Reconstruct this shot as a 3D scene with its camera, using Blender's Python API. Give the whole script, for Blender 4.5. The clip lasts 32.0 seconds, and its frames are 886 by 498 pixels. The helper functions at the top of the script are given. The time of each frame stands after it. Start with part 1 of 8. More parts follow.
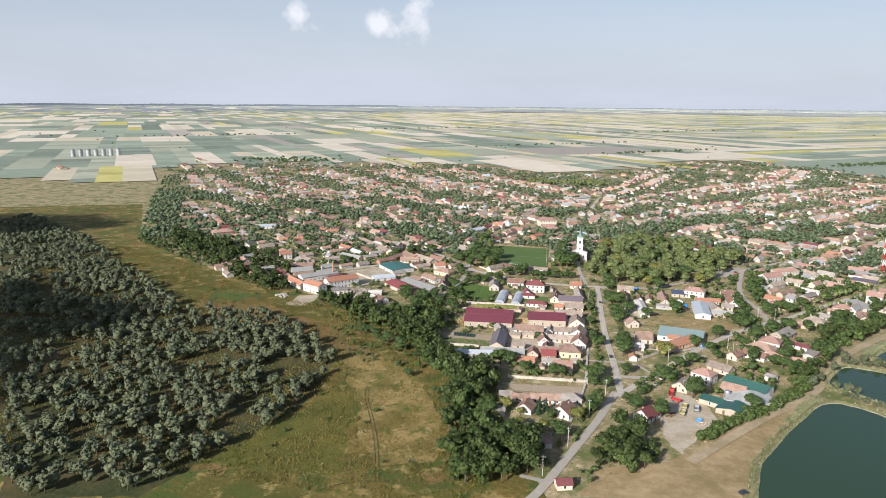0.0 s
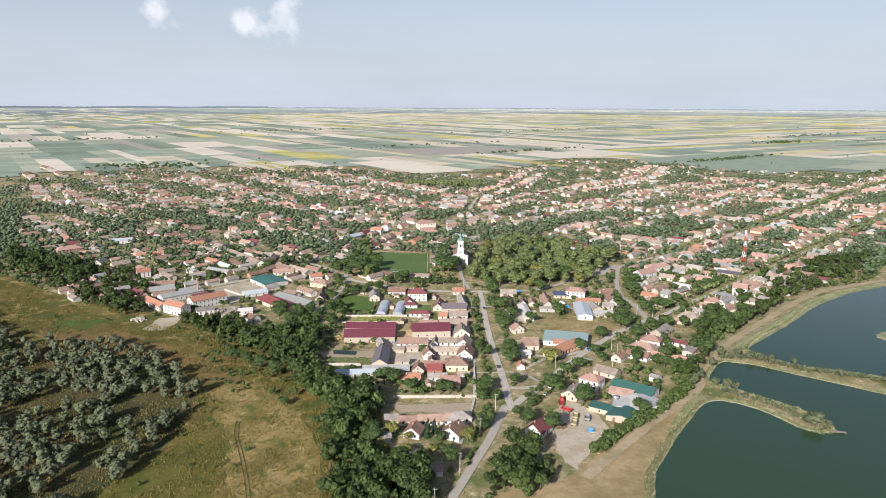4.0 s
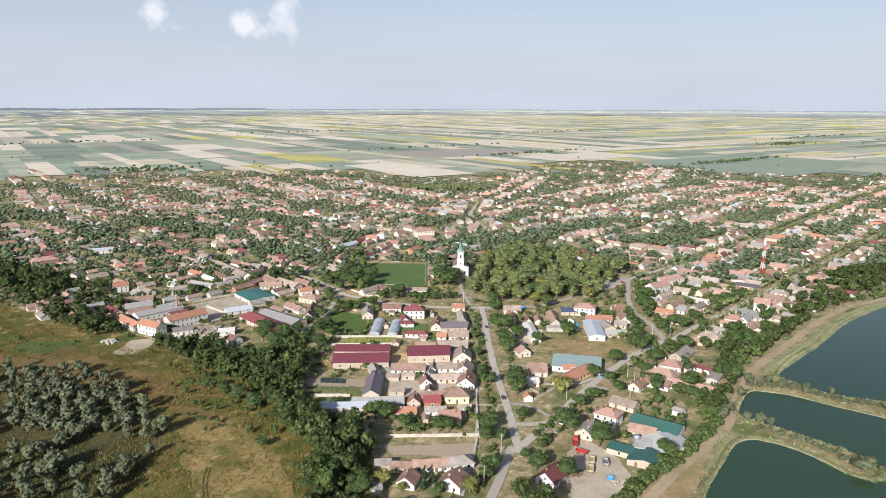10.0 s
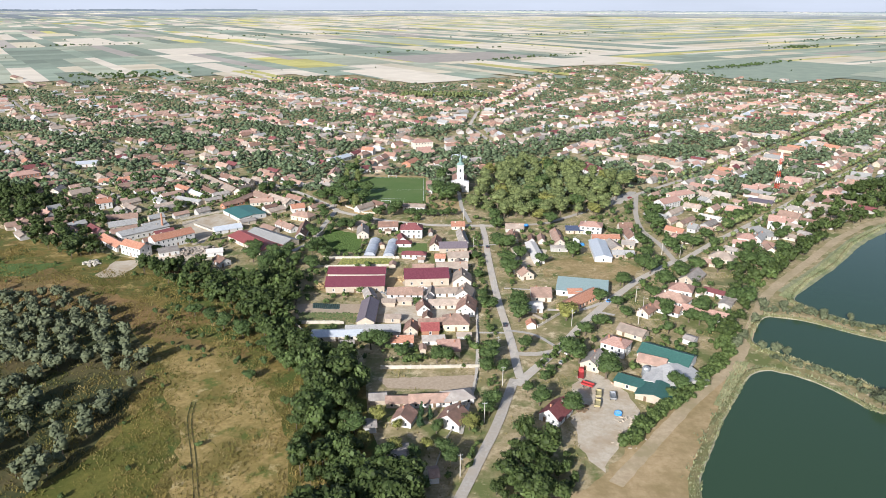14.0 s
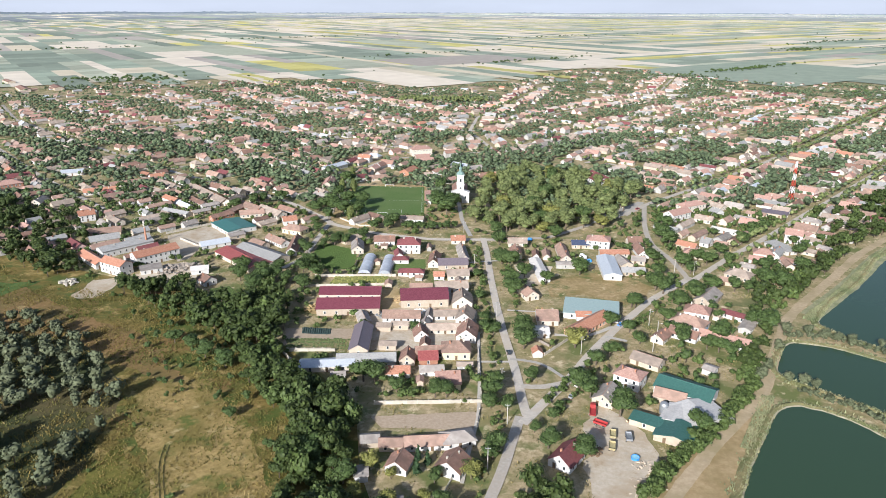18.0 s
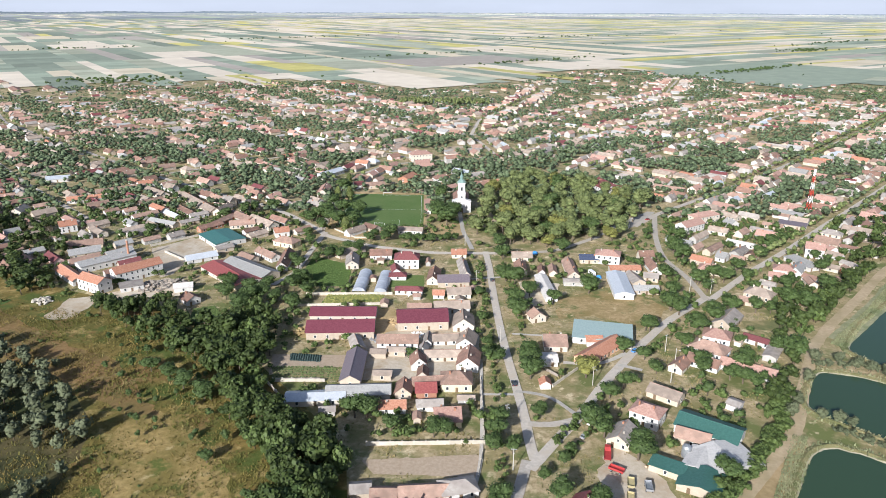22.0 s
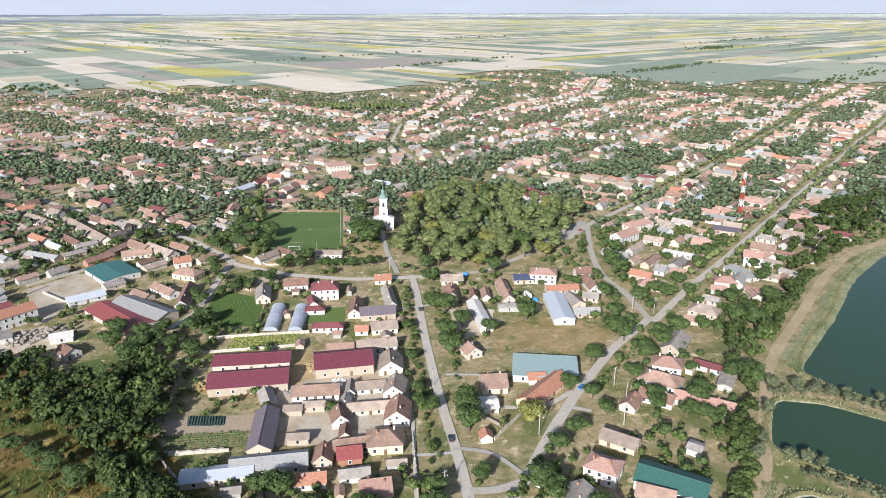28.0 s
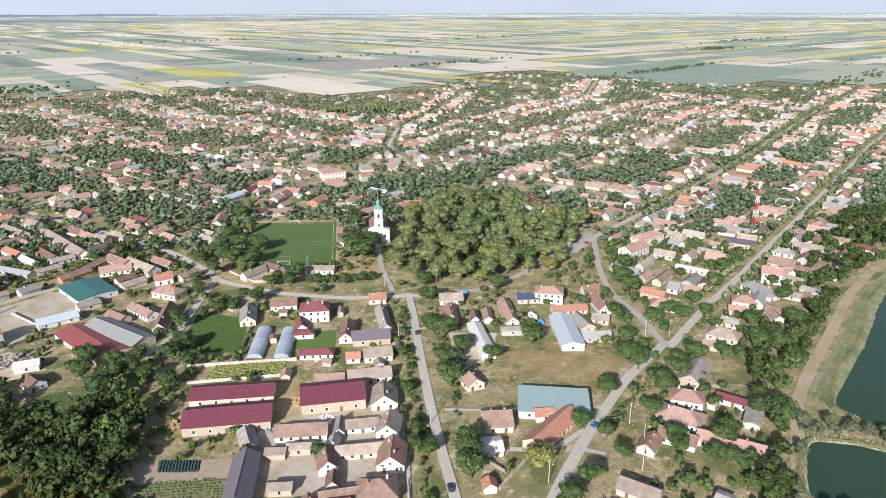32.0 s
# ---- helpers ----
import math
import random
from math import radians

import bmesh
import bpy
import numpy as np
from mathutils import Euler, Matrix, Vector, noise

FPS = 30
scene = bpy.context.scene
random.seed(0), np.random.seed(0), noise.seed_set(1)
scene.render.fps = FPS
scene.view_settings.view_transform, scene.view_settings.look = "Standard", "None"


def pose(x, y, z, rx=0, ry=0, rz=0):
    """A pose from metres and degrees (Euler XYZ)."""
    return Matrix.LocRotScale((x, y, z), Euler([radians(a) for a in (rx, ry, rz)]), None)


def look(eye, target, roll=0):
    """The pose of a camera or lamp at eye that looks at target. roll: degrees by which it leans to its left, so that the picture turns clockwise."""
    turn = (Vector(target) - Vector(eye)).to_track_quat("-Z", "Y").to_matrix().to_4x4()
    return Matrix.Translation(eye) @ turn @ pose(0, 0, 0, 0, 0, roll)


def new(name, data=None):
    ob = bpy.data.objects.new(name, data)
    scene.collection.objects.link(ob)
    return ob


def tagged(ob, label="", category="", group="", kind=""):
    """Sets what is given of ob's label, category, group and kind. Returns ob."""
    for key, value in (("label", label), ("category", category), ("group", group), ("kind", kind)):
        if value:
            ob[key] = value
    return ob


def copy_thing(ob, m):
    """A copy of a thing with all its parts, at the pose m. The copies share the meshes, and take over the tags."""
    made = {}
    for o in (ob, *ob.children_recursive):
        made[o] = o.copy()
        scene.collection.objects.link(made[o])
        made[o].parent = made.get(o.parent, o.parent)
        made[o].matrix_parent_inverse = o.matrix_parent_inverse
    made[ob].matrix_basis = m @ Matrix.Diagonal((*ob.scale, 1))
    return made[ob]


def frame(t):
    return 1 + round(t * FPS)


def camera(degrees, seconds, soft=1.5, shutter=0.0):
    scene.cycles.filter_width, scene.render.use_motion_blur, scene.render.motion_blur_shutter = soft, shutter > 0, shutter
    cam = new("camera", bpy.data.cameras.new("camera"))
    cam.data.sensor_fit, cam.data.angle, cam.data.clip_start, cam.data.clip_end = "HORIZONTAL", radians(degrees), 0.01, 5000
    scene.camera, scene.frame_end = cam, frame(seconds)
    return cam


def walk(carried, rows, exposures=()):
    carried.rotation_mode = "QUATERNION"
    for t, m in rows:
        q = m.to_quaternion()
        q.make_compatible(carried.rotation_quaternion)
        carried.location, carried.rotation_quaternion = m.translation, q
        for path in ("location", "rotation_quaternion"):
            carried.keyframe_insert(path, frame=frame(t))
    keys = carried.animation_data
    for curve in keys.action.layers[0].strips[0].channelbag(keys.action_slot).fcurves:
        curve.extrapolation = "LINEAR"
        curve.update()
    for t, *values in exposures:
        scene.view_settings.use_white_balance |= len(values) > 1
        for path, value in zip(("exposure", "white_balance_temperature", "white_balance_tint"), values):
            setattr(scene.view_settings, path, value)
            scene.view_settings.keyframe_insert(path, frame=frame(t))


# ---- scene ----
cam = camera(65.14, 32.0, soft=0.8)
PATH = [
    (0, look((6.75, -127.31, 149.65), (-15.367, -32.064, 128.698), 0.44)),
    (0.5, look((6.23, -124.07, 149.72), (-7.533, -27.258, 128.784), 0.50)),
    (1, look((5.70, -120.82, 149.76), (-1.143, -23.255, 128.907), 0.36)),
    (1.5, look((5.19, -117.56, 149.79), (-0.631, -19.919, 128.986), 0.33)),
    (2, look((4.72, -114.29, 149.84), (-0.320, -16.603, 129.044), 0.24)),
    (3.5, look((3.72, -104.48, 150.08), (-1.300, -6.796, 129.283), 0.24)),
    (6, look((2.91, -87.38, 150.32), (-2.163, 10.331, 129.644), 0.12)),
    (8, look((2.40, -73.74, 150.43), (-2.656, 23.982, 129.797), 0.06)),
    (10, look((1.81, -60.01, 150.21), (-3.113, 37.718, 129.612), 0.14)),
    (10.5, look((1.76, -56.78, 150.09), (-3.046, 40.970, 129.569), 0.06)),
    (11, look((1.69, -53.55, 149.98), (-3.191, 43.797, 127.642), 0.12)),
    (11.5, look((1.58, -50.29, 149.90), (-3.258, 46.562, 125.494), 0.10)),
    (12, look((1.44, -46.99, 149.84), (-3.360, 49.332, 123.396), 0.16)),
    (12.5, look((1.34, -43.65, 149.82), (-3.387, 52.099, 121.363), 0.06)),
    (13, look((1.29, -40.29, 149.85), (-3.436, 54.830, 119.351), 0.15)),
    (13.5, look((1.26, -36.92, 149.91), (-3.435, 57.614, 117.647), 0.07)),
    (14, look((1.22, -33.56, 149.96), (-3.483, 60.584, 116.582), 0.09)),
    (14.5, look((1.17, -30.17, 150.03), (-3.557, 63.972, 116.635), 0.05)),
    (16.5, look((0.78, -16.70, 149.95), (-3.973, 77.511, 116.755), 0.00)),
    (18, look((0.30, -6.84, 149.98), (-4.393, 87.409, 116.880), 0.04)),
    (19, look((0.00, 0.00, 150.00), (-4.716, 94.240, 116.885), 0.08)),
    (20, look((-0.41, 7.08, 150.09), (-5.092, 101.298, 116.911), 0.17)),
    (21.5, look((-0.50, 17.31, 149.95), (-5.266, 111.546, 116.840), 0.14)),
    (23, look((-0.26, 27.40, 150.04), (-5.124, 121.638, 116.948), -0.00)),
    (23.5, look((-0.18, 30.84, 150.08), (-0.578, 125.198, 116.973), 0.02)),
    (24, look((-0.20, 34.27, 150.05), (4.066, 128.535, 116.950), -0.04)),
    (24.5, look((-0.24, 37.68, 149.96), (4.176, 131.962, 116.915), -0.16)),
    (25, look((-0.25, 41.07, 149.88), (4.178, 135.332, 116.794), -0.12)),
    (25.5, look((-0.20, 44.46, 149.85), (4.246, 138.742, 116.829), -0.14)),
    (27.5, look((0.26, 57.68, 150.12), (5.987, 151.897, 117.113), -0.21)),
    (28, look((0.35, 61.01, 150.11), (6.116, 155.226, 117.099), -0.22)),
    (29, look((0.63, 67.88, 150.09), (6.473, 162.105, 117.102), -0.20)),
    (30, look((1.00, 74.89, 150.01), (6.906, 169.098, 117.004), -0.22)),
    (31, look((1.50, 81.81, 149.82), (7.466, 176.049, 116.905), -0.25)),
    (32, look((1.98, 88.79, 149.94), (7.982, 182.996, 116.947), -0.19)),
]
walk(cam, PATH, exposures=[(0, 0.46, 6050, 11), (11.5, 0.47, 6050, 11), (14, 0.63, 5850, 11), (24, 0.62, 5800, 11), (32, 0.57, 5800, 11)])

CLOUDS = [((-0.2649, 0.9578, 0.1115), 0.045), ((-0.4105, 0.9053, 0.1094), 0.038), ((-0.3078, 0.9462, 0.0996), 0.030)]
# ================= light =================
SUN_AZ, SUN_EL = 204.0, 24.5
sun_way = Vector((math.sin(radians(SUN_AZ)) * math.cos(radians(SUN_EL)), math.cos(radians(SUN_AZ)) * math.cos(radians(SUN_EL)), math.sin(radians(SUN_EL))))
sun_data = bpy.data.lights.new("sun", "SUN")
sun_data.energy, sun_data.angle, sun_data.color = 5.0, radians(0.6), (1.0, 0.945, 0.85)
sun = new("sun", sun_data)
sun.matrix_world = look(sun_way * 300, (0, 0, 0))

world = bpy.data.worlds.new("sky")
scene.world = world
world.use_nodes = True
wn, wl = world.node_tree.nodes, world.node_tree.links
wn.clear()
sky = wn.new("ShaderNodeTexSky")
sky.sky_type, sky.sun_disc = "NISHITA", False
sky.sun_elevation, sky.sun_rotation = radians(SUN_EL), radians(SUN_AZ)
sky.air_density, sky.dust_density, sky.ozone_density, sky.altitude = 1.0, 2.0, 1.6, 150
texco = wn.new("ShaderNodeTexCoord")


def wmath(op, a, b=None, c=None):
    n = wn.new("ShaderNodeMath")
    n.operation = op
    for i, v in enumerate((a, b, c)):
        if v is None:
            continue
        if isinstance(v, (int, float)):
            n.inputs[i].default_value = v
        else:
            wl.new(v, n.inputs[i])
    return n.outputs[0]


def wmix(fac, a, b):
    n = wn.new("ShaderNodeMix")
    n.data_type = "RGBA"
    wl.new(fac, n.inputs[0])
    for sock, v in ((n.inputs[6], a), (n.inputs[7], b)):
        if isinstance(v, tuple):
            sock.default_value = v
        else:
            wl.new(v, sock)
    return n.outputs[2]


# thin high cloud veil over the whole sky, thicker towards the horizon, and two small cumulus towers
sep = wn.new("ShaderNodeSeparateXYZ")
wl.new(texco.outputs["Generated"], sep.inputs[0])
veil = wn.new("ShaderNodeTexNoise")
veil.inputs["Scale"].default_value, veil.inputs["Detail"].default_value, veil.inputs["Roughness"].default_value = 3.0, 6.0, 0.62
stretch = wn.new("ShaderNodeMapping")
stretch.inputs["Scale"].default_value = (1.0, 1.0, 5.0)
wl.new(texco.outputs["Generated"], stretch.inputs["Vector"])
wl.new(stretch.outputs[0], veil.inputs["Vector"])
low = wmath("SUBTRACT", 1.0, wmath("MINIMUM", wmath("MULTIPLY", wmath("ABSOLUTE", sep.outputs[2]), 3.0), 1.0))
amount = wmath("MULTIPLY", wmath("ADD", wmath("MULTIPLY", low, 0.80), 0.05), wmath("ADD", wmath("MULTIPLY", veil.outputs[0], 0.5), 0.85))
amount = wmath("MINIMUM", amount, 0.97)
VEIL = (6.5, 6.75, 7.35, 1)
hazy = wmix(amount, sky.outputs[0], VEIL)
puff = wn.new("ShaderNodeTexNoise")
puff.inputs["Scale"].default_value, puff.inputs["Detail"].default_value, puff.inputs["Roughness"].default_value = 22.0, 7.0, 0.6
wl.new(texco.outputs["Generated"], puff.inputs["Vector"])
for way, size in CLOUDS:
    gap = wn.new("ShaderNodeVectorMath")
    gap.operation = "DISTANCE"
    wl.new(texco.outputs["Generated"], gap.inputs[0])
    gap.inputs[1].default_value = way
    body = wmath("SUBTRACT", 1.0, wmath("DIVIDE", gap.outputs["Value"], size))
    dense = wmath("ADD", body, wmath("MULTIPLY", wmath("SUBTRACT", puff.outputs[0], 0.62), 3.4))
    dense = wmath("MULTIPLY", wmath("MINIMUM", wmath("MAXIMUM", wmath("MULTIPLY", dense, 1.3), 0.0), 1.0), wmath("MINIMUM", wmath("MAXIMUM", wmath("MULTIPLY", body, 3.0), 0.0), 1.0))
    hazy = wmix(wmath("MULTIPLY", dense, 0.85), hazy, (9.3, 9.1, 9.0, 1))
back = wn.new("ShaderNodeBackground")
back.inputs["Strength"].default_value = 0.077
wl.new(hazy, back.inputs["Color"])
wout = wn.new("ShaderNodeOutputWorld")
wl.new(back.outputs[0], wout.inputs[0])

# ================= materials =================
def material(name, tones, rough=0.85, metal=0.0, small=1.2, large=0.06, bump=0.0, vary=0.12, island=0.0, spec=0.3, stain=0.0, patch=None):
    """A surface of two or three tones, mixed by fine and broad noise, with relief and a difference from piece to piece."""
    m = bpy.data.materials.new(name)
    m.use_nodes = True
    n, k = m.node_tree.nodes, m.node_tree.links
    p = n["Principled BSDF"]
    p.inputs["Roughness"].default_value, p.inputs["Metallic"].default_value = rough, metal
    p.inputs["Specular IOR Level"].default_value = spec
    geo, info = n.new("ShaderNodeNewGeometry"), n.new("ShaderNodeObjectInfo")

    def tex(scale, detail):
        t = n.new("ShaderNodeTexNoise")
        t.inputs["Scale"].default_value, t.inputs["Detail"].default_value, t.inputs["Roughness"].default_value = scale, detail, 0.65
        k.new(geo.outputs["Position"], t.inputs["Vector"])
        return t.outputs[0]

    fine, broad = tex(small, 4), tex(large, 5)

    def ramp(src, lo, hi):
        r = n.new("ShaderNodeMapRange")
        r.inputs[1].default_value, r.inputs[2].default_value = lo, hi
        k.new(src, r.inputs[0])
        return r.outputs[0]

    def mix(f, a, b):
        x = n.new("ShaderNodeMix")
        x.data_type = "RGBA"
        k.new(f, x.inputs[0])
        for sock, v in ((x.inputs[6], a), (x.inputs[7], b)):
            if isinstance(v, tuple):
                sock.default_value = (*v, 1)
            else:
                k.new(v, sock)
        return x.outputs[2]

    col = mix(ramp(fine, 0.37, 0.63), tones[0], tones[1])
    if len(tones) > 2:
        col = mix(ramp(broad, 0.42, 0.62), col, tones[2])
    if patch:
        for tone, scale, lo in patch:
            col = mix(ramp(tex(scale, 6), lo, lo + 0.11), col, tone)
    if stain:
        col = mix(ramp(tex(0.35, 6), 0.55, 0.75), col, tuple(c * (1 - stain) for c in tones[1]))
    hsv = n.new("ShaderNodeHueSaturation")
    k.new(col, hsv.inputs["Color"])
    rnd = geo.outputs["Random Per Island"] if island else info.outputs["Random"]
    v = island or vary
    r = n.new("ShaderNodeMapRange")
    r.inputs[3].default_value, r.inputs[4].default_value = 1 - v, 1 + v
    k.new(rnd, r.inputs[0])
    k.new(r.outputs[0], hsv.inputs["Value"])
    k.new(hsv.outputs[0], p.inputs["Base Color"])
    if bump:
        b = n.new("ShaderNodeBump")
        b.inputs["Strength"].default_value, b.inputs["Distance"].default_value = 0.8, bump
        k.new(fine, b.inputs["Height"])
        k.new(b.outputs[0], p.inputs["Normal"])
    return m


ROOF = {
    "brown": material("roof_brown_tile", ((0.215, 0.12, 0.088), (0.33, 0.20, 0.15), (0.19, 0.118, 0.09)), 0.9, bump=0.03, stain=0.4, large=0.3, vary=0.25),
    "faded": material("roof_faded_tile", ((0.295, 0.185, 0.14), (0.415, 0.28, 0.215), (0.25, 0.17, 0.13)), 0.9, bump=0.03, stain=0.4, large=0.3, vary=0.22),
    "pink": material("roof_pink_tile", ((0.33, 0.19, 0.15), (0.44, 0.28, 0.225)), 0.9, bump=0.03, stain=0.3, vary=0.15),
    "beige": material("roof_weathered_tile", ((0.31, 0.245, 0.195), (0.42, 0.335, 0.27), (0.27, 0.215, 0.172)), 0.92, bump=0.03, stain=0.4, large=0.3, vary=0.2),
    "orange": material("roof_new_tile", ((0.34, 0.15, 0.09), (0.44, 0.225, 0.15)), 0.85, bump=0.03, stain=0.25, vary=0.18),
    "grey": material("roof_old_tile", ((0.285, 0.25, 0.22), (0.385, 0.345, 0.305), (0.25, 0.215, 0.19)), 0.92, bump=0.03, stain=0.4, large=0.3, vary=0.2),
    "asbestos": material("roof_fibre_cement", ((0.27, 0.26, 0.25), (0.34, 0.33, 0.31)), 0.9, bump=0.03, stain=0.35, vary=0.15),
    "slate": material("roof_dark_sheet", ((0.13, 0.105, 0.12), (0.17, 0.14, 0.15)), 0.5, bump=0.01, vary=0.1),
    "maroon": material("roof_maroon_tile", ((0.15, 0.05, 0.05), (0.21, 0.075, 0.075)), 0.7, bump=0.02, vary=0.15),
    "purple": material("roof_wine_sheet", ((0.125, 0.032, 0.046), (0.165, 0.048, 0.064)), 0.65, bump=0.01, vary=0.1),
    "red": material("roof_red_sheet", ((0.25, 0.065, 0.062), (0.32, 0.10, 0.09)), 0.55, bump=0.01, vary=0.06, stain=0.15),
    "metal": material("roof_pale_metal", ((0.45, 0.47, 0.50), (0.53, 0.55, 0.575)), 0.5, 0.1, bump=0.01, vary=0.08, stain=0.2),
    "teal": material("roof_teal_sheet", ((0.052, 0.155, 0.14), (0.075, 0.19, 0.17)), 0.5, bump=0.01, stain=0.15, vary=0.1),
    "paleteal": material("roof_faded_teal_sheet", ((0.28, 0.36, 0.345), (0.33, 0.41, 0.39)), 0.55, bump=0.01, stain=0.15, vary=0.05),
    "green": material("roof_green_sheet", ((0.040, 0.105, 0.088), (0.058, 0.135, 0.112)), 0.5, bump=0.01, stain=0.15, vary=0.08),
    "solar": material("roof_solar_panel", ((0.05, 0.06, 0.10), (0.07, 0.085, 0.13)), 0.25, vary=0.05, spec=0.5),
    "pale": material("roof_pale_sheet", ((0.50, 0.46, 0.42), (0.58, 0.54, 0.50)), 0.85, bump=0.02, stain=0.35, vary=0.1),
    "concrete": material("roof_concrete_sheet", ((0.42, 0.40, 0.375), (0.50, 0.475, 0.45)), 0.9, bump=0.03, stain=0.35, vary=0.08),
    "blue": material("roof_blue_sheet", ((0.12, 0.28, 0.46), (0.16, 0.33, 0.52)), 0.5, bump=0.01, vary=0.1),
}
WALL = {
    "white": material("plaster_white", ((0.50, 0.48, 0.455), (0.60, 0.58, 0.55)), 0.9, small=0.7, stain=0.2, vary=0.05),
    "cream": material("plaster_cream", ((0.50, 0.44, 0.36), (0.57, 0.505, 0.42)), 0.9, small=0.7, stain=0.2, vary=0.12),
    "tan": material("plaster_tan", ((0.42, 0.345, 0.265), (0.49, 0.41, 0.32)), 0.9, small=0.7, stain=0.3, vary=0.12),
    "brick": material("brickwork", ((0.34, 0.16, 0.10), (0.42, 0.22, 0.14)), 0.9, small=3.0, stain=0.2),
    "grey": material("plaster_grey", ((0.36, 0.34, 0.31), (0.44, 0.42, 0.39)), 0.9, small=0.7, stain=0.3),
    "yellow": material("plaster_yellow", ((0.62, 0.535, 0.35), (0.68, 0.60, 0.41)), 0.9, small=0.7, stain=0.12, vary=0.04),
    "peach": material("plaster_peach", ((0.66, 0.40, 0.26), (0.72, 0.47, 0.32)), 0.9, small=0.7, stain=0.2, vary=0.04),
    "pinkwall": material("plaster_pink", ((0.66, 0.44, 0.38), (0.72, 0.51, 0.45)), 0.9, small=0.7, stain=0.15, vary=0.04),
}
FRAME = material("window_frame_white", ((0.62, 0.60, 0.56), (0.7, 0.68, 0.64)), 0.6)
PANE = material("window_glass", ((0.03, 0.035, 0.04), (0.05, 0.055, 0.06)), 0.12, spec=0.6)
WOOD = material("dark_wood", ((0.13, 0.085, 0.05), (0.19, 0.13, 0.08)), 0.8)
GREYWOOD = material("weathered_wood", ((0.26, 0.22, 0.18), (0.34, 0.29, 0.24)), 0.85)
BARK = material("bark", ((0.09, 0.07, 0.05), (0.16, 0.125, 0.09)), 0.95, small=4)
LEAF = {
    "round": material("leaves_dark", ((0.034, 0.058, 0.016), (0.080, 0.114, 0.034), (0.058, 0.088, 0.025)), 0.65, small=0.5, large=0.12, island=0.3, spec=0.25),
    "park": material("leaves_park", ((0.082, 0.106, 0.036), (0.178, 0.200, 0.074), (0.128, 0.152, 0.054)), 0.65, small=0.25, large=0.07, island=0.36, spec=0.25),
    "yellow": material("leaves_yellow", ((0.13, 0.135, 0.034), (0.205, 0.20, 0.055)), 0.65, small=0.5, island=0.35, spec=0.25),
    "willow": material("leaves_willow", ((0.068, 0.080, 0.043), (0.132, 0.145, 0.080), (0.102, 0.114, 0.062)), 0.7, small=0.3, large=0.1, island=0.22, spec=0.2),
    "thicket": material("leaves_thicket", ((0.024, 0.040, 0.010), (0.066, 0.088, 0.024), (0.044, 0.062, 0.017)), 0.65, small=0.5, large=0.12, island=0.34, spec=0.2),
    "conifer": material("needles", ((0.022, 0.045, 0.018), (0.04, 0.07, 0.028)), 0.75, small=0.6, island=0.4, spec=0.2),
    "poplar": material("leaves_poplar", ((0.085, 0.105, 0.03), (0.13, 0.15, 0.045)), 0.65, small=0.5, island=0.4, spec=0.25),
    # Far gardens: leaf tone paler and bluer, with distance haze in the colour.
    "far": material("leaves_far_hazed", ((0.058, 0.082, 0.041), (0.118, 0.148, 0.078), (0.088, 0.116, 0.060)), 0.7, small=0.3, large=0.03, island=0.5, spec=0.2),
    "hedge": material("leaves_hedge", ((0.044, 0.068, 0.017), (0.100, 0.134, 0.037), (0.074, 0.104, 0.029)), 0.65, small=0.4, large=0.05, island=0.32, spec=0.25),
}
REED = material("reeds", ((0.20, 0.20, 0.10), (0.29, 0.275, 0.16), (0.15, 0.175, 0.085)), 0.85, small=0.5, large=0.08, island=0.35)
WEED = material("yard_weeds", ((0.13, 0.125, 0.036), (0.22, 0.19, 0.07), (0.30, 0.235, 0.11)), 0.9, small=0.3, large=0.06, island=0.3)
TUFT = material("dry_grass_tufts", ((0.152, 0.118, 0.030), (0.255, 0.186, 0.060), (0.092, 0.100, 0.018)), 0.9, small=0.2, large=0.03, island=0.22, patch=(((0.36, 0.275, 0.12), 0.12, 0.57),))
GROUND = material("village_ground", ((0.25, 0.195, 0.10), (0.44, 0.345, 0.21), (0.20, 0.175, 0.075)), 0.95, small=0.45, large=0.07, bump=0.2, patch=(((0.125, 0.14, 0.045), 0.05, 0.50), ((0.55, 0.45, 0.29), 0.15, 0.57)))
MEADOW = material("meadow", ((0.120, 0.088, 0.020), (0.200, 0.142, 0.041), (0.080, 0.079, 0.014)), 0.95, small=0.45, large=0.02, bump=0.5, patch=(((0.32, 0.235, 0.09), 0.10, 0.53), ((0.068, 0.088, 0.016), 0.055, 0.49), ((0.20, 0.115, 0.045), 0.03, 0.57)))
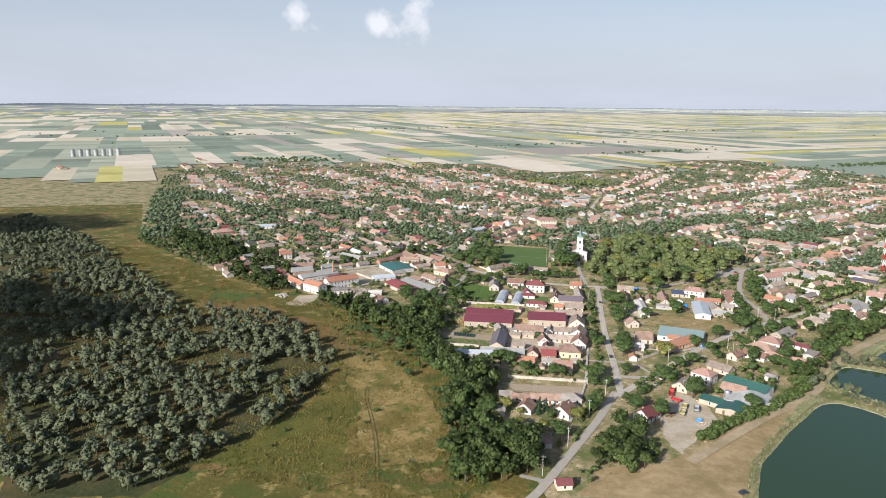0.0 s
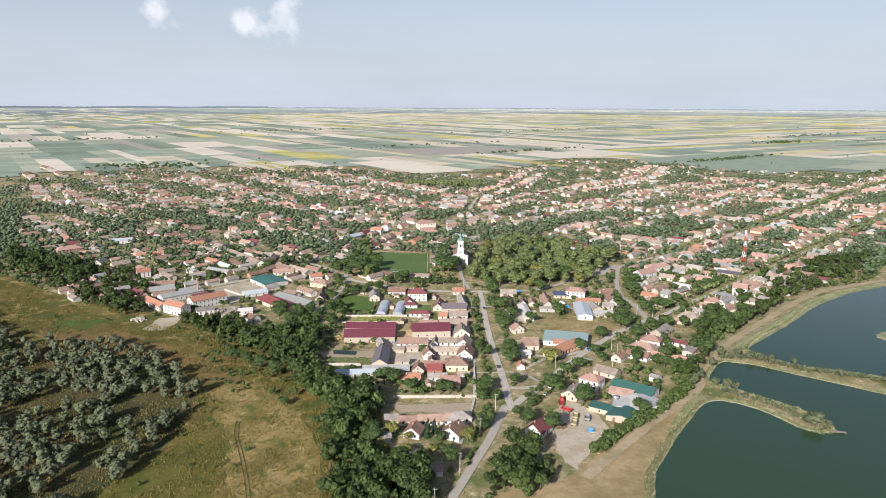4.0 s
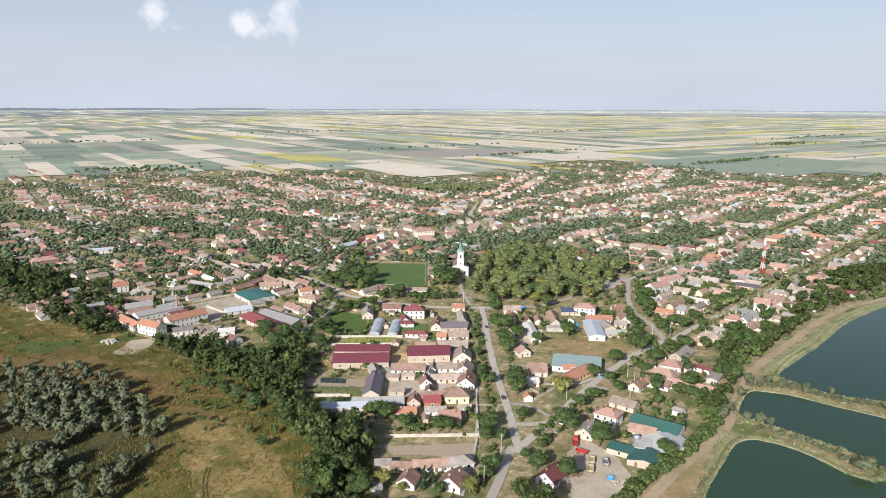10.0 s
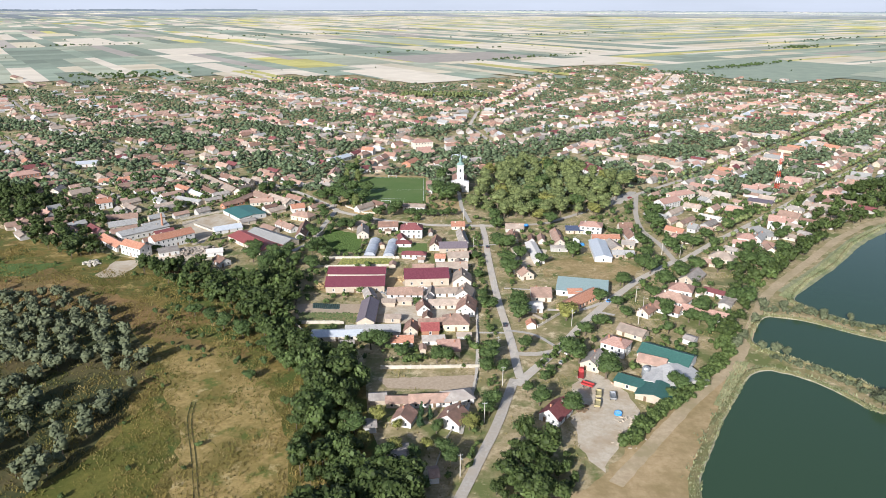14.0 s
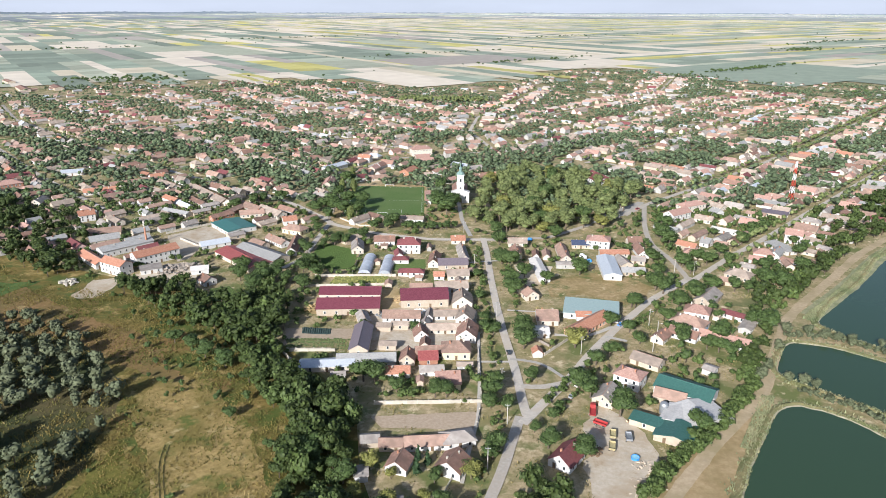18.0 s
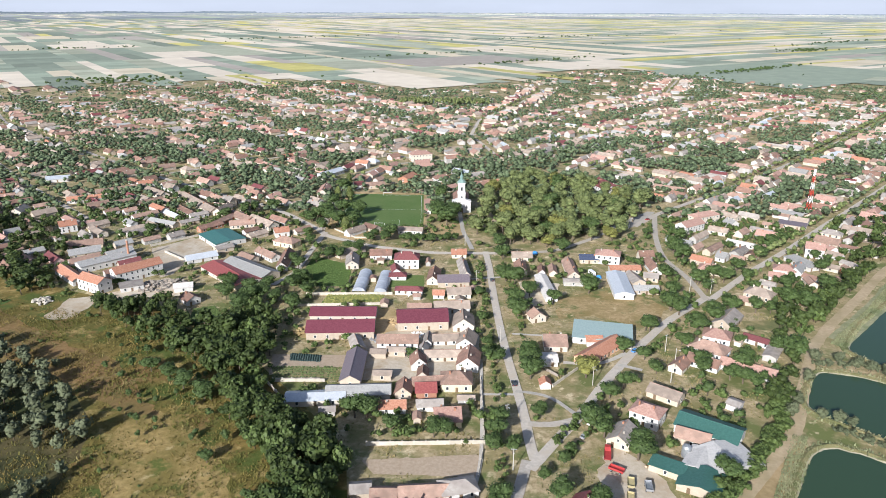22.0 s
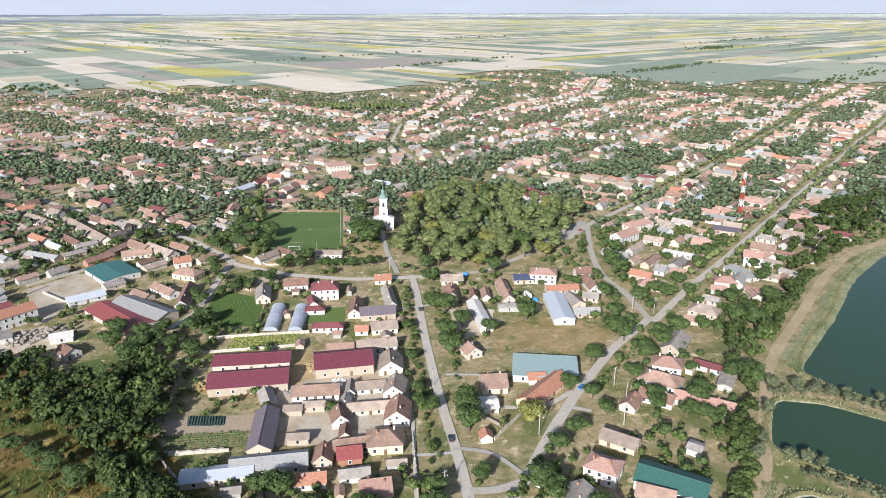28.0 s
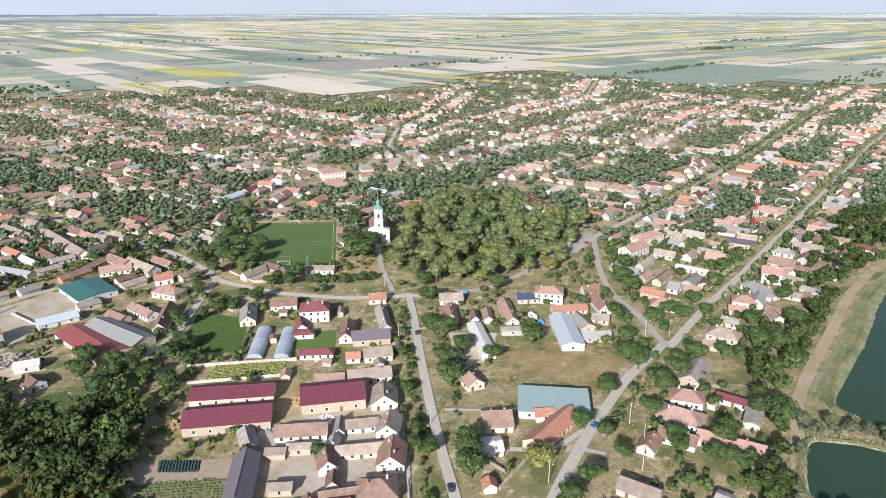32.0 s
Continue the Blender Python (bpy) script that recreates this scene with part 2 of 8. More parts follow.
SURF = {
    "road": material("worn_asphalt", ((0.42, 0.375, 0.32), (0.52, 0.465, 0.40), (0.46, 0.395, 0.32)), 0.9, small=0.8, large=0.15, stain=0.2),
    "path": material("old_concrete", ((0.40, 0.37, 0.32), (0.47, 0.43, 0.38)), 0.9, small=0.8, stain=0.2),
    "track": material("dirt_track", ((0.38, 0.29, 0.18), (0.46, 0.36, 0.235), (0.31, 0.25, 0.14)), 0.95, small=0.6, stain=0.25),
    "pitch": material("mown_turf", ((0.070, 0.115, 0.028), (0.090, 0.140, 0.036), (0.10, 0.14, 0.042)), 0.9, small=0.6, large=0.04, bump=0.03),
    "dry": material("dry_grass", ((0.36, 0.255, 0.13), (0.47, 0.345, 0.19), (0.27, 0.20, 0.09)), 0.95, small=0.3, large=0.05, bump=0.1),
    "soil": material("tilled_soil", ((0.36, 0.275, 0.19), (0.44, 0.345, 0.25)), 0.95, small=0.8, large=0.1, bump=0.08, stain=0.2),
    "crop": material("low_crop", ((0.06, 0.105, 0.025), (0.10, 0.145, 0.035)), 0.9, small=0.9, large=0.1, bump=0.12),
    "scrub": material("scrub_grass", ((0.19, 0.17, 0.075), (0.29, 0.235, 0.115), (0.12, 0.135, 0.05)), 0.95, small=0.25, large=0.06, bump=0.15),
    "yard": material("yard_gravel", ((0.50, 0.42, 0.32), (0.58, 0.50, 0.39), (0.44, 0.345, 0.235)), 0.95, small=0.6, large=0.1, stain=0.25, patch=(((0.36, 0.27, 0.17), 0.2, 0.6),)),
    "olive": material("olive_grass", ((0.108, 0.100, 0.017), (0.165, 0.142, 0.030), (0.080, 0.086, 0.013)), 0.95, small=0.5, large=0.04, bump=0.3, patch=(((0.06, 0.085, 0.014), 0.09, 0.56), ((0.23, 0.175, 0.06), 0.14, 0.58))),
    "straw": material("bleached_grass", ((0.23, 0.162, 0.055), (0.35, 0.252, 0.098), (0.16, 0.124, 0.034)), 0.95, small=0.5, large=0.05, bump=0.3, patch=(((0.09, 0.105, 0.02), 0.08, 0.55), ((0.40, 0.31, 0.15), 0.13, 0.58))),
    "vacant": material("vacant_lot_grass", ((0.30, 0.215, 0.10), (0.42, 0.305, 0.16), (0.24, 0.18, 0.07)), 0.95, small=0.5, large=0.06, bump=0.25, patch=(((0.12, 0.14, 0.04), 0.07, 0.53), ((0.50, 0.39, 0.23), 0.16, 0.58))),
    "rust": material("rusty_grass", ((0.20, 0.118, 0.045), (0.28, 0.175, 0.072), (0.15, 0.112, 0.036)), 0.95, small=0.5, large=0.05, bump=0.3, patch=(((0.34, 0.25, 0.11), 0.1, 0.57), ((0.085, 0.098, 0.02), 0.06, 0.56))),
    "net": material("shade_net", ((0.03, 0.055, 0.05), (0.055, 0.085, 0.075)), 0.9, small=0.9),
    "reedbed": material("reed_bed", ((0.22, 0.215, 0.12), (0.30, 0.285, 0.17), (0.16, 0.175, 0.085)), 0.95, small=0.5, large=0.08, bump=0.3),
    "sand": material("pale_bank", ((0.30, 0.27, 0.19), (0.38, 0.345, 0.25)), 0.95, small=0.9, stain=0.3),
    # Dark undergrowth; part of the darkness is tree shade put into the colour.
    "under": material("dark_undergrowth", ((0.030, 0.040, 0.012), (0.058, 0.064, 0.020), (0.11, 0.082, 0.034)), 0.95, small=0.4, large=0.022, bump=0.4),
    "lawn": material("garden_lawn", ((0.085, 0.125, 0.03), (0.12, 0.16, 0.045)), 0.9, small=0.7, bump=0.03),
}
STONE = material("plastered_masonry", ((0.44, 0.39, 0.32), (0.52, 0.47, 0.39)), 0.9, small=0.6, stain=0.3)
RUST = material("rust_red_paint", ((0.45, 0.05, 0.035), (0.52, 0.08, 0.05)), 0.6)
MASTWHITE = material("white_paint", ((0.75, 0.74, 0.72), (0.8, 0.79, 0.77)), 0.5)
STEEL = material("dull_steel", ((0.35, 0.36, 0.37), (0.42, 0.43, 0.44)), 0.5, 0.6)
TYRE = material("tyre_rubber", ((0.02, 0.02, 0.02), (0.03, 0.03, 0.03)), 0.85)
COPPER = material("green_copper", ((0.16, 0.25, 0.22), (0.23, 0.32, 0.29)), 0.6, stain=0.2)
FILM = material("greenhouse_film", ((0.34, 0.36, 0.40), (0.42, 0.44, 0.48)), 0.35, small=0.4, spec=0.5)
BLUEP = material("blue_plastic", ((0.05, 0.22, 0.52), (0.08, 0.28, 0.60)), 0.4)
POOL = material("pool_water", ((0.22, 0.45, 0.56), (0.28, 0.52, 0.62)), 0.08, spec=0.5)
YELLOWP = material("yellow_paint", ((0.33, 0.28, 0.14), (0.40, 0.34, 0.19)), 0.6)
CLOUDM = material("cloud_mass", ((0.8, 0.8, 0.8), (0.85, 0.85, 0.85)), 1.0)

water = bpy.data.materials.new("pond_water")
water.use_nodes = True
_n, _k = water.node_tree.nodes, water.node_tree.links
_p = _n["Principled BSDF"]
_p.inputs["Base Color"].default_value = (0.036, 0.064, 0.034, 1)
_p.inputs["Roughness"].default_value, _p.inputs["IOR"].default_value = 0.1, 1.33
_p.inputs["Specular IOR Level"].default_value = 0.38
_t, _b, _g = _n.new("ShaderNodeTexNoise"), _n.new("ShaderNodeBump"), _n.new("ShaderNodeNewGeometry")
_t.inputs["Scale"].default_value, _t.inputs["Detail"].default_value = 1.3, 4
_b.inputs["Strength"].default_value, _b.inputs["Distance"].default_value = 0.25, 0.03
_k.new(_g.outputs["Position"], _t.inputs["Vector"])
_k.new(_t.outputs[0], _b.inputs["Height"])
_k.new(_b.outputs[0], _p.inputs["Normal"])

# ================= tools =================
rng = np.random.default_rng(11)


def obj(name, bm, mat, parent=None, m=None):
    me = bpy.data.meshes.new(name)
    bm.to_mesh(me)
    bm.free()
    for x in mat if isinstance(mat, (list, tuple)) else (mat,):
        me.materials.append(x)
    ob = new(name, me)
    if parent:
        ob.parent = parent
    if m is not None:
        ob.matrix_basis = m
    return ob


def part(name, bm, mat, parent, label="", m=None):
    return tagged(obj(name, bm, mat, parent, m), label)


def share(name, me, parent, m):
    ob = new(name, me)
    ob.parent, ob.matrix_basis = parent, m
    return ob


def empty(name, m):
    ob = new(name)
    ob.matrix_basis, ob.empty_display_size = m, 0.5
    return ob


def add_box(bm, x0, y0, z0, x1, y1, z1, taper=0.0, mi=0):
    v = [bm.verts.new((x + (taper if s and x == x0 else -taper if s else 0), y + (taper if s and y == y0 else -taper if s else 0), z)) for s, z in ((0, z0), (1, z1)) for x, y in ((x0, y0), (x1, y0), (x1, y1), (x0, y1))]
    for f in ((0, 3, 2, 1), (4, 5, 6, 7), (0, 1, 5, 4), (1, 2, 6, 5), (2, 3, 7, 6), (3, 0, 4, 7)):
        bm.faces.new([v[i] for i in f]).material_index = mi


def box(*a, **k):
    bm = bmesh.new()
    add_box(bm, *a, **k)
    return bm


def add_rod(bm, a, b, r, r2=None, n=6, mi=0):
    a, b = Vector(a), Vector(b)
    d = (b - a).normalized()
    u = d.orthogonal().normalized()
    w = d.cross(u)
    rings = [[bm.verts.new(p + (u * math.cos(6.2832 * i / n) + w * math.sin(6.2832 * i / n)) * q) for i in range(n)] for p, q in ((a, r), (b, r if r2 is None else r2))]
    for i in range(n):
        bm.faces.new((rings[0][i], rings[0][(i + 1) % n], rings[1][(i + 1) % n], rings[1][i])).material_index = mi
    bm.faces.new(rings[1]).material_index = mi
    bm.faces.new(rings[0][::-1]).material_index = mi


def rod(*a, **k):
    bm = bmesh.new()
    add_rod(bm, *a, **k)
    return bm


def lathe(profile, n=12, square=False):
    bm = bmesh.new()
    rings = [[bm.verts.new((r * math.cos(6.28318 * (i + 0.5) / n), r * math.sin(6.28318 * (i + 0.5) / n), z)) for i in range(n)] for r, z in profile]
    for a, b in zip(rings, rings[1:]):
        for i in range(n):
            bm.faces.new((a[i], a[(i + 1) % n], b[(i + 1) % n], b[i]))
    bm.faces.new(rings[-1])
    bm.faces.new(rings[0][::-1])
    return bm


def mesh_from(name, verts, faces, mats, index=None, sides=3, flat=True):
    """A mesh from whole arrays of places and equal-sided faces."""
    me = bpy.data.meshes.new(name)
    verts, faces = np.ascontiguousarray(verts, np.float32), np.ascontiguousarray(faces, np.int32)
    me.vertices.add(len(verts))
    me.vertices.foreach_set("co", verts.ravel())
    me.loops.add(faces.size)
    me.loops.foreach_set("vertex_index", faces.ravel())
    me.polygons.add(len(faces))
    me.polygons.foreach_set("loop_start", np.arange(0, faces.size, sides, dtype=np.int32))
    if index is not None:
        me.polygons.foreach_set("material_index", np.ascontiguousarray(index, np.int32))
    if flat:
        me.polygons.foreach_set("use_smooth", np.zeros(len(faces), bool))
    for x in mats:
        me.materials.append(x)
    me.update(calc_edges=True)
    me.validate()
    return me


def inside(poly, x, y):
    p = np.asarray(poly, float)
    x, y = np.asarray(x, float), np.asarray(y, float)
    hit = np.zeros(np.shape(x), bool)
    for (x1, y1), (x2, y2) in zip(p, np.roll(p, -1, 0)):
        if y1 != y2:
            hit ^= ((y1 > y) != (y2 > y)) & (x < (x2 - x1) * (y - y1) / (y2 - y1) + x1)
    return hit


# which ground is taken, on a raster of 1.5 m
CELL, GX, GY = 1.5, -1200.0, 40.0
TAKEN = np.zeros((1700, 1300), bool)


def take_box(x, y, ang, hl, hw):
    c, s = math.cos(radians(ang)), math.sin(radians(ang))
    r = math.hypot(hl, hw)
    i0, i1, j0, j1 = int((x - r - GX) / CELL), int((x + r - GX) / CELL) + 2, int((y - r - GY) / CELL), int((y + r - GY) / CELL) + 2
    if i0 < 0 or j0 < 0 or i1 > TAKEN.shape[0] or j1 > TAKEN.shape[1]:
        return
    X, Y = np.meshgrid(GX + CELL * np.arange(i0, i1) - x, GY + CELL * np.arange(j0, j1) - y, indexing="ij")
    TAKEN[i0:i1, j0:j1] |= (np.abs(X * c + Y * s) < hl) & (np.abs(Y * c - X * s) < hw)


def box_free(x, y, ang, hl, hw):
    c, s = math.cos(radians(ang)), math.sin(radians(ang))
    a, b = np.meshgrid(np.linspace(-hl, hl, 7), np.linspace(-hw, hw, 5))
    return not is_taken(x + a * c - b * s, y + a * s + b * c).any()


def is_taken(x, y):
    i = np.clip(((np.asarray(x) - GX) / CELL).round().astype(int), 0, TAKEN.shape[0] - 1)
    j = np.clip(((np.asarray(y) - GY) / CELL).round().astype(int), 0, TAKEN.shape[1] - 1)
    return TAKEN[i, j]


def take_line(pts, half):
    for (x1, y1), (x2, y2) in zip(pts, pts[1:]):
        take_box((x1 + x2) / 2, (y1 + y2) / 2, math.degrees(math.atan2(y2 - y1, x2 - x1)), math.hypot(x2 - x1, y2 - y1) / 2 + half, half)


def take_area(poly):
    p = np.array(poly)
    i0, j0 = ((p.min(0) - (GX, GY)) / CELL).astype(int)
    i1, j1 = ((p.max(0) - (GX, GY)) / CELL).astype(int) + 2
    i0, j0 = max(i0, 0), max(j0, 0)
    X, Y = np.meshgrid(GX + CELL * np.arange(i0, i1), GY + CELL * np.arange(j0, j1), indexing="ij")
    hit = inside(poly, X, Y)
    TAKEN[i0:i1, j0:j1] |= hit[: TAKEN[i0:i1, j0:j1].shape[0], : TAKEN[i0:i1, j0:j1].shape[1]]


# ================= the land =================
EYE_H, NEAR_R, FAR_R, CURVE = 150.0, 2200.0, 4300.0, 2.6e6


def land(x, y, lift=0.0):
    """The land's far reaches drawn in behind 2.2 km, rising so that they meet the eye's level at the horizon."""
    x, y = np.asarray(x, float), np.asarray(y, float)
    r = np.hypot(x, y) + 1e-6
    d = np.where(r < NEAR_R, r, NEAR_R + (FAR_R - NEAR_R) * (1 - np.exp(-(np.maximum(r, NEAR_R) - NEAR_R) / (FAR_R - NEAR_R))))
    z = np.where(r < NEAR_R, 0.0, EYE_H - d * (EYE_H / r + np.maximum(r - NEAR_R, 0) / (2 * CURVE)))
    return np.stack([x / r * d, y / r * d, z + lift], -1)


rings = np.concatenate([np.linspace(1, 2200, 30), 2200 + np.geomspace(40, 30000, 110)])
spokes = np.radians(np.arange(0, 360, 1.5))
A, Rr = np.meshgrid(spokes, rings)
gv = land(Rr * np.cos(A), Rr * np.sin(A)).reshape(-1, 3)
ns = len(spokes)
ii, jj = np.meshgrid(np.arange(len(rings) - 1), np.arange(ns), indexing="ij")
gf = np.stack([ii * ns + jj, (ii + 1) * ns + jj, (ii + 1) * ns + (jj + 1) % ns, ii * ns + (jj + 1) % ns], -1).reshape(-1, 4)
tagged(new("ground", mesh_from("ground", gv, gf, [GROUND], sides=4)), "dry village ground of trodden grass and earth reaching the horizon", "ground", kind="structure")

LAYER = [0.01]


def ragged(poly, seed, step=2.5, amount=1.2):
    """The same outline with an uneven edge."""
    r = np.random.default_rng(seed)
    p, out = np.array(poly, float), []
    amount = min(amount, 1.3)
    step = max(step, 4.2 * amount)
    for a, b in zip(p, np.roll(p, -1, 0)):
        k = max(1, int(np.hypot(*(b - a)) / step))
        out += [a + (b - a) * i / k + np.clip(r.normal(0, amount, 2), -1.6 * amount, 1.6 * amount) for i in range(k)]
    return [tuple(v) for v in out]


def sheet(name, poly, mat, label, category="ground"):
    LAYER[0] += 0.006
    bm = bmesh.new()
    bm.faces.new([bm.verts.new((x, y, LAYER[0])) for x, y in poly])
    bmesh.ops.recalc_face_normals(bm, faces=bm.faces[:])
    if bm.faces[0].normal.z < 0:
        bmesh.ops.reverse_faces(bm, faces=bm.faces[:])
    bmesh.ops.triangulate(bm, faces=bm.faces[:])
    return tagged(obj(name, bm, mat), label, category, kind="structure")


def ribbon(pts, width, z, wobble=0.0):
    """A strip along a line, its bends rounded and its edges a little uneven."""
    p = np.array(pts, float)
    seg = np.hypot(*np.diff(p, axis=0).T)
    s = np.concatenate([[0], np.cumsum(seg)])
    t = np.linspace(0, s[-1], max(int(s[-1] / 4), 2) + 1)
    q = np.stack([np.interp(t, s, p[:, 0]), np.interp(t, s, p[:, 1])], -1)
    for _ in range(3):
        q[1:-1] = (q[:-2] + 2 * q[1:-1] + q[2:]) / 4
    d = np.gradient(q, axis=0)
    n = np.stack([-d[:, 1], d[:, 0]], -1) / np.hypot(*d.T)[:, None]
    w = width / 2 * (1 + wobble * rng.normal(size=(len(q), 2)))
    a, b = q + n * w[:, :1], q - n * w[:, 1:]
    bm = bmesh.new()
    va = [bm.verts.new((x, y, z)) for x, y in a]
    vb = [bm.verts.new((x, y, z)) for x, y in b]
    for i in range(len(q) - 1):
        bm.faces.new((va[i], vb[i], vb[i + 1], va[i + 1]))
    return bm, q


# ---- fields beyond the village, in strips on a grid turned by 45 degrees ----
FIELD = [
    material("field_stubble", ((0.53, 0.455, 0.325), (0.59, 0.51, 0.375)), 0.95, small=0.02, large=0.004, stain=0.1, island=0.1),
    material("field_pale_stubble", ((0.62, 0.535, 0.42), (0.68, 0.595, 0.475)), 0.95, small=0.02, large=0.004, island=0.08),
    material("field_sunflower", ((0.46, 0.41, 0.13), (0.53, 0.475, 0.17)), 0.95, small=0.03, large=0.005, island=0.2),
    # Green crops paled and greyed at every distance, haze mixed into their colour.
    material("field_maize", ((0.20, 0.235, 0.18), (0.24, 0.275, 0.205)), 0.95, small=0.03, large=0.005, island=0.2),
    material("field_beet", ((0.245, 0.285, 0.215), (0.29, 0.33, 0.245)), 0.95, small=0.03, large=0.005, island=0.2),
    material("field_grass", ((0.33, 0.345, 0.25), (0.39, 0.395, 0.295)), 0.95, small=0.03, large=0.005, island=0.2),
    # Outermost plain: haze put into the colour, darkened where the tilted land catches sun.
    material("hazy_plain_pale", ((0.235, 0.24, 0.25), (0.275, 0.28, 0.285)), 0.95, small=0.01, large=0.002, island=0.12),
    material("hazy_plain_green", ((0.165, 0.19, 0.205), (0.20, 0.225, 0.235)), 0.95, small=0.01, large=0.002, island=0.12),
    material("field_ploughed", ((0.36, 0.315, 0.27), (0.41, 0.36, 0.305)), 0.95, small=0.03, large=0.005, island=0.1),
]
VILLAGE = [(-475, 505), (-640, 760), (-860, 1120), (-925, 1215), (-757, 1390), (-317, 1480), (-95, 1325), (60, 1440), (230, 1740), (400, 1770), (569, 1490), (860, 1423), (1250, 1300), (1100, 1000), (760, 800), (420, 600), (345, 500), (240, 420), (150, 310), (110, 240), (60, 190), (0, 120), (-40, 170), (-60, 220), (-125, 290), (-210, 335), (-260, 365), (-340, 415)]
fr = np.random.default_rng(5)
fv, ff, fi = [], [], []
U, V = np.array((0.605, -0.796)), np.array((0.796, 0.605))


def add_field(c, du, dv, kind):
    k = max(2, min(10, int(max(du, dv) / 120)))
    su, sv = (k, 2) if du > dv else (2, k)
    a, b = np.meshgrid(np.linspace(-du / 2, du / 2, su + 1), np.linspace(-dv / 2, dv / 2, sv + 1), indexing="ij")
    pts = c + a[..., None] * U + b[..., None] * V
    far = np.hypot(pts[..., 0], pts[..., 1])
    v3 = land(pts[..., 0], pts[..., 1])
    v3[..., 2] += 0.12 + 0.0007 * far * np.clip(FAR_R / far, 0, 1)
    o = sum(len(v) for v in fv)
    fv.append(v3.reshape(-1, 3))
    i, j = np.meshgrid(np.arange(su), np.arange(sv), indexing="ij")
    q = np.stack([i * (sv + 1) + j, (i + 1) * (sv + 1) + j, (i + 1) * (sv + 1) + j + 1, i * (sv + 1) + j + 1], -1).reshape(-1, 4)
    ff.append(q + o)
    fi.append(np.full(len(q), kind))


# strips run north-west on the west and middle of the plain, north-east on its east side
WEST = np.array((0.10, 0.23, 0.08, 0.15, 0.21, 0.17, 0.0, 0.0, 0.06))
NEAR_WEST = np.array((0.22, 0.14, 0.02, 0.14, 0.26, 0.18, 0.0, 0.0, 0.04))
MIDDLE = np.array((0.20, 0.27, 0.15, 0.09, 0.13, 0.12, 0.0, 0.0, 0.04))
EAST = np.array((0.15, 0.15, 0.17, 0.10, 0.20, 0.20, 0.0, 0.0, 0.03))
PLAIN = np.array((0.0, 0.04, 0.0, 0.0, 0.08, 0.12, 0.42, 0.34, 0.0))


def field_free(c, du, dv):
    if inside(VILLAGE, c[0], c[1]) or c[1] < 700 or (c[0] < -600 and c[1] < 960) or (c[0] > 500 and c[1] < 1250):
        return False
    edge = [c + U * a * du / 2 + V * b * dv / 2 for a in (-1, 0, 1) for b in (-1, 0, 1)]
    return not any(inside(VILLAGE, e[0], e[1]) for e in edge)


BLOCK = 640.0
for bu in np.arange(-9600, 9600, BLOCK):
    for bv in np.arange(-3200, 13000, BLOCK):
        c0 = bu * U + bv * V
        r0 = np.hypot(*c0)
        if c0[1] < 300 or abs(math.atan2(c0[0], c0[1])) > 1.05 or r0 > 9300:
            continue
        lean = c0[0] / c0[1] + fr.normal(0, 0.07)
        weight = WEST if lean < -0.32 else MIDDLE if lean < 0.14 else EAST
        if lean < -0.55 and r0 < 2300:
            weight = NEAR_WEST
        along_u = lean < 0.14
        s = 0.0
        while s < BLOCK - 1:
            w = fr.choice((26, 36, 52, 78)) * fr.uniform(0.85, 1.25)
            if weight is WEST or weight is NEAR_WEST:
                w = fr.choice((46, 58, 80, 150)) * fr.uniform(0.9, 1.2)
            if BLOCK - s - w < 18:
                w = BLOCK - s
            cuts = [0.0, BLOCK]
            if fr.random() < (0.75 if weight is WEST or weight is NEAR_WEST else 0.42):
                cuts = [0.0, BLOCK * fr.uniform(0.35, 0.65), BLOCK]
            for a, b in zip(cuts, cuts[1:]):
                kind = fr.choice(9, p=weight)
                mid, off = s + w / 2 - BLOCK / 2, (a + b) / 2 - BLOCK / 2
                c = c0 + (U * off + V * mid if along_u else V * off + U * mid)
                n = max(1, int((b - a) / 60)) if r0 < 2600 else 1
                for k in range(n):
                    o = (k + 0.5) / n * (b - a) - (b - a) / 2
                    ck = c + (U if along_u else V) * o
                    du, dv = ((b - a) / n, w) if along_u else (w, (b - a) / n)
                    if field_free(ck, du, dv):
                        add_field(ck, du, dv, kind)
            s += w
# Strips beyond 9 km, mostly in the blue-grey tones that carry painted haze.
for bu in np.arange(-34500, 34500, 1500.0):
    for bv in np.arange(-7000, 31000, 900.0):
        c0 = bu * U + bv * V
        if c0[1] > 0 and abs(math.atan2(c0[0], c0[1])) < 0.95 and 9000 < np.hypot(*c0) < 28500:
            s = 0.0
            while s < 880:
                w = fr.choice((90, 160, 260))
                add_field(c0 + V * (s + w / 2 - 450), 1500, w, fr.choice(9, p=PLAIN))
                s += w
# the large stubble field that touches the village's north side, and its neighbours
for c, du, dv, kind in (((-180, 1520), 330, 112, 1), ((60, 1660), 430, 46, 3), ((25, 1620), 420, 34, 0), ((105, 1700), 400, 40, 2), ((290, 1960), 190, 330, 1), ((700, 1740), 430, 560, 4), ((1050, 1720), 330, 520, 5), ((-470, 1500), 300, 55, 2), ((-560, 1590), 520, 60, 1), ((-700, 1500), 300, 60, 4), ((-840, 1420), 300, 60, 3), ((-60, 2080), 260, 420, 8)):
    add_field(np.array(c, float), du, dv, kind)
    fv[-1][:, 2] += 0.25
fields = new("field", mesh_from("field", np.concatenate(fv), np.concatenate(ff), FIELD, np.concatenate(fi), 4))
tagged(fields, "patchwork of stubble, maize and sunflower strips, haze-tinted far out", "field", kind="stuff")

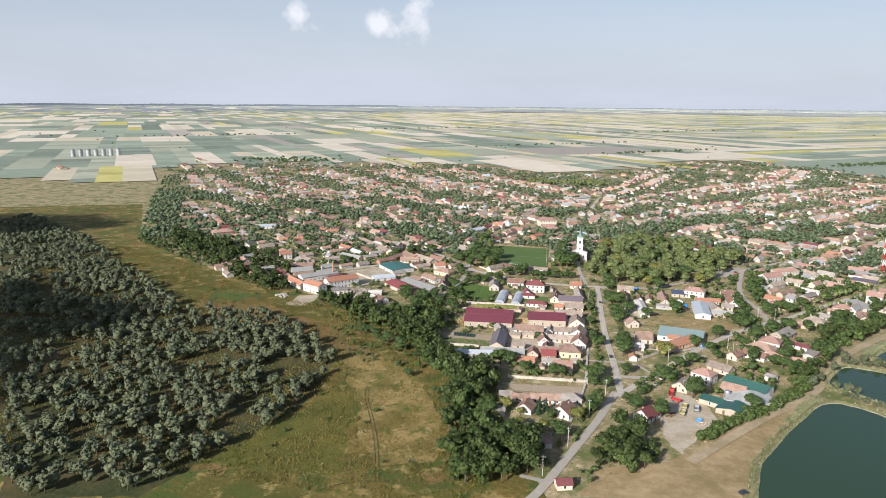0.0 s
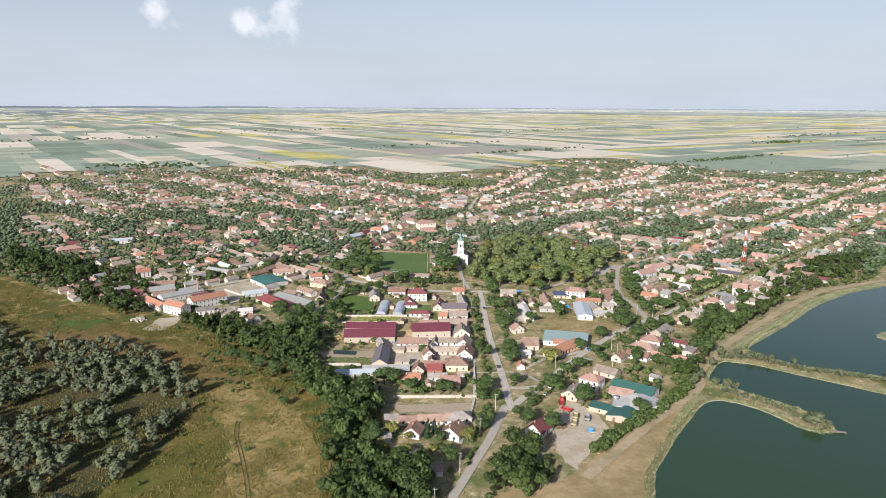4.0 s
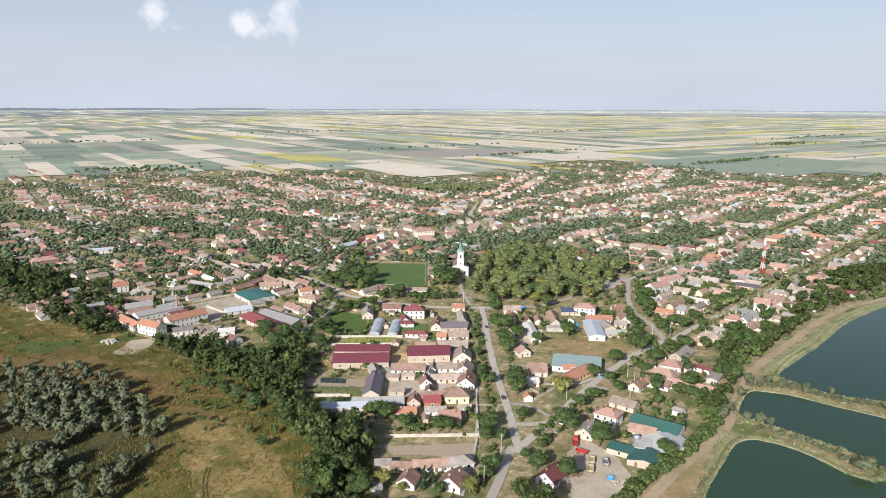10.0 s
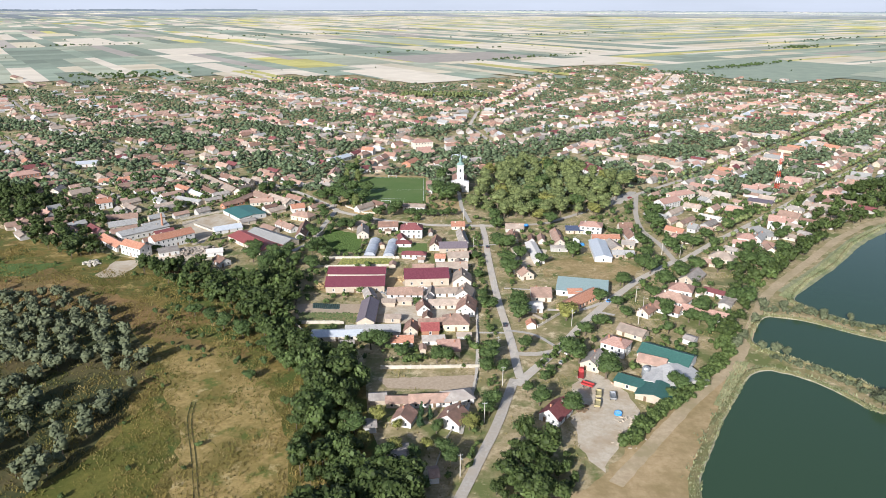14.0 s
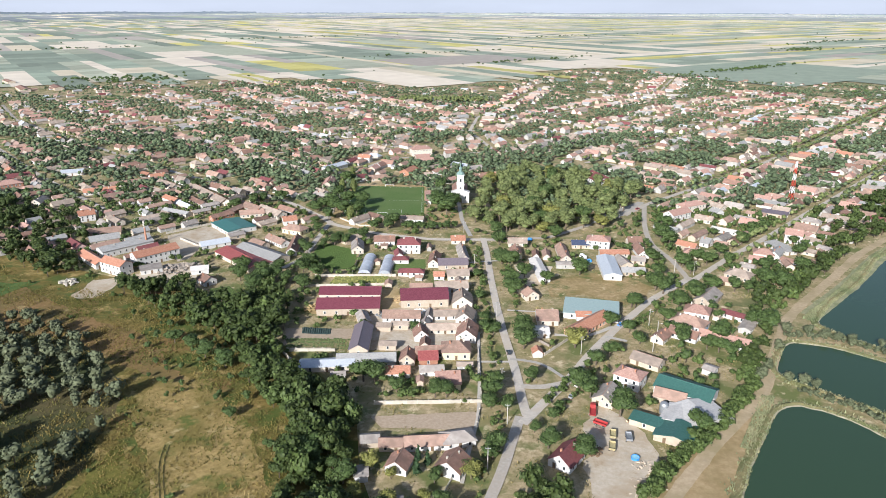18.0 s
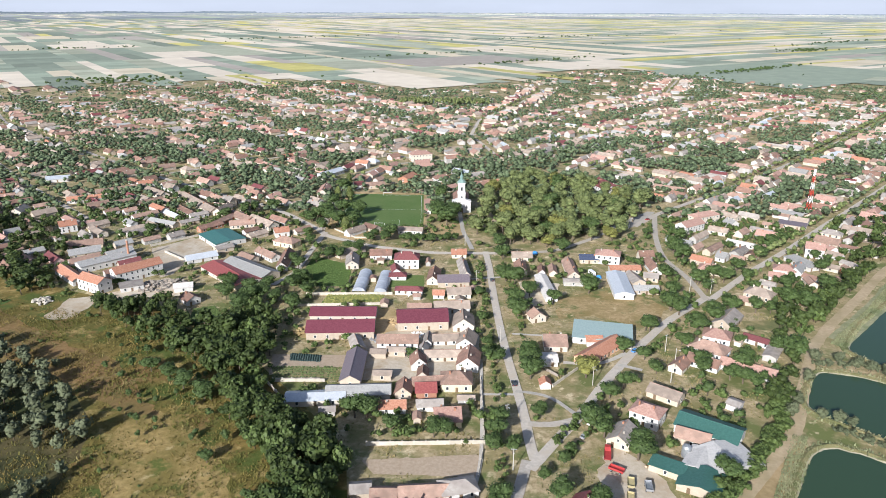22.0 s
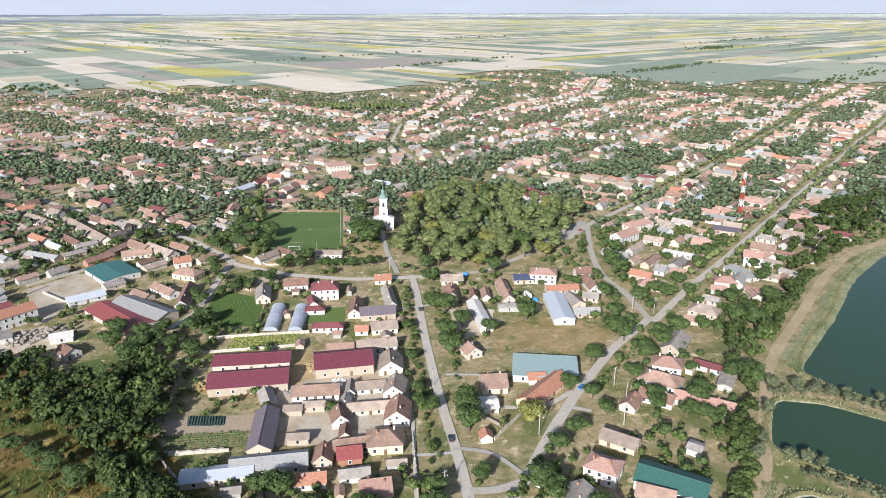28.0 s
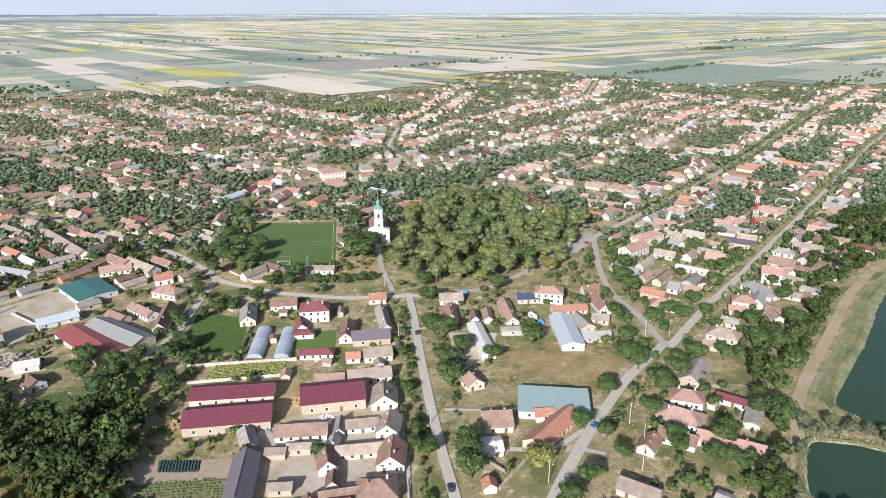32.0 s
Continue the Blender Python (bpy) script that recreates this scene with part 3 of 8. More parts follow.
# ---- the plan: areas, roads, streets ----
AREA = {}
AREA['park'] = [(-3.2, 468), (10, 456), (51.6, 456), (88, 467), (110, 490), (133, 553), (124.2, 588.1), (89.8, 624.5), (34.8, 641.6), (1.7, 562.9), (-2.5, 495.3)]
AREA['grove'] = [(-705.1, 558.9), (-698.5, 603.9), (-486.7, 464.9), (-289.6, 303.2), (-220.4, 300.1), (-171.3, 275.1), (-141.7, 230.8), (-132.2, 184.1), (-139.8, 143.2), (-154.9, 103.1), (-159.6, 80.5), (-211.1, 67)]
AREA['thicketA'] = [(-199.9, 341.2), (-164.5, 351.2), (-150.5, 336.1), (-140.4, 323.4), (-123.1, 327.9), (-124.3, 350.9), (-116.5, 351.3), (-96.8, 327.2), (-91.2, 293.6), (-95.1, 279.1), (-71.8, 248.1), (-52.2, 232.2), (-41.5, 221.3), (-45.5, 197.5), (-49.9, 182.2), (-57.2, 181.8), (-62.4, 206.2), (-77, 225.1), (-95.1, 246.9), (-106.7, 270.5), (-133.8, 297.3), (-175.4, 323)]
AREA['thicketB'] = [(-477.9, 570.6), (-368.6, 505.4), (-307.1, 478.2), (-258.4, 419.5), (-231.3, 364.2), (-247.7, 356.9), (-270.2, 368.4), (-314.8, 400.7), (-383.4, 464), (-415.6, 481.6)]
AREA['thicketC'] = [(-70.4, 207.5), (-47.5, 220.2), (-38.8, 175.5), (-38.7, 154.1), (-55.9, 152.7)]
AREA['thicketC3'] = [(-53.1, 145.6), (-33.8, 154.5), (-20.8, 160.7), (-14.7, 132.9), (-31, 118.5), (-46.5, 118.8)]
AREA['thicketC2'] = [(-67.2, 203.8), (-51, 213.3), (-42.8, 176), (-41, 154), (-57, 153.1)]
AREA['thicketD'] = [(5.2, 185), (31.7, 181.4), (40.1, 160.6), (29, 143.1), (12.7, 141.8), (3.1, 157.6)]
AREA['thicketF'] = [(71.6, 209.4), (87.6, 225.3), (102.7, 246.1), (112.2, 246.6), (112.4, 239.6), (91.1, 213.7), (86.2, 210.1)]
AREA['thicketG'] = [(144.5, 317.7), (153.1, 314.9), (145.7, 294.8), (131.1, 279.5), (119.6, 261.3), (111.5, 252.8), (108.9, 259.1), (119.4, 276.9), (130, 286.6), (135.9, 297.4)]
AREA['thicketH'] = [(223.2, 430.5), (294.3, 501.8), (365.6, 554.3), (341.6, 519.6), (281.3, 469.1), (224.4, 409.8), (194.6, 376.3), (168.2, 345.6), (141.5, 317.9), (145.4, 341.9), (175.2, 380.9), (204.2, 396.2)]
AREA['thicketJ'] = [(305.4, 484), (215.4, 387), (173.5, 340.2), (155.8, 317.7), (146.9, 318.3), (165.4, 349.5), (197.8, 383), (222.1, 411.6), (269, 459.9)]
AREA['thicketI'] = [(255.7, 510.8), (330.3, 560), (388.7, 587.6), (353.2, 536.4), (280.3, 485.4), (237.9, 457)]
AREA['drygrass'] = [(10.4, 143.8), (39.6, 155.7), (70.8, 196.5), (102.8, 240.7), (116.9, 253.8), (119.8, 242.1), (97.6, 201.9), (77.2, 163.7), (68.1, 126.6), (3.8, 121.4)]
AREA['yard'] = [(42.8, 222.7), (49.8, 235.5), (59.5, 226.7), (64.7, 218.1), (65.6, 201.6), (54.7, 181.4), (45.4, 165.7), (40.2, 178.3), (38.5, 195), (43.5, 205.7)]
AREA['farmyard'] = [(-47.1, 298.8), (-32.4, 297.8), (-22.2, 286.7), (-30.2, 277.6), (-47.7, 278.8)]
AREA['factoryyard'] = [(-212.4, 437.5), (-189.3, 460.5), (-169.2, 434.4), (-179.2, 416.6), (-179.5, 393.4), (-184.7, 387.7)]
AREA['factoryyard2'] = [(-211, 435.1), (-193.8, 461.3), (-171.2, 443.4), (-186.7, 413.5)]
AREA['gravel'] = [(-221.3, 354), (-205.8, 359.1), (-202.3, 342.7), (-207.3, 328.6), (-219, 330.2)]
AREA['pitchgreen'] = [(-38.8, 493.8), (-45.5, 582.5), (-106.2, 584.1), (-102.1, 490.1)]
AREA['pitchapron'] = [(-35.4, 472.2), (-43.8, 588.4), (-110.7, 590.5), (-109.1, 482.5), (-86.3, 461.9), (-50.7, 468.6)]
AREA['gardenA'] = [(-103.8, 429.6), (-75.8, 414.2), (-73.4, 379.8), (-103.2, 381.9)]
AREA['lawnB'] = [(-50.1, 400), (-30.9, 399.9), (-29.4, 381.8), (-48.8, 380.3)]
AREA['soilC'] = [(-92.1, 298.4), (-57.5, 299.5), (-56.1, 282.5), (-89, 280.1)]
AREA['netD'] = [(-84.3, 299.6), (-69.7, 298.6), (-69.2, 292.3), (-83.4, 293.3)]
AREA['cropE'] = [(-81.5, 368.7), (-50.8, 371.1), (-49.2, 359.8), (-83.1, 353.8)]
AREA['soilF'] = [(-39.1, 223.2), (2.3, 228.7), (1.9, 216.2), (-34, 215.8)]
AREA['cropG'] = [(-89.5, 286.9), (-58.5, 288.6), (-57.7, 277.8), (-86.4, 276.3)]
AREA['cropH'] = [(-147.9, 345.6), (-138.4, 350.1), (-127, 335.1), (-130.5, 327.6), (-143.7, 330.5)]
AREA['lotI'] = [(45.1, 373.7), (79, 382.9), (90.8, 376.2), (101.5, 358.9), (82.2, 336), (60.8, 346.8), (40.9, 343.4)]
AREA['churchyard'] = [(-35.8, 497.8), (-10.6, 507), (-6.6, 470.1), (-33.4, 462.6)]
AREA['plaza'] = [(83.8, 480.5), (112.7, 503.5), (136.3, 541.7), (130.6, 543.5), (92.9, 499.3)]
AREA['gardenK'] = [(271.5, 503.5), (305.6, 507.1), (277.4, 474.6), (248.8, 476.8)]
AREA['lawnL'] = [(133.6, 346.5), (155.5, 347.4), (156.7, 335.3), (133.1, 337)]
AREA['blockyard'] = [(-49.9, 331.3), (-37.4, 344.6), (-10.6, 347.7), (1.5, 323.2), (2, 288.4), (-14.7, 276.5), (-30.1, 277), (-51.5, 278.4), (-53.2, 310.5)]
AREA['barnyard'] = [(-53.7, 348.2), (-43.2, 352.6), (-38.8, 326.1), (-47.9, 318.2), (-84.4, 314.7), (-86.3, 333.8)]
AREA['eastyard'] = [(24.2, 392.9), (47.5, 391.2), (41.1, 363.2), (30.5, 358.7), (24.3, 375.2)]
AREA['factoryside'] = [(-205.8, 359.1), (-179.8, 388), (-165.8, 379.2), (-162.2, 361.4), (-195.7, 355.3)]
AREA['openA'] = [(18.3, 270.9), (30.7, 277.7), (43.8, 293.7), (65.7, 298.9), (55.9, 279.1), (46.6, 266), (38, 253.9), (20.4, 253)]
AREA['openB'] = [(2.9, 273.7), (16.8, 277), (17.4, 252.8), (9.9, 252.4), (2.9, 252.1)]
AREA['olive'] = [(-151.8, 108.7), (-143.3, 139.6), (-130.3, 166.7), (-126.7, 202.7), (-108.8, 181.4), (-102.3, 148.8), (-93.7, 113.4)]
AREA['straw'] = [(-137.5, 253.3), (-111.9, 246.6), (-84.7, 217), (-61.6, 173.5), (-56.6, 133.8), (-79.2, 123.4), (-97.4, 149.2), (-106.1, 181.6), (-131.9, 220.5)]
AREA['rust'] = [(-290.2, 326.9), (-253.8, 343.8), (-194.3, 304.6), (-162.1, 290.7), (-121.5, 245.8), (-147.3, 252.4), (-195.5, 282.4), (-251.4, 282.7)]
AREA['bushA'] = [(-185.5, 326.7), (-160.2, 325.4), (-124.6, 303.8), (-87.2, 265.2), (-76.4, 235.8), (-89.1, 230.3), (-134.8, 232.6)]
AREA['meadowgreen'] = [(-290.1, 347.5), (-249.2, 351.2), (-258.8, 329.8), (-282.3, 327.6)]
ROADS = [
    ('road', 3.9, [(-25.1, 91.6), (-11.5, 120.1), (10.6, 191.5), (18.6, 225.9)]),
    ('road', 3.9, [(21.3, 226.4), (20.3, 232.1), (19.3, 252.9), (17, 277), (14.5, 299.2), (11.8, 331.6), (9.4, 370.6), (7.3, 418.6), (5.2, 443.3)]),
    ('road', 4.2, [(19.2, 220.8), (30.8, 239.8), (40.3, 254), (53.4, 278.9), (71.4, 308.3), (95.9, 343.3), (114.7, 363.7), (126.3, 376.9)]),
    ('road', 3.6, [(20.2, 248.6), (28, 246.4), (37.7, 251.7)]),
    ('road', 4.2, [(125, 370.5), (161.6, 414.3), (203.6, 459.6), (249.2, 512), (282, 548), (355, 631), (415, 698), (534, 835), (593, 896), (760, 1085)]),
    ('road', 3.6, [(124.1, 371.8), (122.7, 405.7), (117.2, 433.9), (118.5, 456.2), (123.2, 486.1), (133.8, 532.6)]),
    ('road', 4.6, [(16.1, 440.4), (-28.6, 438.6), (-67.9, 449.1), (-104.5, 469.7), (-111.5, 482.7), (-140.8, 516.7), (-167.2, 542.4), (-223.9, 580), (-292.9, 631.5), (-392.1, 714.8)]),
    ('road', 4.0, [(11.3, 440.7), (49.1, 445.8), (83.4, 478.5)]),
    ('road', 4.6, [(112.7, 503.5), (135.6, 535), (206, 607), (279, 687), (350, 767), (499, 945), (615, 1085), (755, 1239), (890, 1390)]),
    ('road', 4.0, [(-109.7, 477.7), (-111.6, 508.9), (-116, 564.9), (-122.1, 626.9)]),
    ('road', 3.6, [(-106.2, 477.4), (-107.5, 429.9), (-107.6, 397.9), (-115.8, 379.8)]),
    ('path', 1.6, [(16.5, 269.3), (2.9, 268.6)]),
    ('path', 1.6, [(17.4, 324.9), (33.1, 323.7)]),
    ('path', 2.4, [(39, 297.5), (54.6, 295.4), (68.7, 308.1)]),
    ('path', 2.0, [(16.6, 271.8), (30, 270), (40.3, 254)]),
    ('path', 2.2, [(63, 296.7), (72.6, 292.3)]),
    ('path', 3.0, [(-3.2, 446.9), (-10.3, 485.4), (-14.2, 537.3)]),
    ('path', 2.0, [(14.8, 399.2), (-3.1, 395)]),
    ('path', 2.6, [(-20.2, 130.4), (-9.8, 128.3)]),
    ('path', 1.4, [(2.4, 298.5), (2.9, 247.6), (2.5, 223.6), (-1, 201.4), (-2.9, 184.7)]),
    ('track', 5.0, [(48.8, 159), (87, 210), (107, 233), (120, 249), (137, 282), (157, 319), (175, 342), (206, 377), (245, 423), (282, 458), (315, 478), (356, 500)]),
]
WATER_SOUTH = [(62, 60), (69, 127), (78, 164), (97, 199), (119, 234), (127, 240), (137, 236), (148, 226), (155.5, 209.5), (164, 203.5), (172, 206), (173.5, 213), (172, 219), (165, 232.5), (152, 245), (134, 261), (131, 267), (148, 295.5), (165.5, 291), (183, 277), (202.5, 264), (222, 249), (330, 190), (330, 60)]
WATER_NORTH = [(400, 190), (300, 238), (235, 274.5), (212, 284), (189, 291), (177.5, 305), (171, 317), (191, 343), (222, 373.5), (250.5, 412), (288.5, 448.5), (347, 485), (430, 510), (520, 480)]
STREETS = [
    [(408, 690), (350, 767), (195, 900)],
    [(593, 896), (499, 945), (330, 1080)],
    [(110, 690), (560, 1200)],
    [(20, 745), (430, 1215)],
    [(-10, 870), (330, 1300), (420, 1560)],
    [(440, 622), (560, 740), (700, 890), (900, 1090)],
    [(-392, 715), (-640, 930), (-760, 1080)],
    [(-122, 627), (-330, 800), (-640, 1090)],
    [(-60, 720), (-300, 930), (-560, 1210)],
    [(-30, 850), (-260, 1060), (-460, 1280)],
    [(0, 990), (-200, 1180), (-330, 1340)],
    [(-290, 500), (-400, 600), (-560, 760)],
    [(-122, 627), (-90, 700), (20, 745)],
    [(20, 745), (-10, 870), (0, 990), (60, 1150), (120, 1380)],
    [(206, 607), (130, 690)],
    [(640, 1100), (480, 1290)],
    [(-300, 640), (-190, 745), (-100, 830)],
    [(-500, 810), (-330, 960), (-200, 1100)],
]
FRONTED = [
    [(203, 459), (249, 512), (282, 548), (355, 631), (415, 698), (534, 835), (593, 896), (760, 1085)],
    [(160, 555), (206, 607), (279, 687), (350, 767), (499, 945), (615, 1085), (755, 1239), (890, 1390)],
    [(-167, 542), (-224, 580), (-293, 631), (-392, 715)],
]
# ---- meadow, plots, ponds ----
sheet("meadow", [(-900, 60), (-900, 620), (-640, 740), (-475, 512), (-412, 470), (-336, 417), (-240, 372), (-190, 352), (-140, 335), (-98, 292), (-72, 262), (-46, 230), (-38, 190), (-22, 150), (-6, 112), (14, 60)], MEADOW, "wide rough meadow of dry and green grass", "meadow")
for key, surf, label in (
    # Grove floor: undergrowth, with some of the willows' shade in its tone.
    ("grove", "under", "weedy undergrowth darkened for shade below the willows"),
    ("olive", "olive", "darker olive-green stretch of the meadow"), ("straw", "straw", "bleached straw-coloured stretch of the meadow"), ("rust", "rust", "rusty brown stretch of the meadow"),
    ("drygrass", "dry", "mown strip of dry straw-coloured grass beside the pond"), ("yard", "yard", "farm yard of pale gravel and dust"), ("farmyard", "yard", "swept courtyard of pale concrete"),
    ("factoryyard", "yard", "concrete yard in front of the works"), ("factoryyard2", "yard", "paved yard behind the works"), ("gravel", "yard", "heap-side gravel apron at the works"),
    ("pitchapron", "dry", "dry worn grass round the football pitch"), ("gardenA", "crop", "green clover plot behind the houses"), ("lawnB", "lawn", "green garden lawn beside the villa"),
    ("soilC", "soil", "bare tilled garden plot"), ("netD", "net", "bed covered with dark shade netting"), ("cropE", "crop", "long vegetable bed between white walls"), ("soilF", "soil", "bare grey-brown garden plot"),
    ("cropG", "scrub", "garden strip with weeds"), ("cropH", "crop", "green plot between the trees"), ("lotI", "vacant", "overgrown vacant lot of dry grass"), ("churchyard", "dry", "dry lawn in front of the church"),
    ("blockyard", "yard", "trodden pale yards between the farm buildings"), ("barnyard", "dry", "straw-strewn ground between the barns"), ("eastyard", "yard", "pale concrete courtyard"), ("factoryside", "yard", "pale dusty ground beside the works"), ("plaza", "path", "paved open space beside the park"), ("gardenK", "soil", "bare garden plot"), ("lawnL", "scrub", "back garden of faded grass"), ("meadowgreen", "crop", "damp green patch in the meadow"),
):
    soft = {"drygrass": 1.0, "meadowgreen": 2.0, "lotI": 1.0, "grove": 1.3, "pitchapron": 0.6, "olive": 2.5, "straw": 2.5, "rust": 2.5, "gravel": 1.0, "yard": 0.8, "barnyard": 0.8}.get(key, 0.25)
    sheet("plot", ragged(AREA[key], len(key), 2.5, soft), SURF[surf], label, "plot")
    if key not in ("pitchapron", "churchyard", "meadowgreen", "drygrass", "gardenK", "olive", "straw", "rust", "grove"):
        take_area(AREA[key])
# rows of plants and ridges on the tilled plots
def crop_rows(key, gap, size, mat, label, along=True, keep=1.0, z=0.0):
    p = np.array(AREA[key])
    a, b = p[1] - p[0], p[-1] - p[0]
    if not along:
        a, b = b, a
    a, b = a / np.hypot(*a), b / np.hypot(*b)
    r = np.random.default_rng(len(key) + int(gap * 10))
    s, t = np.meshgrid(np.arange(-10, 90, 0.55), np.arange(-30, 60, gap))
    q = p[0] + s[..., None] * a + t[..., None] * b
    q = q.reshape(-1, 2)
    q = q[inside(p, q[:, 0], q[:, 1]) & (r.random(len(q)) < keep)]
    if not len(q):
        return
    n = len(q)
    c = np.column_stack([q + r.normal(0, 0.06, q.shape), np.full(n, LAYER[0] - 0.02 + z)])
    w = size * r.uniform(0.7, 1.4, (n, 1))
    ang = math.atan2(a[1], a[0])
    u, v = np.array((math.cos(ang), math.sin(ang), 0)), np.array((-math.sin(ang), math.cos(ang), 0))
    top = c + np.array((0, 0, 1)) * w + r.normal(0, 0.1, (n, 3)) * w
    ring = [c + u * w * k + v * w * m for k, m in ((-1.1, -0.8), (1.1, -0.8), (1.1, 0.8), (-1.1, 0.8))]
    vs = np.stack(ring + [top], 1).reshape(-1, 3)
    o = 5 * np.arange(n)[:, None, None]
    fs = (o + np.array([[(0, 1, 4), (1, 2, 4), (2, 3, 4), (3, 0, 4)]])).reshape(-1, 3)
    tagged(new("crop_row", mesh_from("crop_row", vs, fs, [mat])), label, "crop", kind="stuff")


crop_rows("gardenA", 0.8, 0.2, SURF["crop"], "rows of green clover plants", keep=0.85)
crop_rows("cropE", 1.3, 0.4, LEAF["yellow"], "rows of yellowing vegetables", keep=0.9)
crop_rows("soilC", 1.5, 0.08, SURF["soil"], "ridges of the tilled plot", keep=0.7)
crop_rows("netD", 1.1, 0.45, SURF["net"], "netting rising over the plants", along=False)
crop_rows("soilF", 1.4, 0.06, SURF["soil"], "low ridges on the bare plot", keep=0.5)
crop_rows("cropG", 1.5, 0.4, LEAF["hedge"], "rows of green bushes in the garden", keep=0.6)
crop_rows("cropH", 0.9, 0.3, LEAF["hedge"], "rows of green plants between the trees", keep=0.85)
# wheel ruts over the meadow
for i, pts in enumerate(([(-109.7, 201), (-108, 191), (-95.9, 166), (-85.4, 142), (-75, 112)], [(-102, 94), (-86.7, 110), (-62.8, 116), (-48, 114)])):
    for side in (-0.8, 0.8):
        bm, _ = ribbon([(x + side, y + (side if i else 0)) for x, y in pts], 0.3, LAYER[0] + 0.006, 0.25)
        tagged(obj("track", bm, SURF["under"]), "faint wheel rut pressed into the meadow grass", "track", kind="structure")
        LAYER[0] += 0.002
take_area(AREA["openA"])
take_area(AREA["thicketJ"])
take_area(AREA["openB"])
sheet("football_pitch", AREA["pitchgreen"], SURF["pitch"], "mown green football pitch", "pitch")
take_area(AREA["pitchgreen"])
# mowing stripes and lines of the pitch
pc = np.array(AREA["pitchgreen"])
corner = lambda u, v: pc[0] * (1 - u) * (1 - v) + pc[1] * (1 - u) * v + pc[2] * u * v + pc[3] * u * (1 - v)
LAYER[0] += 0.01
for i, seg in enumerate((((0.03, 0.03), (0.03, 0.97)), ((0.97, 0.03), (0.97, 0.97)), ((0.03, 0.03), (0.97, 0.03)), ((0.03, 0.97), (0.97, 0.97)), ((0.03, 0.5), (0.97, 0.5)), ((0.28, 0.03), (0.28, 0.19)), ((0.72, 0.03), (0.72, 0.19)), ((0.28, 0.19), (0.72, 0.19)))):
    bm, _ = ribbon([corner(*seg[0]), corner(*seg[1])], 0.13, LAYER[0] + 0.001 * i)
    tagged(obj("pitch_line", bm, MASTWHITE), "faded white line on the turf", "line", kind="structure")
bankmat = SURF["scrub"]
for pts in ([(172, 326), (210, 366), (256, 420), (300, 459), (350, 488)],):
    bm, _ = ribbon(pts, 10, 0.28, 0.05)
    tagged(obj("reed_bed", bm, SURF["reedbed"]), "pale reed bed along the shore", "reed bed", kind="structure")
WATERS = {"pond": WATER_SOUTH, "pond_north": WATER_NORTH}
for name, poly in WATERS.items():
    p = np.array(poly)
    area = 0.5 * np.sum(p[:, 0] * np.roll(p[:, 1], -1) - np.roll(p[:, 0], -1) * p[:, 1])
    p = p if area > 0 else p[::-1]
    fine = []
    for a, b in zip(p, np.roll(p, -1, 0)):
        k = max(1, int(np.hypot(*(b - a)) / 3))
        fine += [a + (b - a) * i / k for i in range(k)]
    q = np.array(fine)
    for _ in range(4):
        q = (np.roll(q, 1, 0) + 2 * q + np.roll(q, -1, 0)) / 4
    q += rng.normal(0, 0.18, q.shape)
    d = np.roll(q, -1, 0) - np.roll(q, 1, 0)
    out = np.stack([d[:, 1], -d[:, 0]], -1) / np.hypot(*d.T)[:, None]
    sheet(name, [tuple(v) for v in q - out * -0.2], water, "still green pond water", "water")
    take_area(poly)
    n = len(q)
    prof = ((-0.4, 0.0), (0.7, 0.45), (2.0, 0.95), (4.2, 0.0))
    vs = np.concatenate([np.column_stack([q + out * o, np.full(n, z) + (rng.normal(0, 0.08, n) if 0 < i < 3 else 0)]) for i, (o, z) in enumerate(prof)])
    ids = np.arange(n)
    fs = np.concatenate([np.stack([r * n + ids, (r + 1) * n + ids, (r + 1) * n + (ids + 1) % n, r * n + (ids + 1) % n], -1) for r in range(3)])
    tagged(new("bank", mesh_from("bank", vs, fs[:, ::-1], [SURF["sand"], bankmat], np.repeat((0, 1, 1), n), 4)), "low earth bank of the pond with a pale edge", "bank", kind="structure")

# ---- roads ----
ROADZ = 0.31
for i, (kind, width, pts) in enumerate(ROADS):
    bm, q = ribbon(pts, width, ROADZ + 0.004 * i, 0.015 if kind == "road" else 0.05)
    label = {"road": "narrow pale worn asphalt village street", "path": "narrow concrete footpath", "track": "rutted bare earth track"}[kind]
    tagged(obj(kind if kind != "path" else "pavement", bm, SURF[kind]), label, kind, kind="structure")
    take_line([tuple(v) for v in q], width / 2 + (1.2 if kind == "road" else 0.3))
for i, pts in enumerate(STREETS):
    bm, q = ribbon(pts, 4.4, ROADZ - 0.13 + 0.005 * i, 0.03)
    tagged(obj("road", bm, SURF["road"]), "pale asphalt village street between the houses", "road", kind="structure")
    take_line([tuple(v) for v in q], 3.4)

# ================= buildings =================
ROOFWORD = {"brown": "brown tiled", "faded": "faded red tiled", "pink": "pinkish tiled", "beige": "weathered beige tiled", "orange": "orange tiled", "grey": "old grey tiled", "asbestos": "grey fibre-cement", "slate": "dark sheet-metal", "maroon": "maroon tiled", "purple": "wine-red sheet", "red": "red sheet", "metal": "pale metal", "teal": "teal sheet", "paleteal": "faded teal sheet", "green": "green sheet", "solar": "dark solar-panelled", "pale": "pale sheet", "concrete": "grey sheet", "blue": "blue sheet"}
WALLWORD = {"white": "white plastered", "cream": "cream plastered", "tan": "tan earthen", "brick": "red brick", "grey": "grey rendered", "yellow": "yellow plastered", "peach": "peach plastered", "pinkwall": "pink plastered"}


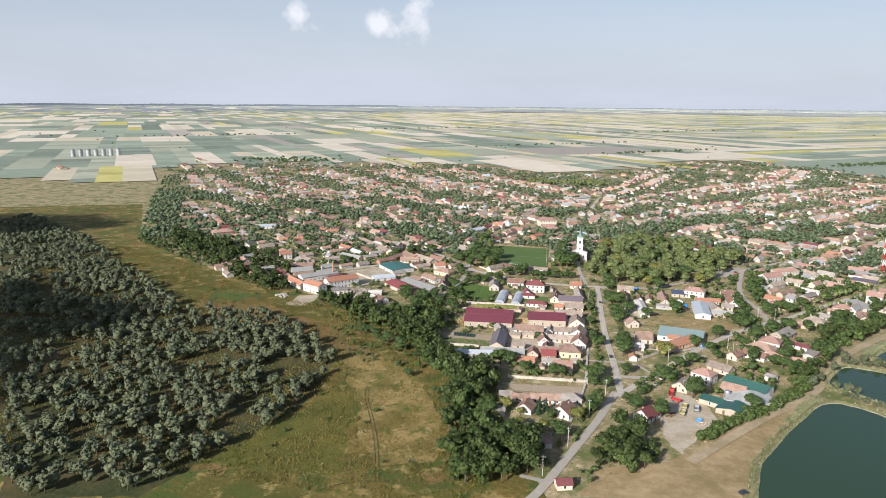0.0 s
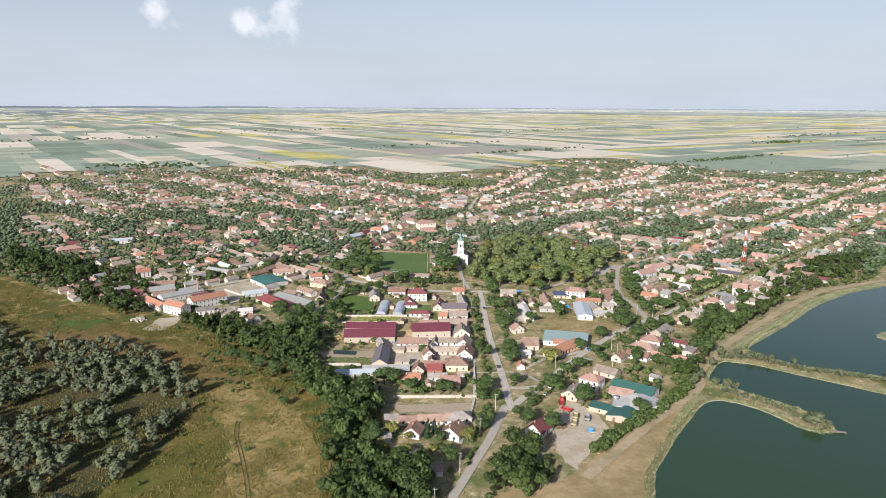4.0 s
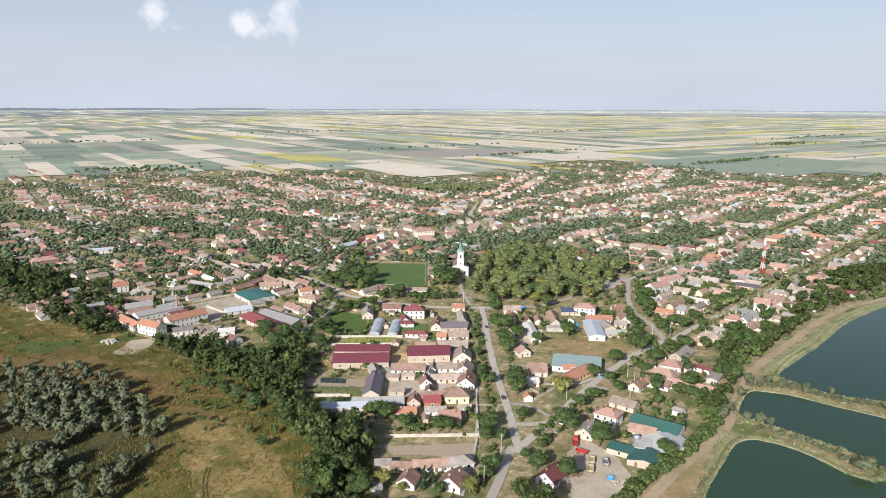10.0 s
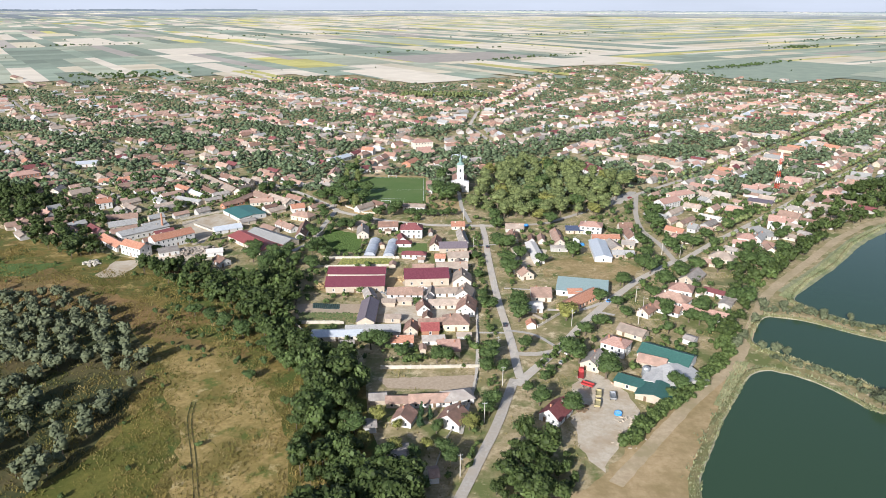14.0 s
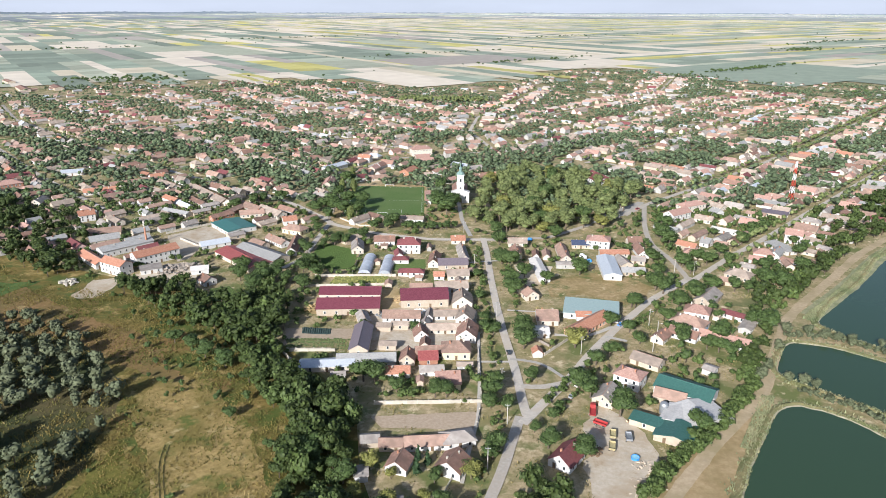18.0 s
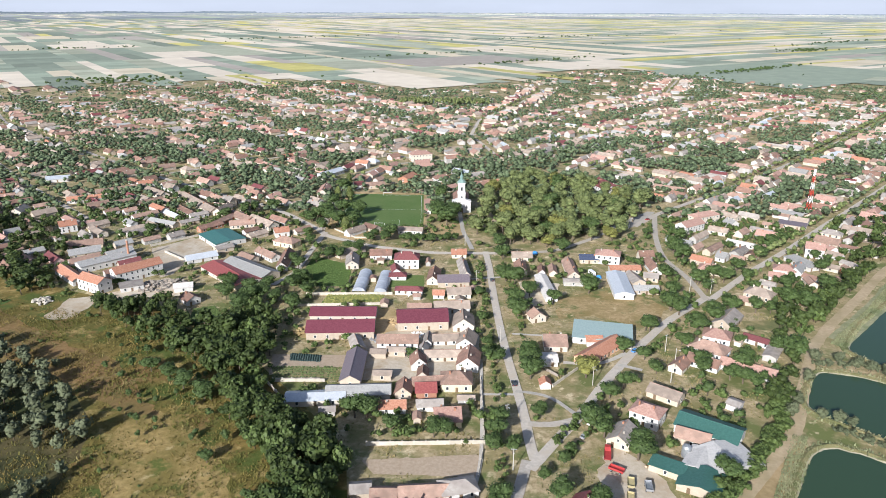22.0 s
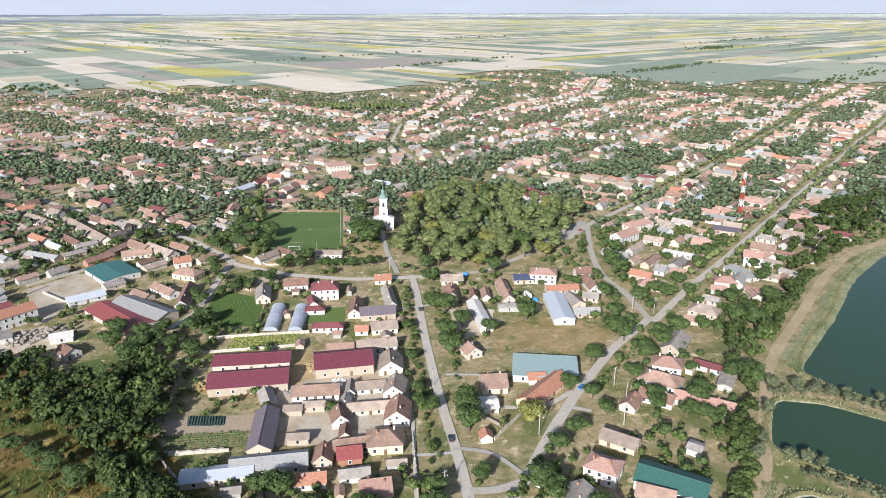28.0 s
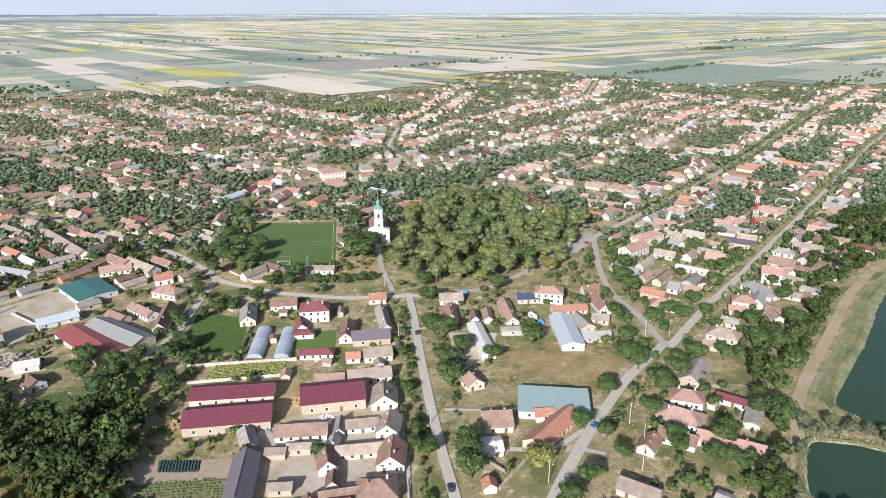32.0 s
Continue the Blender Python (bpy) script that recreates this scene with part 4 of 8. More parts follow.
def ready(name, bm, *mats):
    me = bpy.data.meshes.new(name)
    bm.to_mesh(me)
    bm.free()
    for x in mats:
        me.materials.append(x)
    return me


def ring_frame(x0, z0, x1, z1, bar, y0, y1):
    """A closed frame of one piece round an opening."""
    bm = bmesh.new()
    loops = [[bm.verts.new((x, y, z)) for x, z in ((x0 + b, z0 + b), (x1 - b, z0 + b), (x1 - b, z1 - b), (x0 + b, z1 - b))] for y, b in ((y0, 0), (y0, bar), (y1, bar), (y1, 0))]
    for a, b in zip(loops, loops[1:] + loops[:1]):
        for i in range(4):
            bm.faces.new((a[i], b[i], b[(i + 1) % 4], a[(i + 1) % 4]))
    bmesh.ops.recalc_face_normals(bm, faces=bm.faces[:])
    return bm


wf = ring_frame(-0.62, -0.82, 0.62, 0.82, 0.14, -0.09, 0.08)
WIN_ME = ready("window", wf, FRAME)
PANE_ME = ready("pane", box(-0.49, -0.02, -0.69, 0.49, 0.05, 0.69), PANE)
df = box(-0.55, -0.07, 0, 0.55, 0.06, 2.2)
DOOR_ME = ready("door", df, WOOD)
cf = bmesh.new()
add_box(cf, -0.3, -0.3, -1.2, 0.3, 0.3, 0.75)
add_box(cf, -0.38, -0.38, 0.75, 0.38, 0.38, 0.87)
add_box(cf, -0.2, -0.2, 0.87, 0.2, 0.2, 1.0)
CHIM_ME = ready("chimney", cf, WALL["brick"])
CHIM2_ME = ready("chimney", (lambda b: (add_box(b, -0.35, -0.25, -1.2, 0.35, 0.25, 0.6), add_box(b, -0.42, -0.32, 0.6, 0.42, 0.32, 0.7), b)[2])(bmesh.new()), WALL["cream"])
brng = random.Random(4)


def gable_roof(L, W, eave, rise, over=0.45, thick=0.16):
    bm = bmesh.new()
    h, hw, k = L / 2 + over, W / 2 + over, rise / (W / 2)
    low = eave - over * k + 0.06
    sag = 0.02 * L / 10
    for s in (-1, 1):
        xs = np.linspace(-h, h, 5)
        top = [[bm.verts.new((x, s * y, z + (-sag * (1 - (2 * i / 4 - 1) ** 2)) + d)) for i, x in enumerate(xs)] for y, z, d in ((0, eave + rise + 0.06, thick), (hw, low, thick), (0, eave + rise + 0.06, 0), (hw, low, 0))]
        for i in range(4):
            for a, b in ((top[0], top[1]), (top[3], top[2]), (top[1], top[3])):
                bm.faces.new((a[i], b[i], b[i + 1], a[i + 1]))
        for i in (0, 4):
            bm.faces.new((top[0][i], top[1][i], top[3][i], top[2][i]))
    bmesh.ops.recalc_face_normals(bm, faces=bm.faces[:])
    return bm


def hip_roof(L, W, eave, rise, over=0.5, thick=0.16):
    bm = bmesh.new()
    h, hw = L / 2 + over, W / 2 + over
    r = max(h - hw * 0.95, 0.3)
    low, top = eave - 0.15, eave + rise
    base = [bm.verts.new((x, y, low)) for x, y in ((-h, -hw), (h, -hw), (h, hw), (-h, hw))]
    mid = [bm.verts.new((x, y, low + thick)) for x, y in ((-h, -hw), (h, -hw), (h, hw), (-h, hw))]
    a, b = bm.verts.new((-r, 0, top)), bm.verts.new((r, 0, top))
    bm.faces.new(base[::-1])
    for i in range(4):
        bm.faces.new((base[i], base[(i + 1) % 4], mid[(i + 1) % 4], mid[i]))
    bm.faces.new((mid[0], mid[1], b, a))
    bm.faces.new((mid[1], mid[2], b))
    bm.faces.new((mid[2], mid[3], a, b))
    bm.faces.new((mid[3], mid[0], a))
    return bm


def gable_walls(L, W, eave, rise):
    bm = bmesh.new()
    h, hw = L / 2, W / 2
    ends = []
    for x in (-h, h):
        ends.append([bm.verts.new(p) for p in ((x, -hw, 0), (x, hw, 0), (x, hw, eave), (x, 0, eave + rise), (x, -hw, eave))])
    a, b = ends
    bm.faces.new(a[::-1])
    bm.faces.new(b)
    for i in range(5):
        bm.faces.new((a[i], a[(i + 1) % 5], b[(i + 1) % 5], b[i]))
    return bm


def building(name, x, y, ang, L, W, eave, rise, kind, roof, wall, fine=True):
    """A building with its ridge along its own x axis: walls, roof, chimney, windows and door on the sides that are seen."""
    L = max(L, 3.0)
    take_box(x, y, ang, L / 2 + 0.8, W / 2 + 0.8)
    if kind == "mono" and math.cos(radians(ang)) < 0:
        ang -= 180
    root = empty(name, pose(x, y, 0, 0, 0, ang))
    big = eave > 4.9 and name in ("house", "villa", "factory", "school")
    tagged(root, f"{'two-storey' if big else 'low'} {WALLWORD[wall]} {name.replace('_', ' ')} under a {ROOFWORD[roof]} {'hipped' if kind == 'hip' else 'sloping' if kind == 'mono' else 'gabled'} roof", {"villa": "house", "outbuilding": "outbuilding"}.get(name, name), "village buildings")
    if kind == "hip":
        part("wall", box(-L / 2, -W / 2, 0, L / 2, W / 2, eave), WALL[wall], root)
        part("roof", hip_roof(L, W, eave, rise), ROOF[roof], root)
    elif kind == "mono":
        bm = bmesh.new()
        add_box(bm, -L / 2, -W / 2, 0, L / 2, W / 2, eave)
        for v in bm.verts:
            if v.co.z > 0.1 and v.co.y > 0:
                v.co.z += rise
        part("wall", bm, WALL[wall], root)
        bm = bmesh.new()
        add_box(bm, -L / 2 - 0.4, -W / 2 - 0.4, eave + 0.02, L / 2 + 0.4, W / 2 + 0.4, eave + 0.2)
        for v in bm.verts:
            v.co.z += rise * (v.co.y + W / 2) / W
        part("roof", bm, ROOF[roof], root)
    else:
        part("wall", gable_walls(L, W, eave, rise), WALL[wall], root)
        part("roof", gable_roof(L, W, eave, rise), ROOF[roof], root)
        if fine and rise > 1.5:
            part("ridge_cap", rod((-L / 2 - 0.45, 0, eave + rise + 0.2), (L / 2 + 0.45, 0, eave + rise + 0.2), 0.14, n=5), ROOF["faded" if roof in ("brown", "grey", "beige", "orange", "pink") else roof], root)
    if name in ("house", "villa", "school") or (name == "factory" and fine):
        for cx in ((-L * 0.22, L * 0.28) if fine and L > 9 else (L * 0.2,)):
            cy = W * 0.12 * brng.choice((-1, 1))
            z = eave + rise * (1 - abs(cy) / (W / 2)) if kind != "hip" else eave + rise * 0.8
            share("chimney", brng.choice((CHIM_ME, CHIM2_ME)), root, pose(cx, cy, z + 0.2))
    c, s = math.cos(radians(ang)), math.sin(radians(ang))
    shedlike = name in ("shed", "barn", "hall", "canopy", "garage", "gazebo", "market")
    for nx, ny, ln, off, turn in ((0, -1, L, W / 2, 0), (0, 1, L, W / 2, 180), (1, 0, W, L / 2, 90), (-1, 0, W, L / 2, -90)):
        wy = nx * s + ny * c
        if wy > -0.25:
            continue
        step = 3.0 if not shedlike else 5.5
        k = int((ln - 1.6) / step) if fine else min(int((ln - 1.6) / 4.0), 2)
        k = min(k, 8)
        levels = [1.75 if eave > 3 else 1.5] + ([eave - 1.5] if big else [])
        for li, z in enumerate(levels):
            for i in range(k):
                o = (i - (k - 1) / 2) * (ln / max(k, 1)) * 0.92
                if nx:
                    m = pose(nx * off, o, z, 0, 0, turn)
                else:
                    m = pose(o, ny * off, z, 0, 0, turn)
                if li == 0 and i == k // 2 and k > 1 and fine:
                    share("door", DOOR_ME, root, m @ pose(0, 0, -z))
                else:
                    w = share("window", WIN_ME, root, m)
                    if fine:
                        share("pane", PANE_ME, w, pose(0, 0, 0))
        if rise > 2.6 and nx and kind == "gable" and fine:
            w = share("window", WIN_ME, root, pose(nx * off, 0, eave + 0.7, 0, 0, turn) @ Matrix.Scale(0.7, 4))
            share("pane", PANE_ME, w, pose(0, 0, 0))
    return root


building('villa', -42.6, 415, 3, 14.6, 10.4, 6.2, 3.4, 'hip', 'maroon', 'white')
building('house', -60.4, 429, 5.6, 13.4, 7.6, 3, 2.5, 'gable', 'brown', 'white')
building('house', -76.2, 415.4, 98.5, 16.3, 7.6, 3, 2.7, 'gable', 'grey', 'cream')
building('gazebo', -45.8, 394, 3.6, 9.7, 5.7, 2.6, 1.5, 'hip', 'maroon', 'white')
building('outbuilding', -48.2, 403.2, 102.1, 9.5, 4.8, 2.6, 1.9, 'gable', 'maroon', 'white')
building('outbuilding', -37.2, 373.1, 179.4, 14.9, 5.7, 2.6, 1.7, 'hip', 'maroon', 'white')
building('house', -24.9, 393.8, 88.3, 16.9, 6.6, 2.8, 2.7, 'gable', 'brown', 'cream')
building('barn', -13.4, 387.1, 5.9, 17.6, 9.5, 3.3, 2.5, 'gable', 'slate', 'tan')
building('house', -11.6, 433.6, 5.6, 9.1, 6.6, 2.8, 2.3, 'gable', 'orange', 'cream')
building('house', -7.8, 406.8, 98.1, 24.8, 5.7, 2.6, 2.5, 'gable', 'grey', 'cream')
building('house', -9.9, 370.4, 8.7, 12.5, 8.5, 2.8, 2.3, 'gable', 'beige', 'cream')
building('outbuilding', -20.6, 368.4, 1, 6, 5.7, 2.5, 1.7, 'gable', 'orange', 'white')
building('house', -12.9, 351.4, 8, 18.1, 8.5, 2.8, 2.5, 'gable', 'beige', 'white')
building('outbuilding', -29.5, 349.5, 3.3, 12.2, 5.7, 2.5, 1.9, 'gable', 'faded', 'cream')
# White front wall in shade; the tan plaster puts that dimness into the colour.
building('barn', -26.8, 334.6, 7.2, 24.8, 16.1, 4.6, 3.0, 'gable', 'purple', 'tan')
building('barn', -67.2, 340, 3, 32.9, 11.4, 3.4, 2.1, 'gable', 'purple', 'cream')
building('barn', -65.1, 321.9, 5.2, 32.1, 14.2, 3.9, 3, 'gable', 'purple', 'tan')
building('house', -6.4, 332.3, 92.9, 12, 10.4, 3.1, 3.8, 'gable', 'beige', 'cream')
building('house', -4.2, 312, 83.6, 10.8, 8.5, 3.1, 3.2, 'gable', 'beige', 'white')
building('house', -3, 293.4, 85.5, 12.6, 9.5, 3.3, 3.6, 'gable', 'brown', 'white')
building('outbuilding', -13.9, 298.6, 4.6, 17.6, 5.7, 2.5, 1.9, 'gable', 'beige', 'cream')
building('outbuilding', -14.2, 314.4, 5.8, 12, 5.7, 2.5, 1.9, 'gable', 'beige', 'white')
building('outbuilding', -36.4, 311.5, 2.1, 18.8, 7.6, 2.6, 2.5, 'gable', 'faded', 'white')
building('shed', -22.4, 313.3, 89.3, 8.6, 3.8, 2.5, 1.7, 'gable', 'grey', 'white')
building('shed', -23.9, 303.8, 84.3, 5, 3.8, 2.5, 1.7, 'gable', 'grey', 'white')
building('house', -25.2, 291.1, 100.9, 7.9, 6.6, 3.1, 3, 'gable', 'brown', 'white')
building('shed', -22.4, 282, 90.9, 6.2, 4.3, 2.3, 1.9, 'gable', 'brown', 'cream')
building('barn', -52.5, 283.9, 92.7, 25.4, 8.5, 3.4, 2.5, 'gable', 'slate', 'tan')
building('shed', -55.1, 306.9, 109.8, 11.8, 5.7, 2.8, 1.7, 'gable', 'grey', 'tan')
building('shed', -43.8, 299.4, 179.2, 6.9, 4.8, 2.6, 1.1, 'gable', 'beige', 'tan')
building('shed', -36, 301.6, 0.7, 8.2, 4.8, 2.6, 1.1, 'gable', 'beige', 'tan')
building('shed', -39.4, 280.1, 0.7, 7.7, 4.8, 2.6, 1.1, 'gable', 'beige', 'tan')
building('house', -7.8, 275.4, 3.2, 12.5, 10.4, 3.8, 3.4, 'hip', 'faded', 'yellow')
building('outbuilding', -19.4, 274.2, 9.1, 13.3, 6.6, 2.6, 2.1, 'gable', 'faded', 'cream')
building('garage', -20.1, 268.9, 6.2, 8.3, 8.5, 2.8, 2.1, 'gable', 'red', 'brick')
building('house', -29.1, 267.8, 90.7, 8.1, 6.6, 2.8, 2.7, 'gable', 'brown', 'tan')
building('barn', -63.7, 260.4, 7.4, 23.3, 7.6, 2.6, 1.3, 'gable', 'metal', 'cream')
building('barn', -47.2, 265.2, 6, 25.7, 8.5, 3, 1.9, 'gable', 'asbestos', 'grey')
building('house', -32.2, 255.8, 5.1, 10.1, 6.6, 2.5, 1.9, 'gable', 'orange', 'white')
building('outbuilding', -17.8, 258, 7.3, 10.2, 5.7, 2.3, 1.5, 'gable', 'grey', 'white')
building('house', -10.4, 248.7, 7.6, 9.9, 9.5, 3, 3.4, 'gable', 'pink', 'yellow')
building('shed', -36.7, 205.9, 8.9, 6.5, 5.7, 2.3, 1.3, 'gable', 'grey', 'tan')
building('outbuilding', -28.8, 204, 2.8, 8.2, 5.7, 2.3, 1.5, 'gable', 'faded', 'tan')
building('outbuilding', -16.1, 205.6, 7.3, 15.8, 6.6, 2.3, 1.9, 'gable', 'faded', 'white')
building('outbuilding', -5, 208.2, 16.4, 11.8, 7.6, 2.6, 2.3, 'hip', 'grey', 'white')
building('house', -24.6, 192.2, 76.3, 7.6, 7.6, 2.6, 2.7, 'gable', 'brown', 'white')
building('house', -6.2, 192.1, 67, 9.2, 9.5, 3, 3.2, 'gable', 'brown', 'white')
building('shed', -36.9, 186.6, 10.5, 4.4, 5.7, 2.6, 0.6, 'gable', 'grey', 'white')
building('shed', -24.4, 170.3, 10.8, 6.9, 8.5, 2.3, 0.9, 'gable', 'grey', 'tan')
building('shed', -11.5, 159.3, 13, 2.7, 5.7, 2.6, 1.1, 'gable', 'faded', 'white')
building('house', 27.8, 430.5, 3.7, 12.3, 7.6, 2.8, 2.3, 'gable', 'beige', 'cream')
building('house', 26, 410.8, 91.6, 14.4, 6.6, 2.6, 2.7, 'gable', 'brown', 'cream')
building('shed', 38.2, 407.6, 89.4, 9.6, 3.8, 2.3, 1.7, 'gable', 'brown', 'white')
building('shed', 44.8, 408.2, 88.6, 11.9, 4.3, 2.3, 1.7, 'gable', 'faded', 'cream')
building('house', 55.7, 410.4, 92.3, 25.2, 6.6, 2.6, 2.7, 'gable', 'faded', 'cream')
building('house', 69, 428.4, 0, 11.4, 6.6, 2.8, 2.1, 'gable', 'solar', 'tan')
building('house', 80.8, 429.1, 167.2, 14.7, 10.4, 6, 2.3, 'hip', 'pink', 'white')
building('house', 105.3, 435.4, 7, 9.1, 6.6, 3, 2.7, 'gable', 'brown', 'cream')
building('house', 105.5, 417.5, 93.2, 17.7, 6.6, 2.8, 2.7, 'gable', 'brown', 'white')
building('outbuilding', 87.9, 412.6, 3.2, 18, 6.6, 2.5, 1.7, 'gable', 'orange', 'cream')
building('barn', 80.2, 386.2, 88.4, 32.2, 10.4, 3.4, 1.3, 'gable', 'metal', 'white')
building('barn', 90.3, 395.8, 102.3, 14.1, 7.6, 2.8, 1.9, 'gable', 'grey', 'tan')
building('outbuilding', 100.7, 400, 165.4, 8, 6.6, 2.6, 1.9, 'gable', 'grey', 'tan')
building('outbuilding', 93.4, 381.2, 1.7, 13.4, 6.6, 2.5, 1.7, 'gable', 'asbestos', 'tan')
building('shed', 54.8, 390.8, 179.5, 10.9, 5.7, 2.6, 0.8, 'gable', 'grey', 'grey')
building('outbuilding', 38.5, 381.5, 96.2, 32.6, 6.6, 2.6, 1.1, 'gable', 'pale', 'white')
building('shed', 31, 382.2, 17, 8.9, 7.6, 2.5, 0.8, 'gable', 'grey', 'grey')
building('outbuilding', 25.8, 354.2, 103.5, 12, 5.7, 2.5, 1.9, 'gable', 'brown', 'cream')
building('house', 30.4, 342, 110.1, 6.7, 7.6, 2.8, 2.7, 'gable', 'faded', 'cream')
building('barn', 60.3, 323.4, 169.8, 27.2, 17.1, 3.2, 1.1, 'mono', 'paleteal', 'white')
building('outbuilding', 56.1, 306.4, 48.3, 27.3, 8.5, 2.8, 2.5, 'gable', 'orange', 'peach')
building('outbuilding', 55.3, 317.4, 3.1, 7.4, 6.6, 2.6, 1.5, 'gable', 'orange', 'white')
building('house', 36.7, 314.1, 1.1, 10.4, 12.3, 2.8, 3, 'gable', 'faded', 'cream')
building('house', 31.6, 297.9, 3.3, 8.8, 8.5, 2.5, 1.3, 'gable', 'pale', 'white')
building('shed', 29, 276.5, 94.1, 4.2, 4.3, 2.4, 1.5, 'gable', 'orange', 'white')
building('barn', 125.2, 342.4, 53.9, 17.8, 9.5, 2.8, 3, 'gable', 'grey', 'tan')
building('house', 114.2, 323.5, 156.6, 12.1, 9.5, 3.6, 2.8, 'hip', 'pink', 'white')
building('house', 106.8, 311, 142.3, 16.1, 10.4, 3, 3, 'hip', 'faded', 'white')
building('outbuilding', 132.7, 321.2, 141.1, 13.2, 5.7, 2.5, 1.1, 'gable', 'maroon', 'white')
building('shed', 135.9, 311.4, 57.3, 18.9, 5.7, 2.5, 0.9, 'gable', 'grey', 'grey')
building('shed', 123.2, 319.9, 143.6, 2.4, 4.8, 2.5, 0.9, 'gable', 'beige', 'cream')
building('house', 100.5, 297.8, 144.4, 13.4, 6.6, 2.6, 2.3, 'gable', 'brown', 'white')
building('house', 117.8, 292.7, 147.9, 22.6, 6.6, 2.6, 2.3, 'gable', 'pink', 'white')
building('house', 88.8, 294.6, 53, 9.1, 6.2, 2.6, 2.3, 'gable', 'brown', 'cream')
building('barn', 77.1, 270.5, 143.1, 13, 7.6, 2.6, 2.1, 'gable', 'beige', 'tan')
building('house', 65.8, 252.9, 146.8, 11.1, 9, 5.4, 2.3, 'hip', 'pink', 'white')
building('hall', 86.8, 245.3, 146.9, 22.3, 12.3, 3.6, 2.3, 'gable', 'green', 'white')
building('canopy', 79.5, 240.6, 154.3, 11.8, 7.6, 2.8, 2.1, 'gable', 'faded', 'tan')
building('hall', 87, 227.8, 108.4, 14.5, 19, 3, 1.3, 'gable', 'concrete', 'grey')
building('barn', 77.8, 226.4, 58.5, 13, 8.5, 3, 0.8, 'gable', 'concrete', 'grey')
building('canopy', 65.9, 222.5, 149.8, 11.3, 5.7, 2.6, 0.6, 'mono', 'green', 'tan')
building('hall', 75.4, 215.3, 63.2, 12, 14.2, 2.5, 1.5, 'gable', 'green', 'tan')
building('shed', 102.4, 264.2, 140, 4.8, 5.7, 2.5, 0.8, 'gable', 'grey', 'white')
building('house', 54, 239.8, 62.3, 11.6, 8.5, 2.8, 2.7, 'gable', 'grey', 'tan')
building('house', 33.2, 198.6, 56.4, 11.4, 8.5, 2.8, 3.2, 'gable', 'maroon', 'white')
building('house', 213.8, 447.1, 154.6, 10.7, 10.4, 6.2, 2.8, 'gable', 'pink', 'white')
building('house', 226.9, 452.8, 99.5, 6.1, 6.6, 3.3, 1.9, 'gable', 'pink', 'white')
building('outbuilding', 224.7, 443.1, 123.9, 9.5, 5.7, 2.5, 1.7, 'gable', 'beige', 'white')
building('house', 198.6, 429.6, 108.8, 20.6, 8.5, 2.8, 2.5, 'hip', 'asbestos', 'white')
building('house', 181.6, 413.6, 155.7, 11.9, 8.5, 3.9, 2.5, 'hip', 'pink', 'pinkwall')
building('house', 189.8, 415.1, 57.1, 14.9, 6.2, 3.4, 2.5, 'gable', 'asbestos', 'white')
building('outbuilding', 173.7, 405.2, 158.3, 7.9, 5.7, 2.6, 1.7, 'gable', 'pink', 'white')
building('house', 163.8, 391.6, 137.5, 8, 6.6, 2.5, 1.7, 'gable', 'grey', 'cream')
building('house', 154.1, 377.5, 141.8, 14.1, 9.5, 2.8, 3, 'hip', 'beige', 'tan')
building('outbuilding', 144.8, 368, 156.5, 9.3, 5.7, 2.5, 1.5, 'gable', 'faded', 'tan')
building('shed', 192.4, 403.6, 131.3, 7.7, 4.8, 2.3, 1.5, 'gable', 'brown', 'white')
building('shed', 189.7, 397.1, 85.8, 9.5, 4.8, 2.3, 1.5, 'gable', 'faded', 'cream')
building('outbuilding', 175.1, 368, 138.1, 9.3, 6.6, 2.5, 1.7, 'gable', 'beige', 'tan')
building('shed', 226.8, 427.2, 125.1, 11.1, 5.7, 2.3, 1.3, 'gable', 'grey', 'cream')
building('shed', 212.8, 421.8, 140.5, 8.8, 5.7, 2.3, 1.5, 'gable', 'beige', 'cream')
building('shed', 220.3, 417.9, 101.3, 7.6, 6.6, 2.3, 1.7, 'gable', 'faded', 'brick')
building('house', 138.5, 414.1, 157.6, 12.2, 8.5, 3.1, 2.7, 'hip', 'pink', 'cream')
building('house', 152.8, 435.9, 138.4, 5.9, 7.6, 2.8, 2.7, 'gable', 'asbestos', 'white')
building('outbuilding', 161.7, 433.7, 147.6, 7.5, 6.6, 2.5, 1.5, 'gable', 'faded', 'brick')
building('outbuilding', 174.8, 464.9, 141.9, 18.2, 5.7, 2.3, 0.9, 'gable', 'pale', 'white')
building('outbuilding', 198.3, 493, 137.2, 14.7, 5.7, 2.5, 1.3, 'gable', 'grey', 'tan')
building('barn', 224.9, 507.2, 146.6, 18, 7.6, 3, 0.9, 'mono', 'slate', 'tan')
building('outbuilding', 210.8, 505.8, 147.9, 13, 5.7, 2.5, 1.3, 'gable', 'faded', 'tan')
building('house', 167.7, 490.4, 148.7, 12.5, 7.6, 2.8, 2.1, 'gable', 'beige', 'cream')
building('house', 182.3, 508.9, 113.5, 8.3, 7.6, 2.8, 2.5, 'gable', 'asbestos', 'white')
building('house', 243.9, 488.6, 141.6, 12.6, 7.6, 2.6, 2.5, 'hip', 'grey', 'cream')
building('house', 149.9, 497.4, 36.8, 19.9, 9.5, 5, 2.7, 'gable', 'pink', 'white')
building('house', 165.6, 517.8, 29.7, 22, 9.5, 6, 2.5, 'hip', 'pink', 'cream')
building('house', 188.2, 527.5, 125, 13.8, 6.6, 2.6, 1.9, 'gable', 'beige', 'cream')
building('factory', -198.4, 389, 47.3, 26.7, 10.4, 6.4, 2.5, 'gable', 'orange', 'white')
